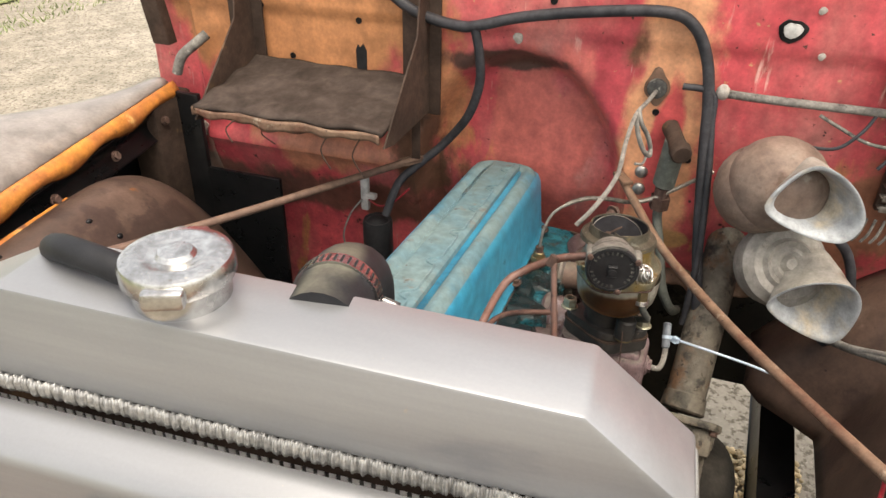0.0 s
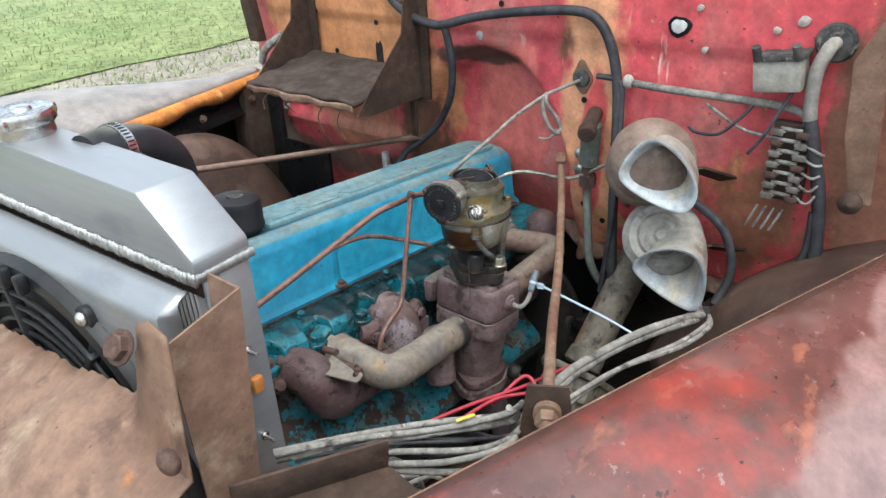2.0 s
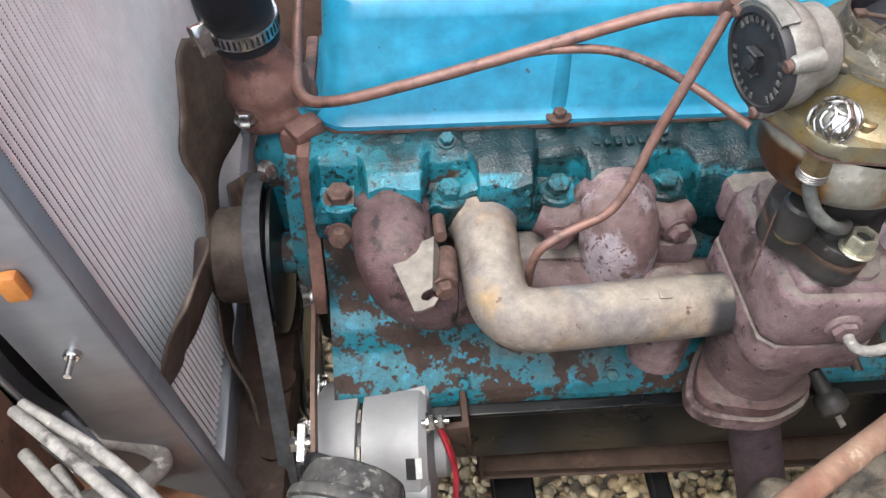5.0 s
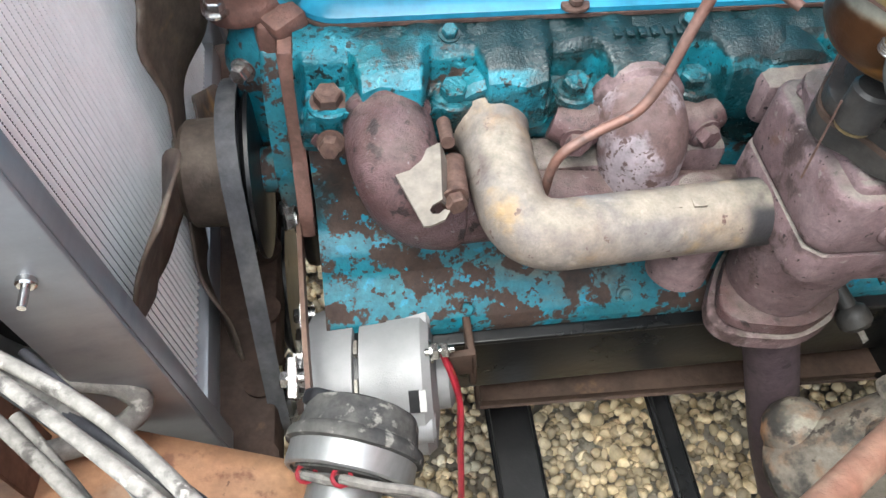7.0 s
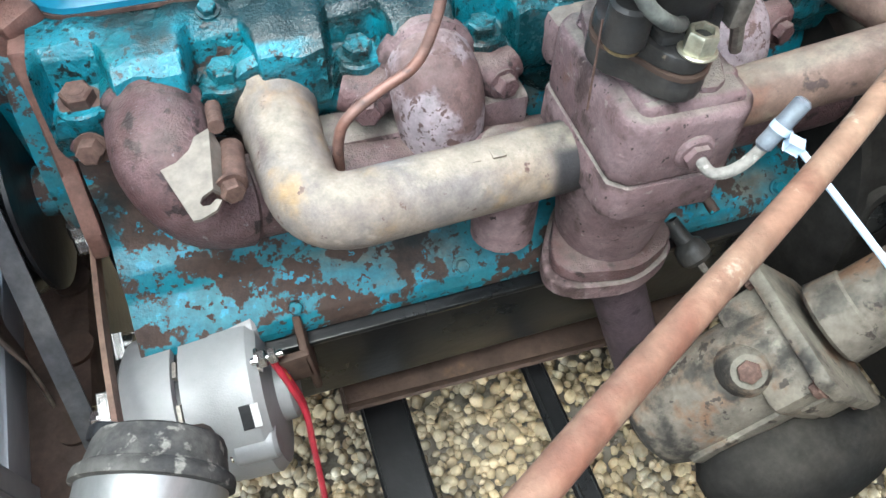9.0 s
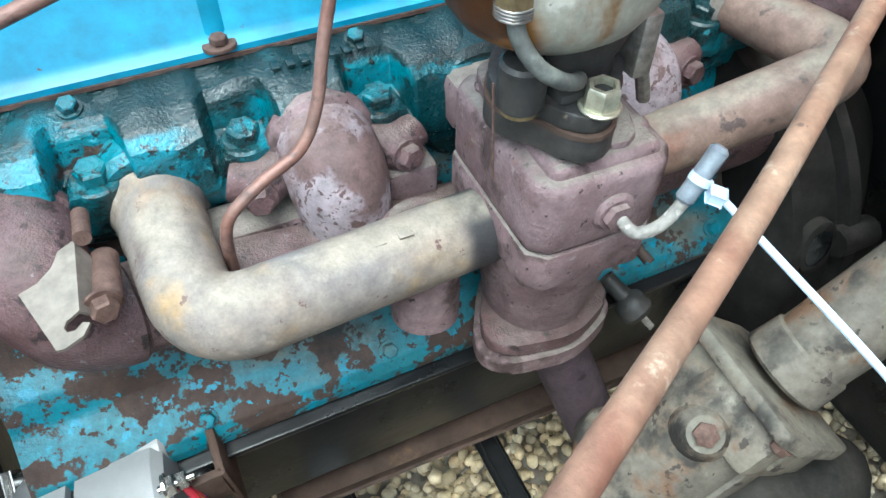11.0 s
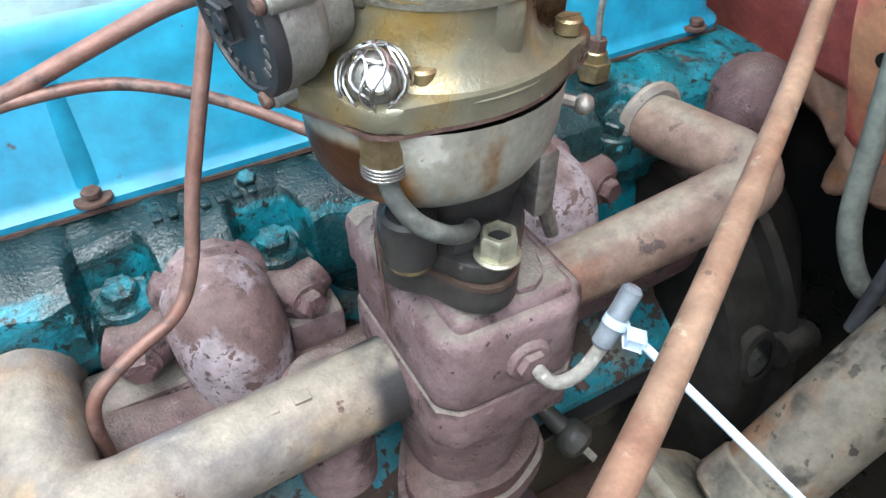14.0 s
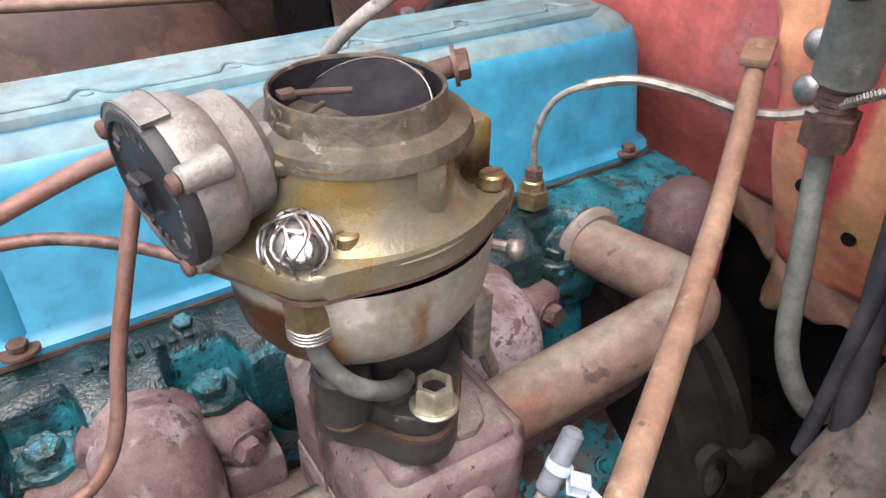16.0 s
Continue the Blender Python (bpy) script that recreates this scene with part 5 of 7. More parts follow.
prism(bm, [(0.572, 0.55), (0.602, 0.55), (0.646, 1.002), (0.572, 0.985)], 0.218, 0.2205, Matrix(((1, 0, 0, 0), (0, 0, 1, 0), (0, 1, 0, 0), (0, 0, 0, 1))))
prism(bm, [(0.600, 0.55), (0.6025, 0.55), (0.6465, 1.002), (0.644, 1.002)], 0.22, 0.262, Matrix(((1, 0, 0, 0), (0, 0, 1, 0), (0, 1, 0, 0), (0, 0, 0, 1))))
part("upright", bm, m_rust, support)
bm = B()
box(bm, (0.565, 0.80, 0.55), (0.70, 0.804, 1.0), 0.001)
box(bm, (0.565, 0.80, 0.55), (0.568, 0.87, 0.99), 0.001)
part("far_upright", bm, m_grime_shade, support)
bm = B()
prism(bm, [(0.0, 0.0), (0.14, -0.04), (0.15, -0.10), (0.02, -0.07)], 0, 0.003, pose(0.585, 0.205, 0.80, 8, 0, -12), 0.001)
prism(bm, [(0.0, 0.0), (0.14, -0.04), (0.14, -0.044), (0.0, -0.004)], 0, 0.04, pose(0.585, 0.205, 0.80, 8, 0, -12), 0.001)
part("angle", bm, m_rustdark_shade, support)
bm = B()
box(bm, (0.59, 0.2, 0.47), (0.72, 0.9, 0.505), 0.006)
for i in range(7):
    lathe(bm, [(0.016, 0), (0.016, 0.004), (0.009, 0.004)], pose(0.708, 0.28 + 0.07 * i, 0.505), 16)
part("lower_crossbar", bm, m_rustdark_shade, support, "rusty pressed lower crossbar")

# ---- fenders and aprons ----
def fender(name, label, s, mat_top):
    """s=-1: the driver's side; +1: the passenger side."""
    ob = thing(name, label, "fender", (1.0, 0.56 + s * 0.9, 0.4))

    def edge(x):
        if s < 0:
            return 0.05 - 0.36 * (x - 0.69), 0.845 + 0.02 * math.sin((x - 0.6) * 2.2)
        return 1.135 + 0.11 * (x - 0.69), 0.862 + 0.036 * (x - 0.79)

    def skin(u, v):
        x = lerp(0.42, 1.50 if s < 0 else 1.43, u)
        y, z = edge(x)
        a = v * 1.45
        # the passenger fender is broad and crowned in front and runs out to a point at the cowl
        k = 1 - smooth(0.85, 1.46, x) if s > 0 else 0.0
        w = lerp(0.16, 0.60, k) if s > 0 else 0.34
        return Vector((x, y + s * w * math.sin(a), z + 0.012 * math.sin(v * 3.0) - (0.33 if s > 0 else 0.40) * (1 - math.cos(a)) + (0.0 if v > 0.04 else -0.006 * (1 - v / 0.04)) + 0.075 * k * math.sin(min(1, v * 1.6) * math.pi)))

    bm = B()
    sheet(bm, skin, 60, 30)
    part("skin", bm, mat_top, ob, "", None, 60, 0.002)
    bm = B()
    sheet(bm, lambda u, v: (lambda x: Vector((x, edge(x)[0] - s * (0.002 + 0.012 * math.sin(v * 3.1)), edge(x)[1] - 0.006 - (0.058 if s < 0 else 0.032 + 0.006 * math.sin(x * 40)) * v)))(lerp(0.5, 1.44, u)), 60, 6)
    part("flange", bm, m_rustorange if s > 0 else m_rust, ob, "rusty inner flange with bolts", None, 60, 0.002)
    if s > 0:
        bm = B()
        sheet(bm, lambda u, v: (lambda x: Vector((x, edge(x)[0] - 0.004 + 0.02 * math.sin(v * 3.1), edge(x)[1] - 0.036 - 0.055 * v)))(lerp(0.5, 1.44, u)), 60, 5)
        part("under_flange_strip", bm, m_grime_shade, ob, "black-green strip below the flange", None, 60, 0.002)
    for k in range(5):
        x = 0.78 + 0.15 * k
        bm = B()
        hexbolt(bm, (x, edge(x)[0] - s * 0.012, edge(x)[1] - (0.033 if s < 0 else 0.058)), (0, -s, 0.3), 0.007, 0.006)
        part("flange_bolt", bm, m_boltrust, ob)
    return ob, edge


fend_r, edge_r = fender("fender", "weathered red-brown front fender with chipped paint", -1, m_fender)
fend_l, edge_l = fender("fender", "dusty pale front fender, sky sheen in its colour, with an orange rusted inner edge", 1, m_fenderpale)

apron = thing("inner_fender", "grimy brown inner fender with a wheel-arch hump", "inner fender", (1.05, 1.05, 0.4))


def apron_l(u, v):
    """A wheel arch: a long crown that rolls off to the rear, its flank falling to the frame."""
    x = lerp(0.56, 1.40, u)
    y, z = edge_l(x)
    hump = smooth(0.60, 0.80, x)
    w = max(0.0, (u - 0.64) / 0.36)
    roll = 1 - math.sqrt(max(0.0, 1 - w ** 2.6))
    top = z - 0.085 + 0.02 * math.sin(math.pi * min(1.0, u / 0.9)) - 0.34 * roll
    y2 = lerp(y - 0.012, 0.94 + 0.02 * math.sin(x * 3), v ** (0.9 + 0.8 * hump))
    z2 = lerp(top, 0.40, v ** (1.0 + 0.9 * hump))
    return Vector((x, y2 - (0.05 * hump - 0.03 * roll) * math.sin(math.pi * v), z2 + 0.045 * hump * (1 - roll) * math.sin(math.pi * v)))


bm = B()
sheet(bm, apron_l, 80, 30)
part("apron_sheet", bm, m_apron, apron, "", None, 60, 0.002)
for u, v in ((0.20, 0.42), (0.26, 0.36), (0.30, 0.62), (0.56, 0.50)):
    bm = B()
    ball(bm, apron_l(u, v), (0.009, 0.010, 0.009), 10, 6)
    part("apron_bolt", bm, m_boltrust, apron)
for u, v in ((0.60, 0.30), (0.625, 0.42), (0.44, 0.16)):
    bm = B()
    ball(bm, apron_l(u, v), (0.006, 0.004, 0.005), 10, 6)
    part("apron_hole", bm, m_grime_shade, apron)
bm = B()
p = apron_l(0.45, 0.34)
box(bm, (p.x - 0.010, p.y - 0.012, p.z - 0.022), (p.x + 0.010, p.y - 0.009, p.z + 0.004), 0.001)
box(bm, (p.x - 0.010, p.y - 0.012, p.z + 0.001), (p.x + 0.010, p.y + 0.012, p.z + 0.004), 0.001)
part("spring_clip", bm, m_bolt, apron, "small bent steel clip")
bm = B()
sweep(bm, [apron_l(0.06 + 0.02 * i, 0.015) + Vector((0, -0.002, 0.003)) for i in range(30)], [0.002 + 0.003 * math.sin(math.pi * i / 29) for i in range(30)], 8)
part("rusted_seam", bm, m_rustorange, apron, "bright orange rusted top seam")
# added black sheets hide the bright gravel and fill the shaded wheel-well gap
bm = B()
box(bm, (1.425, 1.00, 0.15), (1.435, 1.16, 0.72), 0.003)
box(bm, (1.425, 1.155, 0.15), (1.437, 1.212, 0.865), 0.003)
box(bm, (1.425, 1.210, 0.15), (1.435, 1.33, 0.80), 0.003)
box(bm, (0.70, 1.30, 0.15), (1.425, 1.312, 0.70), 0.003)
box(bm, (1.20, 1.285, 0.60), (1.424, 1.295, 0.80), 0.003)
part("gap_blocker", bm, m_grime_shade, apron, "added black sheets filling the dark gap behind the arch")
apron_r = thing("inner_fender", "brown inner fender panel sloping down to the frame", "inner fender", (1.1, 0.1, 0.4))


def apron_rf(u, v):
    x = lerp(0.60, 1.47, u)
    y, z = edge_r(x)
    yi = lerp(y + 0.005, lerp(0.10, 0.02, u) + 0.11 * smooth(1.27, 1.34, x), v ** 0.8)
    return Vector((x, yi, lerp(z - 0.04, lerp(0.62, 0.50, u) + 0.06 * smooth(1.27, 1.40, x), v) + 0.03 * math.sin(math.pi * v)))


bm = B()
sheet(bm, apron_rf, 40, 16)
part("apron_sheet", bm, m_apron, apron_r, "", None, 60, 0.002)

# ---- braces ----
def brace(a, b, mat, label, bracket, via=()):
    ob = thing("brace_rod", label, "rod", a)
    a, b = Vector(a), Vector(b)
    bm = B()
    sweep(bm, spline([a, *(Vector(p) for p in via), b], 12), 0.0064, 16)
    part("rod", bm, mat, ob)
    d = (a - b).normalized()
    bm = B()
    cyl(bm, a + d * 0.002, a + d * 0.010, 0.014, n=18)
    hexbolt(bm, a + d * 0.010, d, 0.012, 0.012, False)
    cyl(bm, a + d * 0.02, a + d * 0.05, 0.007, n=12)
    part("nut", bm, m_rod, ob)
    bm = B()
    box(bm, (-0.009, -0.003, -0.012), (0.009, 0.003, 0.03), 0.0015, axis_to(b, a))
    part("end_tab", bm, mat, ob)
    bm = B()
    prism(bm, bracket, -0.0015, 0.0015, axis_to(a, a + d), 0.0)
    part("bracket", bm, m_rustdark_shade, ob)
    return ob


brace((0.84, 0.035, 0.8276), (1.452, 0.386, 0.822), m_rod, "pale orange rusted brace rod to the firewall", [(-0.03, -0.05), (0.03, -0.05), (0.02, 0.03), (-0.02, 0.03)], [(0.994, 0.1234, 0.8035), (1.1475, 0.2068, 0.7817), (1.3013, 0.2946, 0.7790), (1.3782, 0.340, 0.795)])
brace((0.78, 1.142, 0.820), (1.452, 0.735, 0.795), m_roddark, "dark brown rusted brace rod to the firewall", [(-0.02, -0.03), (0.02, -0.03), (0.02, 0.05), (-0.02, 0.05)], [(1.08, 0.960, 0.800)])

# ---- battery tray ----
tray = thing("battery_tray", "dark rusted battery tray hung on the firewall", "tray", (1.36, 0.89, 0.9))
bm = B()


def tray_top(u, v):
    x, y = lerp(1.262, 1.455, u), lerp(0.716, 1.035, v)
    return Vector((x + 0.004 * math.sin(y * 60) * (1 - u), y, 0.915 + 0.025 * u + 0.0025 * math.sin(x * 90 + y * 30) * math.sin(y * 47)))


sheet(bm, tray_top, 24, 30)
part("shelf", bm, m_tar, tray, "cracked dark shelf", None, 60, 0.008)
bm = B()
sheet(bm, lambda u, v: Vector((1.258 + 0.005 * math.sin(u * 20), lerp(0.72, 1.04, u), lerp(0.914, 0.900 + 0.003 * math.sin(u * 9) + 0.002 * math.sin(u * 41), v))), 60, 3)
part("front_lip", bm, m_rod, tray, "splintered tan-brown front lip", None, 60, 0.004)
for y, dx, dz in ((0.80, -0.01, -0.05), (0.905, 0.012, -0.035), (0.96, -0.02, -0.028), (0.75, 0.0, -0.06)):
    bm = B()
    sweep(bm, spline([(1.258, y, 0.905), (1.256 + dx * 0.4, y + 0.012, 0.905 + dz * 0.5), (1.256 + dx, y - 0.006, 0.905 + dz)], 5), 0.0011, 6)
    part("splinter", bm, m_rustdark_shade, tray)
for y in (0.714, 1.036):
    bm = B()
    prism(bm, [(1.262, 0.893), (1.30, 0.885), (1.46, 0.885), (1.46, 1.10), (1.415, 1.10), (1.40, 1.02), (1.30, 0.93)], y - 0.0015, y + 0.0015, Matrix(((1, 0, 0, 0), (0, 0, 1, 0), (0, 1, 0, 0), (0, 0, 0, 1))), 0.0)
    box(bm, (1.452, y - 0.02, 0.88), (1.458, y + 0.045, 1.10), 0.001)
    part("side_gusset", bm, m_rustdark_shade, tray)
bm = B()
box(bm, (1.44, 0.725, 0.80), (1.444, 0.740, 0.89), 0.001)
part("strap", bm, m_rustdark_shade, tray)

# ---- horns ----
def horn(label, mouth, body, rim, r_body, low):
    ob = thing("horn", label, "horn", body, "pair of snail horns")
    mouth, body = Vector(mouth), Vector(body)
    face = Vector((-1.0, -0.03, -0.16 if low else -0.04)).normalized()
    side = Vector((0, 0, 1)).cross(face).normalized()
    up = face.cross(side)

    loop = spline([(x, y, 0) for x, y in rim], 8, True)

    def outline(k, s):
        return side * (loop[k].x * s) + up * (loop[k].y * s)

    def tube_rings(profile):
        rings = []
        for t, s in profile:
            o = mouth - face * (0.10 * (1 - t)) + (body - mouth + face * 0.10) * (0.55 * (1 - t) ** 2)
            rings.append([o + outline(k, s) for k in range(len(loop))])
        return rings

    def skin(rings, cap):
        bm = B()
        vv = [[bm.verts.new(p) for p in ring] for ring in rings]
        for a, b in zip(vv, vv[1:]):
            for i in range(len(a)):
                bm.faces.new((a[i], a[(i + 1) % len(a)], b[(i + 1) % len(a)], b[i]))
        if cap:
            bm.faces.new(vv[-1])
        return bm

    part("mouth", skin(tube_rings(((1.01, 1.05), (1.015, 1.0), (0.99, 0.94), (0.9, 0.85), (0.72, 0.72), (0.5, 0.58), (0.25, 0.44), (0.05, 0.32))), True), m_hornin, ob, "pale blue-grey flared mouth", None, 70)
    part("bell", skin(tube_rings(((1.01, 1.05), (0.99, 1.04), (0.9, 0.98), (0.72, 0.9), (0.45, 0.86), (0.1, 0.84), (-0.3, 0.7))), False), m_horn, ob, "", None, 70)
    bm = B()
    if low:
        mb = axis_to(body, body + Vector((-0.80, -0.25, 0.55)))
        lathe(bm, [(0.0, 0.037), (r_body * 0.12, 0.038), (r_body * 0.2, 0.03), (r_body * 0.3, 0.034), (r_body * 0.4, 0.030), (r_body * 0.52, 0.036), (r_body * 0.6, 0.030), (r_body * 0.78, 0.030), (r_body * 0.97, 0.018), (r_body, 0.0), (r_body * 0.95, -0.02), (r_body * 0.7, -0.034), (0.0, -0.036)], mb, 36, cap=False)
        for k in range(3):
            ball(bm, mb @ (Matrix.Rotation(radians(120 * k + 20), 4, "Z") @ Vector((r_body * 0.7, 0, 0.03))), 0.006, 10, 6)
        part("diaphragm_case", bm, m_horn, ob, "ribbed pale face")
    else:
        ball(bm, body, (r_body * 0.95, r_body, r_body), 28, 18)
        ball(bm, body + Vector((0.02, 0.02, -0.02)), (r_body, r_body * 0.9, r_body * 0.95), 24, 14)
        part("dome", bm, m_horndome, ob, "rust-brown dome")
    bm = B()
    e = Vector((1.47, body.y - 0.085, body.z - 0.05))
    sweep(bm, [body + Vector((0.0, -0.02, -0.02)), body + Vector((0.03, -0.06, -0.01)), e], 0.01, 4, flat=(0.028, 0.004, (0, 0.7, 0.7)))
    part("mount", bm, m_rustdark_shade, ob)
    return ob


horn("upper horn with a rust-brown dome and pale mouth", (1.287, 0.128, 0.893), (1.358, 0.172, 0.888), [(-0.058, -0.010), (-0.043, 0.032), (-0.012, 0.057), (0.030, 0.036), (0.054, -0.006), (0.038, -0.041), (-0.014, -0.036)], 0.066, False)
horn("lower horn with a ribbed pale grey face", (1.283, 0.096, 0.749), (1.352, 0.140, 0.768), [(-0.054, -0.011), (-0.042, 0.020), (-0.006, 0.044), (0.034, 0.045), (0.053, 0.008), (0.040, -0.053), (-0.012, -0.043)], 0.062, True)
tube_like = spline([(1.36, 0.15, 0.85), (1.37, 0.10, 0.83), (1.38, 0.055, 0.79), (1.375, 0.035, 0.73), (1.35, 0.045, 0.68)], 8)
bm = B()
sweep(bm, tube_like, 0.007, 12)
hw = thing("horn_wire", "thick black wire looping behind the horns", "wire", (1.36, 0.15, 0.85))
part("wire", bm, m_wire, hw)

# ---- carburetor ----
carb = thing("carburetor", "fuel-stained zinc one-barrel carburetor on a dark spacer", "carburetor", ENG @ Vector((0.34, -0.10, 0.022)))
CX, CY = 0.340, -0.100


def cpart(name, bm, mat, parent=None, label="", sharp=38):
    return part(name, bm, mat, parent or carb, label, ENG, sharp)


LOW = Matrix.Translation((0, 0, 0.0205))


def lpart(name, bm, mat, label=""):
    return part(name, bm, mat, carb, label, ENG @ LOW)


spacer_out = ovoid(56, 0.037, 0.034, ((262, 1.62, 26), (82, 1.6, 26), (195, 1.22, 30)))
bm = B()
prism(bm, spacer_out, 0.0215, 0.036, pose(CX, CY, 0), 0.0015)
lpart("spacer", bm, m_insul, "dark phenolic spacer")
bm = B()
prism(bm, [(x * 1.01, y * 1.01) for x, y in spacer_out], 0.0362, 0.0392, pose(CX, CY, 0))
lpart("gasket", bm, m_rustdark_shade)
bm = B()
prism(bm, [(x * 0.97, y * 0.97) for x, y in spacer_out], 0.0394, 0.050, pose(CX, CY, 0), 0.0025)
lathe(bm, [(0.030, 0.048), (0.029, 0.058), (0.034, 0.07), (0.034, 0.085)], pose(CX, CY, 0), 28)
box(bm, (0.318, -0.138, 0.047), (0.345, -0.11, 0.056), 0.004)
lpart("throttle_body", bm, m_insul, "black greasy throttle body")
bm = B()
cyl(bm, (0.302, -0.126, 0.048), (0.302, -0.126, 0.075), 0.0125, n=18, bevel=0.002)
lpart("pump_lever_boss", bm, m_insul)
bm = B()
cyl(bm, (0.302, -0.126, 0.046), (0.302, -0.126, 0.0525), 0.0105, n=18)
lpart("brass_washer", bm, m_brass)
for x, y in ((0.336, -0.146), (0.347, -0.05)):
    bm = B()
    cyl(bm, (x, y, 0.050), (x, y, 0.0523), 0.0112, n=24, bevel=0.0008)
    lathe(bm, [(0.0092, 0.052), (0.0092, 0.0625), (0.0082, 0.064), (0.0060, 0.064), (0.0056, 0.056), (0.0, 0.056)], pose(x, y, 0), 6, cap=False)
    lpart("flange_nut", bm, m_zinc, "zinc-plated flange nut")
    # core coloured black so that the nut's hole looks dark
    bm = B()
    cyl(bm, (x, y, 0.054), (x, y, 0.0605), 0.0052, n=14)
    lpart("stud", bm, m_grime_shade)
bm = B()
lathe(bm, [(0.0, 0.097), (0.024, 0.098), (0.037, 0.102), (0.046, 0.109), (0.0515, 0.118), (0.0535, 0.128), (0.0542, 0.138), (0.055, 0.148)], pose(CX - 0.014, CY - 0.006, 0), 40, 1.05, 0.92, cap=False)
bowl = cpart("float_bowl", bm, m_bowl, None, "pale zinc float bowl streaked with amber fuel stain", 60)
lid_out = ovoid(64, 0.060, 0.050, ((228, 1.12, 14), (334, 1.14, 13), (165, 1.18, 22), (40, 1.12, 16)))
bm = B()
prism(bm, lid_out, 0.1482, 0.150, pose(CX - 0.014, CY - 0.004, 0))
cpart("bowl_gasket", bm, m_boltrust)
bm = B()
prism(bm, [(x * 1.005, y * 1.005) for x, y in lid_out], 0.1502, 0.1605, pose(CX - 0.014, CY - 0.004, 0), 0.0025)
lathe(bm, [(0.053, 0.158), (0.047, 0.162), (0.042, 0.168), (0.040, 0.178), (0.040, 0.190)], pose(CX - 0.013, CY - 0.002, 0), 40)
box(bm, (0.350, -0.118, 0.157), (0.384, -0.060, 0.187), 0.004)
box(bm, (0.330, -0.143, 0.158), (0.344, -0.12, 0.187), 0.003)
lid = cpart("bowl_cover", bm, m_carb, None, "brown-stained zinc bowl cover")
bm = B()
lathe(bm, [(0.040, 0.184), (0.046, 0.187), (0.0455, 0.190), (0.0445, 0.1925), (0.0365, 0.195), (0.0352, 0.199), (0.0352, 0.2045), (0.0347, 0.2055), (0.0336, 0.2055), (0.0331, 0.2045), (0.0331, 0.19)], pose(CX - 0.009, CY + 0.002, 0), 48, cap=False)
prism(bm, [(-0.055, -0.012), (-0.03, -0.03), (0.0, -0.03), (0.0, 0.03), (-0.045, 0.03), (-0.058, 0.016)], 0.184, 0.1905, pose(CX - 0.010, CY + 0.004, 0), 0.002)
horn_ob = cpart("air_horn", bm, m_carbtop, None, "olive dusty air horn ring", 45)
bm = B()
lathe(bm, [(0.0329, 0.2042), (0.0325, 0.200), (0.032, 0.150), (0.0, 0.149)], pose(CX - 0.009, CY + 0.002, 0), 48, cap=False)
cpart("bore", bm, m_bore, horn_ob, "dark inside of the bore")
bm = B()
mc = pose(CX - 0.009, CY + 0.002, 0.1945, 0, 0, 12)
mp2 = axis_to((CX - 0.008, CY + 0.004, 0.190), (CX - 0.008 - 0.52, CY + 0.004 - 0.22, 0.190 + 0.82))
lathe(bm, [(0.0, -0.0007), (0.0308, -0.0007)], mp2, 48, 1.0, 0.92, cap=False)
lathe(bm, [(0.0308, 0.0007), (0.0, 0.0007)], mp2, 48, 1.0, 0.92, cap=False)
plate_ob = cpart("choke_plate", bm, m_bore, horn_ob, "dark choke butterfly")
bm = B()
lathe(bm, [(0.0315, -0.0008), (0.0320, -0.0007), (0.0320, 0.0007), (0.0315, 0.0008)], mp2, 48, 1.0, 0.92, cap=False)
part("plate_edge", bm, m_bolt, plate_ob, "worn bright plate edge", ENG)
bm = B()
cyl(bm, mc @ Vector((-0.034, -0.004, 0.005)), mc @ Vector((-0.012, 0.006, 0.004)), 0.0011, n=8)
cpart("choke_link", bm, m_carbtop, horn_ob)
bm = B()
box(bm, (-0.037, -0.006, -0.004), (-0.029, 0.002, 0.005), 0.001, mc)
cpart("shaft_end", bm, m_carbtop, horn_ob)
bm = B()
box(bm, (0.026, -0.004, -0.004), (0.037, 0.007, 0.008), 0.002, mc)
cpart("shaft_end", bm, m_carbtop, horn_ob)
for x, y, z in ((0.304, -0.136, 0.1605), (0.376, -0.128, 0.1605), (0.285, -0.068, 0.1605), (0.372, -0.066, 0.1605)):
    bm = B()
    cyl(bm, (x, y, z), (x, y, z + 0.007), 0.0058, n=14, bevel=0.001)
    box(bm, (x - 0.005, y - 0.0007, z + 0.0066), (x + 0.005, y + 0.0007, z + 0.0076))
    cpart("cover_screw", bm, m_brass)
bm = B()
cyl(bm, (0.372, -0.075, 0.192), (0.386, -0.083, 0.197), 0.005, n=12)
hexbolt(bm, (0.386, -0.083, 0.197), (0.85, -0.5, 0.2), 0.007, 0.006)
cpart("side_bolt", bm, m_boltrust)
bm = B()
ball(bm, (0.397, -0.121, 0.118), (0.0052, 0.0052, 0.0052), 10, 8)
sweep(bm, [(0.386, -0.110, 0.120), (0.397, -0.121, 0.118)], 0.003, 8)
sweep(bm, [(0.378, -0.118, 0.092), (0.384, -0.118, 0.06), (0.396, -0.112, 0.035)], 0.0042, 8)
box(bm, (0.372, -0.125, 0.062), (0.384, -0.108, 0.10), 0.002)
cpart("throttle_linkage", bm, m_bolt)
# choke housing
fc, fn = Vector((0.2510, -0.101, 0.184)), Vector((-0.965, -0.17, -0.12)).normalized()
mh = axis_to(fc, fc + fn)
bm = B()
lathe(bm, [(0.012, -0.038), (0.020, -0.036), (0.0238, -0.032), (0.0248, -0.021), (0.0282, -0.018), (0.0298, -0.014), (0.0303, -0.004), (0.030, -0.0022)], mh, 40)
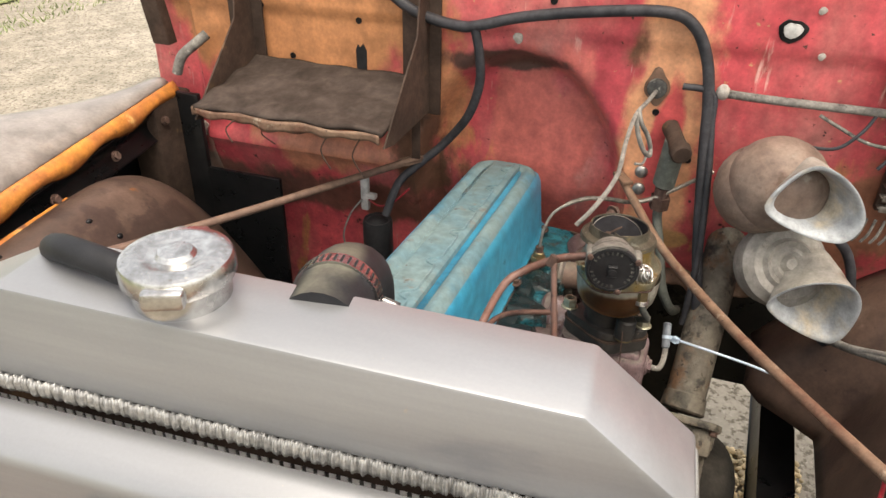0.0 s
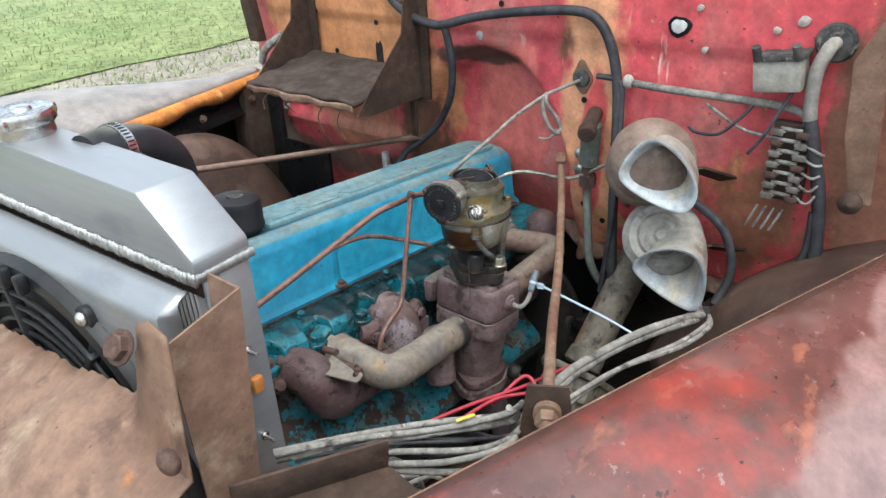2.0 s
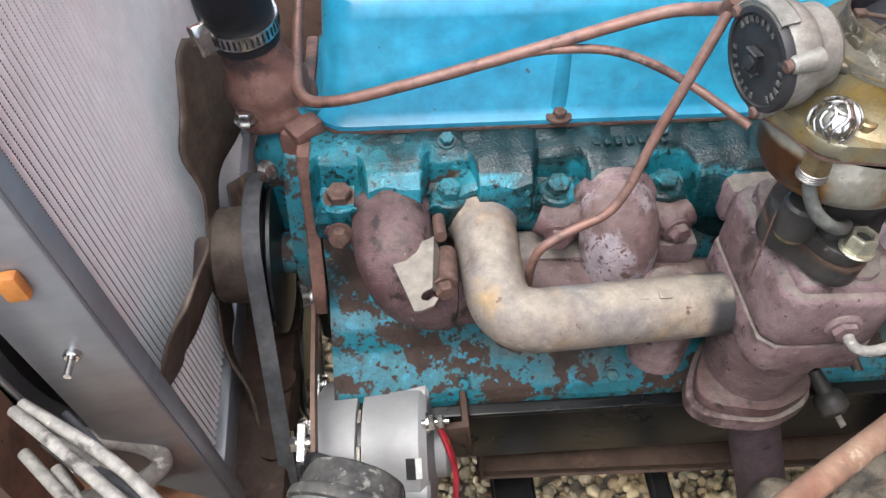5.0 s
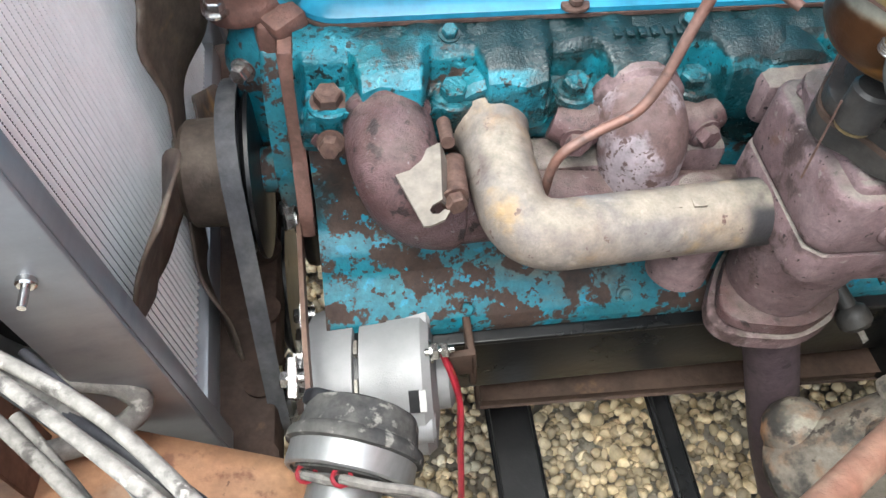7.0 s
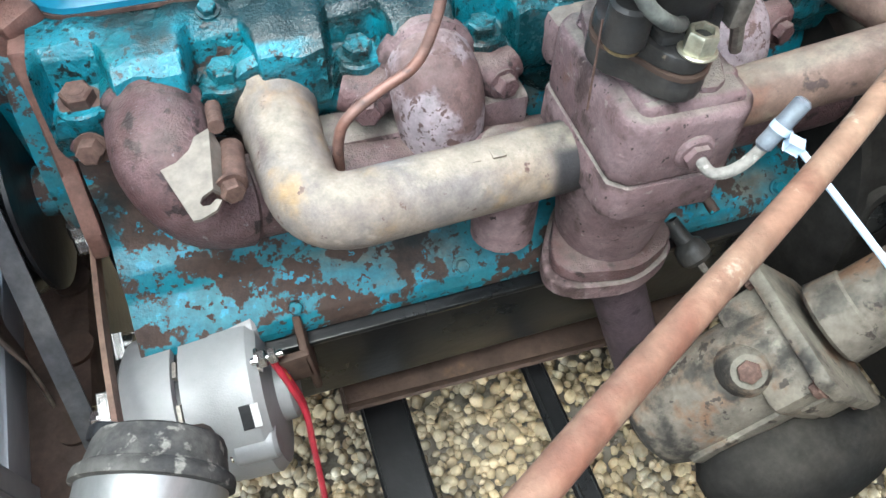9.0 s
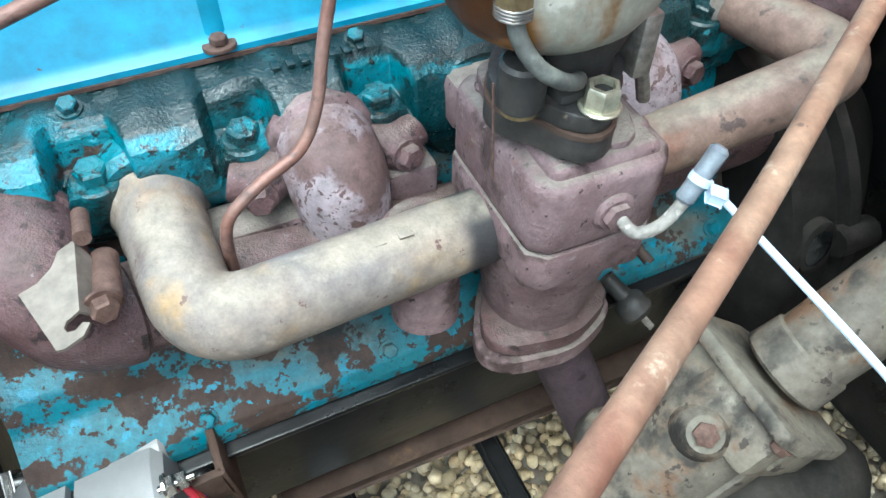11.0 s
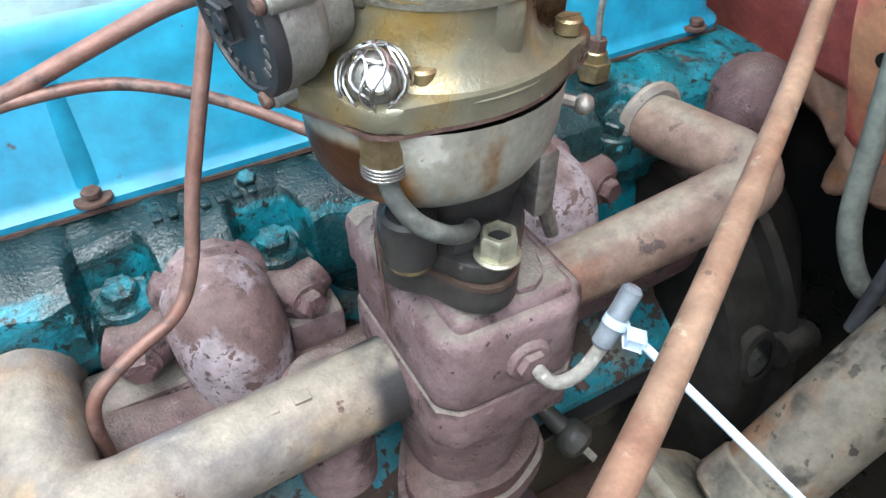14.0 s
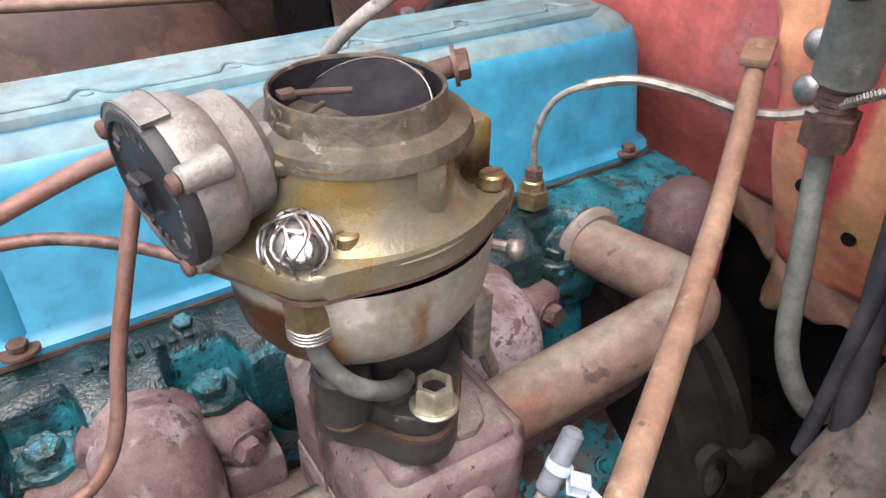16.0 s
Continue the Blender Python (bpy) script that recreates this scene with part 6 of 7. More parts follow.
cyl(bm, mh @ Vector((0, 0, -0.03)), Vector((0.318, -0.095, 0.180)), 0.010, 0.013, 16)
choke = cpart("choke_housing", bm, m_choke, None, "grey zinc automatic choke housing")
bm = B()
lathe(bm, [(0.0298, -0.002), (0.0300, 0.001), (0.0290, 0.003), (0.026, 0.0035), (0.0255, 0.002), (0.0, 0.002)], mh, 40, cap=False)
disc = cpart("choke_cover", bm, m_black, choke, "black ribbed choke cover")
top_v = mh.to_3x3().inverted() @ Vector((0.0, 0.35, 1.0))
top_a = math.degrees(math.atan2(top_v.y, top_v.x))
for k in range(14):
    bm = B()
    box(bm, (0.0295, -0.0011, -0.008), (0.0322, 0.0011, 0.002), 0.0005, mh @ pose(0, 0, 0, 0, 0, top_a - 40 + k * 5.5))
    cpart("notch", bm, m_choke, disc)
for k in range(26):
    if k % 9 in (3, 4):
        continue
    bm = B()
    box(bm, (0.0205, -0.0011, 0.002), (0.0243, 0.0011, 0.0027), 0, mh @ pose(0, 0, 0, 0, 0, k * 360 / 26))
    cpart("raised_bar", bm, m_dustrub, disc)
bm = B()
box(bm, (-0.0035, -0.0065, 0.002), (0.0035, 0.0065, 0.006), 0.0015, mh)
cyl(bm, mh @ Vector((0, 0, 0.005)), mh @ Vector((0, 0, 0.008)), 0.004, n=14)
cpart("center_boss", bm, m_black, disc)
hu = Vector((-0.173, 0.985, 0.0))
hv = Vector((0.12, 0.021, -0.993))
for a in (110, 208, 330):
    c = mh.to_3x3().inverted() @ ((hu * math.cos(radians(a)) + hv * math.sin(radians(a))) * 0.031)
    bm = B()
    cyl(bm, mh @ (c * 0.94 + Vector((0, 0, -0.016))), mh @ (c * 0.97 + Vector((0, 0, 0.0015))), 0.0062, 0.0048, 14, 0.001)
    sc_ob = cpart("screw_lug", bm, m_choke, choke)
    bm = B()
    cyl(bm, mh @ (c * 0.97 + Vector((0, 0, 0.001))), mh @ (c * 0.97 + Vector((0, 0, 0.005))), 0.0036, n=12, bevel=0.001)
    part("retainer_screw", bm, m_boltrust, choke, "", ENG)
# fuel inlet bound with wire
fi = Vector((0.2860, -0.134, 0.1660))
bm = B()
cyl(bm, (0.286, -0.138, 0.130), (0.286, -0.136, 0.158), 0.0090, n=6)
inlet = cpart("inlet_fitting", bm, m_brass, None, "brass inlet fitting")
bm = B()
ball(bm, fi, 0.0098, 20, 12)
bulb = cpart("inlet_bulb", bm, m_choke)
bm = B()
fd = Vector((-0.25, -0.85, 0.45)).normalized()
cyl(bm, fi + fd * 0.0075, fi + fd * 0.0112, 0.0056, 0.005, 16, 0.0008)
cpart("bulb_screw", bm, m_chrome, bulb)
for k in range(9):
    bm = B()
    mk = Matrix.Translation(fi) @ Euler((rng.uniform(0, 3.1), rng.uniform(0, 3.1), rng.uniform(0, 3.1))).to_matrix().to_4x4()
    r = rng.uniform(0.0112, 0.0140)
    sweep(bm, [mk @ Vector((r * math.cos(i * 0.2618), r * math.sin(i * 0.2618), 0.002 * math.sin(i))) for i in range(24)], 0.0006, 5, True)
    cpart("wire_turn", bm, m_silver, inlet, "bright binding wire")
for k in range(4):
    bm = B()
    sweep(bm, [Vector((0.286, -0.138, 0.130 + 0.0015 * k)) + Vector((0.0085 * math.cos(i * 0.35), 0.0085 * math.sin(i * 0.35), 0)) for i in range(18)], 0.0007, 5, True)
    cpart("wire_turn", bm, m_silver, inlet, "bright binding wire")
bm = B()
sweep(bm, spline([fi + Vector((0.012, 0, 0)), fi + Vector((0.017, -0.003, -0.008)), fi + Vector((0.016, -0.004, -0.022)), (0.290, -0.144, 0.133)], 5), 0.0007, 5)
cpart("wire_tail", bm, m_silver, inlet, "bright twisted binding wire")
bm = B()
sweep(bm, spline([(0.286, -0.138, 0.135), (0.287, -0.142, 0.121), (0.294, -0.148, 0.108), (0.307, -0.149, 0.097), (0.320, -0.144, 0.089), (0.328, -0.136, 0.083)], 7), 0.0042, 12)
cpart("fuel_pipe", bm, m_hosegrey, None, "short greasy grey fuel pipe")
bm = B()
sweep(bm, [(0.287, -0.124, 0.085), (0.289, -0.128, 0.025)], 0.0007, 6)
cpart("pump_wire", bm, m_boltrust)

bm = B()
sweep(bm, [Vector((CX - 0.034, CY + 0.013, 0.2020)), Vector((CX - 0.024, CY + 0.007, 0.2030)), Vector((CX - 0.012, CY, 0.2035))], 0.0013, 8)
box(bm, (CX - 0.037, CY + 0.010, 0.2005), (CX - 0.030, CY + 0.016, 0.2035), 0.0006)
cpart("choke_rod", bm, m_rustdark_shade, horn_ob, "thin choke rod across the bore")

# ---- tubes round the engine ----
def tube_thing(name, label, category, parts_list, frame_m=None):
    """parts_list: (part name, points, radius, material)."""
    fm = frame_m if frame_m is not None else Matrix()
    ob = thing(name, label, category, fm @ Vector(parts_list[0][1][0]))
    for pn, pts, r, mt in parts_list:
        bm = B()
        sweep(bm, spline(pts, 8), r, 10)
        part(pn, bm, mt, ob, "", fm)
    return ob


tube_thing("vacuum_pipe", "rusty copper-brown pipe along the valve cover", "pipe", [("pipe", [(-0.020, 0.175, 0.105), (-0.026, 0.150, 0.098), (-0.030, 0.105, 0.070), (-0.026, 0.055, 0.058), (0.0, 0.040, 0.060), (0.06, 0.034, 0.078), (0.15, 0.030, 0.107), (0.235, 0.020, 0.140), (0.262, 0.0, 0.155), (0.266, -0.040, 0.178), (0.262, -0.075, 0.190)], 0.0048, m_tube), ("branch", [(0.135, 0.031, 0.102), (0.17, 0.026, 0.110), (0.215, 0.018, 0.111), (0.26, 0.0, 0.098), (0.30, -0.04, 0.085)], 0.0034, m_tube)], ENG)
tube_thing("choke_heat_tube", "brown choke heat tube down to the manifold", "pipe", [("tube", [(0.2605, -0.034, 0.180), (0.256, -0.036, 0.164), (0.229, -0.050, 0.090), (0.217, -0.056, 0.047), (0.203, -0.061, 0.024), (0.178, -0.065, 0.012), (0.157, -0.069, -0.001), (0.150, -0.070, -0.018), (0.149, -0.069, -0.045), (0.149, -0.066, -0.070)], 0.0037, m_tube), ("ferrule", [(0.261, -0.0345, 0.182), (0.26, -0.0325, 0.176), (0.259, -0.0305, 0.170)], 0.0056, m_boltrust), ("lower_nut", [(0.1490, -0.068, -0.055), (0.149, -0.067, -0.062), (0.149, -0.066, -0.070)], 0.0062, m_boltrust)], ENG)
# temperature sender and its capillary
sender = thing("temperature_sender", "brass sender with a grey capillary line", "sender", ENG @ Vector((0.541, 0.030, 0.024)))
bm = B()
se = Vector((0.541, 0.030, 0.0245))
cyl(bm, se, se + Vector((0, 0, 0.014)), 0.0125, n=6)
cyl(bm, se + Vector((0, 0, 0.012)), se + Vector((0, 0, 0.022)), 0.0085, n=16, bevel=0.001)
part("fitting", bm, m_brass, sender, "", ENG)
bm = B()
cyl(bm, se + Vector((0, 0, 0.022)), se + Vector((0, 0, 0.031)), 0.007, n=6)
part("gland", bm, m_boltrust, sender, "", ENG)
s0 = ENG @ (se + Vector((0, 0, 0.03)))
cap_line = spline([s0, s0 + Vector((-0.001, -0.004, 0.034)), s0 + Vector((0.009, -0.018, 0.064)), s0 + Vector((0.033, -0.052, 0.079)), (1.402, 0.400, 0.802), (1.418, 0.365, 0.795), (1.425, 0.335, 0.802), (1.430, 0.300, 0.824), (1.445, 0.25, 0.855)], 14)
bm = B()
sweep(bm, cap_line, 0.0024, 10)
part("capillary", bm, m_wiregrey, sender, "grey capillary line")
bm = B()
coil_pts = []
sub = cap_line[34:]
for i, (a, b) in enumerate(zip(sub, sub[1:])):
    for k in range(14):
        t = k / 14
        p = a.lerp(b, t)
        d = (b - a).normalized()
        u = d.orthogonal().normalized()
        w = d.cross(u)
        an = 2 * math.pi * 2.0 * (i + t)
        coil_pts.append(p + (u * math.cos(an) + w * math.sin(an)) * 0.0032)
sweep(bm, coil_pts, 0.0008, 4)
part("spring_sleeve", bm, m_bolt, sender, "fine spring sleeve")
# throttle cable
tube_thing("throttle_cable", "grey-brown throttle cable from the firewall grommet", "cable", [("sheath", [(1.452, 0.354, 0.966), (1.41, 0.362, 0.963), (1.364, 0.373, 0.957), (1.29, 0.376, 0.945), (1.22, 0.376, 0.928), (1.176, 0.392, 0.905), (1.160, 0.412, 0.880)], 0.0031, m_wiregrey), ("loose_loop", [(1.372, 0.370, 0.962), (1.362, 0.364, 0.948), (1.372, 0.352, 0.925), (1.378, 0.346, 0.905), (1.368, 0.346, 0.898), (1.358, 0.355, 0.91), (1.356, 0.366, 0.935), (1.362, 0.372, 0.958)], 0.0034, m_wiregrey), ("loose_end", [(1.372, 0.349, 0.902), (1.35, 0.352, 0.893), (1.335, 0.362, 0.897)], 0.002, m_wiregrey)])
# nylon tie on the vacuum nipple
zt = thing("cable_tie", "pale blue nylon cable tie on a cloudy vinyl cap", "cable tie", ENG @ Vector((0.37, -0.184, 0.038)))
za = Vector((0.3800, -0.181, 0.026))
bm = B()
cyl(bm, za + Vector((-0.004, 0.0, -0.006)), za + Vector((0.014, 0.003, 0.024)), 0.0054, n=16, bevel=0.002)
part("rubber_cap", bm, m_cap, zt, "cloudy grey vinyl cap", ENG)
bm = B()
zd = Vector((0.018, 0.003, 0.030)).normalized()
cyl(bm, za + zd * 0.006, za + zd * 0.0105, 0.0065, n=18)
box(bm, (-0.0036, -0.0032, -0.003), (0.0036, 0.0032, 0.005), 0.001, axis_to(za + Vector((0.006, -0.010, 0.004)), za + Vector((0.03, -0.03, -0.004))))
part("head", bm, m_zip, zt, "", ENG)
bm = B()
z0 = ENG @ (za + Vector((0.008, -0.010, 0.004)))
sweep(bm, spline([z0, z0.lerp(Vector((1.221, 0.114, 0.667)), 0.35) + Vector((0, 0, 0.002)), z0.lerp(Vector((1.221, 0.114, 0.667)), 0.7) + Vector((0, 0, 0.003)), Vector((1.221, 0.114, 0.667))], 8), 0.002, 4, flat=(0.0042, 0.0014, (0, 0, 1)))
part("tail", bm, m_zip, zt)

# ---- alternator ----
alt = thing("alternator", "clean cast aluminium alternator", "alternator", ALT - Vector((0, 0, 0.07)))
ma = Matrix.Translation(ALT) @ pose(0, 0, 0, 0, 90, -4)
bm = B()
lathe(bm, [(0.02, -0.058), (0.055, -0.056), (0.064, -0.05), (0.0665, -0.042), (0.0665, -0.012), (0.063, -0.011)], ma, 40)
part("front_case", bm, m_altcase, alt)
bm = B()
lathe(bm, [(0.060, -0.011), (0.060, -0.007)], ma, 40)
part("stator_gap", bm, m_grime_shade, alt, "dark stator gap")
bm = B()
lathe(bm, [(0.063, -0.007), (0.0665, -0.006), (0.0665, 0.016), (0.0675, 0.018), (0.0675, 0.045), (0.062, 0.052), (0.03, 0.056), (0.0, 0.056)], ma, 40, cap=False)
part("rear_case", bm, m_altcase, alt)
for a in (148, 250, 20):
    c = Matrix.Rotation(radians(a), 4, "Z") @ Vector((0.058, 0, 0))
    bm = B()
    cyl(bm, ma @ (c + Vector((0, 0, 0.019))), ma @ (c + Vector((0, 0, 0.0535))), 0.0135, n=20, bevel=0.003)
    lug = part("bolt_boss", bm, m_altcase, alt)
    bm = B()
    hexbolt(bm, ma @ (c * 1.06 + Vector((0, 0, 0.019))), ma.to_3x3() @ Vector((0, 0, -1)), 0.005, 0.006)
    part("through_bolt", bm, m_chrome, lug)
bm = B()
lathe(bm, [(0.030, 0.05), (0.029, 0.066), (0.024, 0.07), (0.0, 0.07)], ma, 28, cap=False)
part("bearing_hub", bm, m_altcase, alt)
for k in range(12):
    bm = B()
    box(bm, (0.059, -0.0065, -0.0105), (0.0655, 0.0065, -0.0075), 0, ma @ pose(0, 0, 0, 0, 0, 30 * k))
    part("stator_tab", bm, m_bolt, alt)
bm = B()
c = ma @ (Matrix.Rotation(radians(222), 4, "Z") @ Vector((0.0672, 0, 0.04)))
box(bm, (0.0660, -0.009, 0.034), (0.0682, 0.009, 0.042), 0.0005, ma @ pose(0, 0, 0, 0, 0, 222))
plug = part("plug_socket", bm, m_black, alt)
bm = B()
box(bm, (0.0668, -0.0085, 0.0425), (0.0686, 0.0085, 0.047), 0.0005, ma @ pose(0, 0, 0, 0, 0, 222))
part("plug_label", bm, m_white, plug, "white socket edge")
bm = B()
st = Vector((0.862, 0.338, 0.540))
cyl(bm, st + Vector((-0.012, 0, 0)), st + Vector((0.012, 0, 0)), 0.003, n=10)
hexbolt(bm, st + Vector((-0.008, 0, 0)), (1, 0, 0), 0.0075, 0.006)
hexbolt(bm, st + Vector((0.0, 0, 0)), (1, 0, 0), 0.0065, 0.006, False)
part("output_stud", bm, m_chrome, alt)
for a in (120, 200):
    bm = B()
    c = Matrix.Rotation(radians(a), 4, "Z") @ Vector((0.063, 0, -0.05))
    cyl(bm, ma @ (c + Vector((0, 0, -0.014))), ma @ c, 0.008, n=14)
    box(bm, (0.05, -0.016, -0.062), (0.072, 0.016, -0.056), 0.001, ma @ pose(0, 0, 0, 0, 0, a))
    hexbolt(bm, ma @ (c + Vector((0, 0, -0.012))), ma.to_3x3() @ Vector((0, 0, -1)), 0.0075, 0.007)
    part("front_lug", bm, m_chrome, alt)
bm = B()
mp = Matrix.Translation((f_c.x - 0.004, ALT.y, ALT.z)) @ pose(0, 0, 0, 0, -90, 0)
lathe(bm, [(0.008, -0.012), (0.034, -0.011), (0.036, -0.008), (0.027, 0.0), (0.036, 0.008), (0.034, 0.011), (0.014, 0.012), (0.012, 0.02), (0.0, 0.02)], mp, 32)
part("pulley", bm, m_chrome, alt)
for k in range(10):
    bm = B()
    prism(bm, [(0.022, -0.0015), (0.054, -0.010), (0.058, 0.006), (0.056, 0.008), (0.052, -0.006), (0.022, 0.0005)], -0.034, -0.020, mp @ pose(0, 0, 0, 0, 0, 36 * k), 0.0)
    part("cooling_vane", bm, m_chrome, alt)
bm = B()
lathe(bm, [(0.02, -0.032), (0.055, -0.031), (0.055, -0.029), (0.02, -0.03)], mp, 32)
part("fan_disc", bm, m_chrome, alt)
for i, (mt, dy) in enumerate(((m_wirered, 0.0), (m_wirered, 0.006), (m_wireyellow, 0.003), (m_wireblue, -0.003))):
    q = st + Vector((0.002, 0, -0.006))
    pts = [q, q + Vector((0.006, -0.006 - dy, -0.022))]
    if i < 2:
        pts += [q + Vector((0.010, -0.018 - dy, -0.055)), q + Vector((0.006, -0.038 - dy, -0.09)), q + Vector((0.0, -0.075 - dy, -0.14)), q + Vector((-0.01, -0.11, -0.20))]
    bm = B()
    sweep(bm, spline(pts, 6), 0.0027 if i < 2 else 0.0026, 8)
    part("lead", bm, mt, alt, "coloured charging lead")
# slotted adjusting bar
bar = thing("adjusting_bar", "grey steel alternator adjusting bar", "bracket", (0.764, 0.30, 0.56))
bm = B()
sweep(bm, spline([(0.757, 0.462, 0.580), (0.758, 0.41, 0.578), (0.759, 0.35, 0.572), (0.760, 0.29, 0.560)], 8), 0.004, 4, flat=(0.012, 0.004, (1, 0, 0)))
part("bar", bm, m_roddark, bar)
bm = B()
hexbolt(bm, (0.754, 0.460, 0.581), (-1, -0.2, 0.2), 0.0085, 0.009)
part("bar_bolt", bm, m_chrome, bar)
# round relay with rubber boot
relay = thing("round_relay", "round steel relay under a dusty black rubber boot", "relay", (0.80, 0.235, 0.55))
mr = axis_to((0.7995, 0.2305, 0.624), (0.7995 + 0.311, 0.2305 + 0.945, 0.624 + 0.105))
bm = B()
lathe(bm, [(0.0, 0.029), (0.030, 0.029), (0.0345, 0.027), (0.037, 0.022), (0.0395, 0.009), (0.0435, 0.006), (0.0445, 0.003), (0.0445, -0.001), (0.041, -0.002)], mr, 48, cap=False)
part("boot", bm, m_dustrub, relay)
bm = B()
prism(bm, [(-0.018, -0.012), (0.022, -0.016), (0.036, 0.0), (0.03, 0.012), (-0.012, 0.014)], 0.022, 0.0325, mr @ pose(0.006, 0.0, 0, 0, 0, 20), 0.003)
part("boot_flap", bm, m_rubber, relay)
bm = B()
lathe(bm, [(0.041, 0.0), (0.041, -0.013), (0.0405, -0.016), (0.039, -0.0172), (0.037, -0.017), (0.0365, -0.015), (0.0, -0.015)], mr, 48, cap=False)
can_ob = part("can", bm, m_can, relay, "bright steel can")
bm = B()
lathe(bm, [(0.0, -0.0153), (0.034, -0.0153), (0.034, -0.018), (0.022, -0.019), (0.0, -0.019)], mr, 40, cap=False)
part("base_disc", bm, m_dustrub, relay, "dusty dark base disc")
bm = B()
lathe(bm, [(0.0225, -0.018), (0.0235, -0.027), (0.0235, -0.041), (0.021, -0.044), (0.0, -0.044)], mr, 32, cap=False)
part("lower_can", bm, m_can, relay, "bright lower can")
UP = mr.to_3x3().inverted() @ Vector((-0.6, -0.5, 0.6))
base_a = math.degrees(math.atan2(UP.y, UP.x))
for a in (base_a + 38, base_a - 14):
    bm = B()
    c = Matrix.Rotation(radians(a), 4, "Z") @ Vector((0.029, 0, -0.021))
    sweep(bm, [mr @ (c + Vector((0.0055 * math.cos(i * 0.5), 0.0, 0.0055 * math.sin(i * 0.5)))) for i in range(13)], 0.0016, 6, True)
    ob = part("terminal", bm, m_wirered, relay, "red ring terminal")
    bm = B()
    cyl(bm, mr @ (c * 0.97), mr @ (c * 1.1), 0.0032, n=10)
    part("terminal_screw", bm, m_chrome, ob)
    p = mr @ (c * 1.08)
    bm = B()
    sweep(bm, spline([p, p + Vector((0.02, -0.008, 0.002)), p + Vector((0.05, -0.012, -0.015)), p + Vector((0.07, -0.02, -0.05)), p + Vector((0.07, -0.02, -0.10))], 6), 0.003, 8)
    part("wire", bm, m_wiregrey, relay)
bm = B()
cyl(bm, mr @ Vector((0, 0, 0.02)), Vector((0.80, 0.30, 0.52)), 0.012, n=12)
part("foot", bm, m_rustdark_shade, relay)

# ---- steering box and column ----
steer = thing("steering_box", "grimy grey-brown cast steering box", "steering box", (1.15, 0.20, 0.42))
sa, sb, sc = Vector((1.154, 0.234, 0.409)), Vector((1.272, 0.228, 0.525)), Vector((1.47, 0.205, 0.720))
ms = axis_to(sa, sb)
bm = B()
lathe(bm, [(0.0, -0.01), (0.024, -0.008), (0.036, 0.0), (0.041, 0.015), (0.043, 0.06), (0.043, 0.12), (0.041, 0.15)], ms, 28, 1.0, 1.05, cap=False)
box(bm, (-0.05, -0.036, 0.105), (0.046, 0.038, 0.155), 0.009, ms)
box(bm, (-0.054, -0.030, 0.118), (-0.036, 0.02, 0.15), 0.006, ms)
ball(bm, ms @ Vector((0.03, 0.02, 0.03)), 0.03, 14, 8)
part("gear_case", bm, m_steer, steer)
bm = B()
prism(bm, [(-0.056, -0.05), (0.05, -0.05), (0.058, -0.03), (0.058, 0.035), (0.045, 0.05), (-0.05, 0.05), (-0.06, 0.03), (-0.06, -0.03)], 0.146, 0.158, ms, 0.003)
part("end_flange", bm, m_steer, steer)
for bx, by in ((-0.048, -0.038), (0.046, -0.036), (-0.048, 0.036), (0.046, 0.036)):
    bm = B()
    hexbolt(bm, ms @ Vector((bx, by, 0.1465)), ms.to_3x3() @ Vector((0, 0, -1)), 0.0065, 0.006)
    part("flange_bolt", bm, m_boltrust, steer)
bm = B()
box(bm, (-0.046, -0.012, 0.02), (-0.038, 0.012, 0.11), 0.004, ms)
part("cast_rib", bm, m_steer, steer)
bm = B()
mb2 = Matrix.Translation((1.204, 0.222, 0.506)) @ axis_to((0, 0, 0), (-0.35, -0.40, 0.85))
cyl(bm, mb2 @ Vector((0, 0, -0.015)), mb2 @ Vector((0, 0, 0.020)), 0.026, 0.017, 22, 0.004)
boss_ob = part("adjuster_boss", bm, m_steer, steer)
bm = B()
hexbolt(bm, mb2 @ Vector((0, 0, 0.018)), mb2.to_3x3() @ Vector((0, 0, 1)), 0.009, 0.006, False)
part("adjuster_nut", bm, m_boltrust, boss_ob)
bm = B()
ball(bm, (1.255, 0.175, 0.41), (0.09, 0.05, 0.06), 22, 14)
cyl(bm, (1.21, 0.20, 0.43), (1.23, 0.15, 0.30), 0.035, 0.03, 18, 0.006)
part("sector_case", bm, m_bell, steer, "black greasy lower casting")
column = thing("steering_column", "grey-tan steering column tube", "steering column", sb)
bm = B()
d = (sc - sb).normalized()
cyl(bm, sb, sb + d * 0.03, 0.034, 0.032, 24, 0.003)
cyl(bm, sb + d * 0.02, sc + d * 0.06, 0.030, n=24)
part("tube", bm, m_steer, column)

# ---- frame ----
chassis = thing("chassis_frame", "rusty brown and black chassis frame", "frame", (1.0, 0.2, 0.35))


def rail(name, a, b, w, h, mat, label=""):
    bm = B()
    a, b = Vector(a), Vector(b)
    m = axis_to(a, b)
    L = (b - a).length
    box(bm, (-w / 2, -h / 2, 0), (w / 2, h / 2, L), 0.004, m)
    return part(name, bm, mat, chassis, label)


rail("cross_tube", (0.935, -0.1, 0.23), (0.935, 0.75, 0.25), 0.045, 0.035, m_grime_shade, "dark cross tube")
rail("brake_pipe", (1.112, -0.1, 0.245), (1.112, 0.75, 0.255), 0.016, 0.016, m_grime_shade)
rail("side_rail", (0.55, 0.10, 0.33), (1.75, 0.03, 0.33), 0.05, 0.11, m_grime_shade, "black greasy side rail")
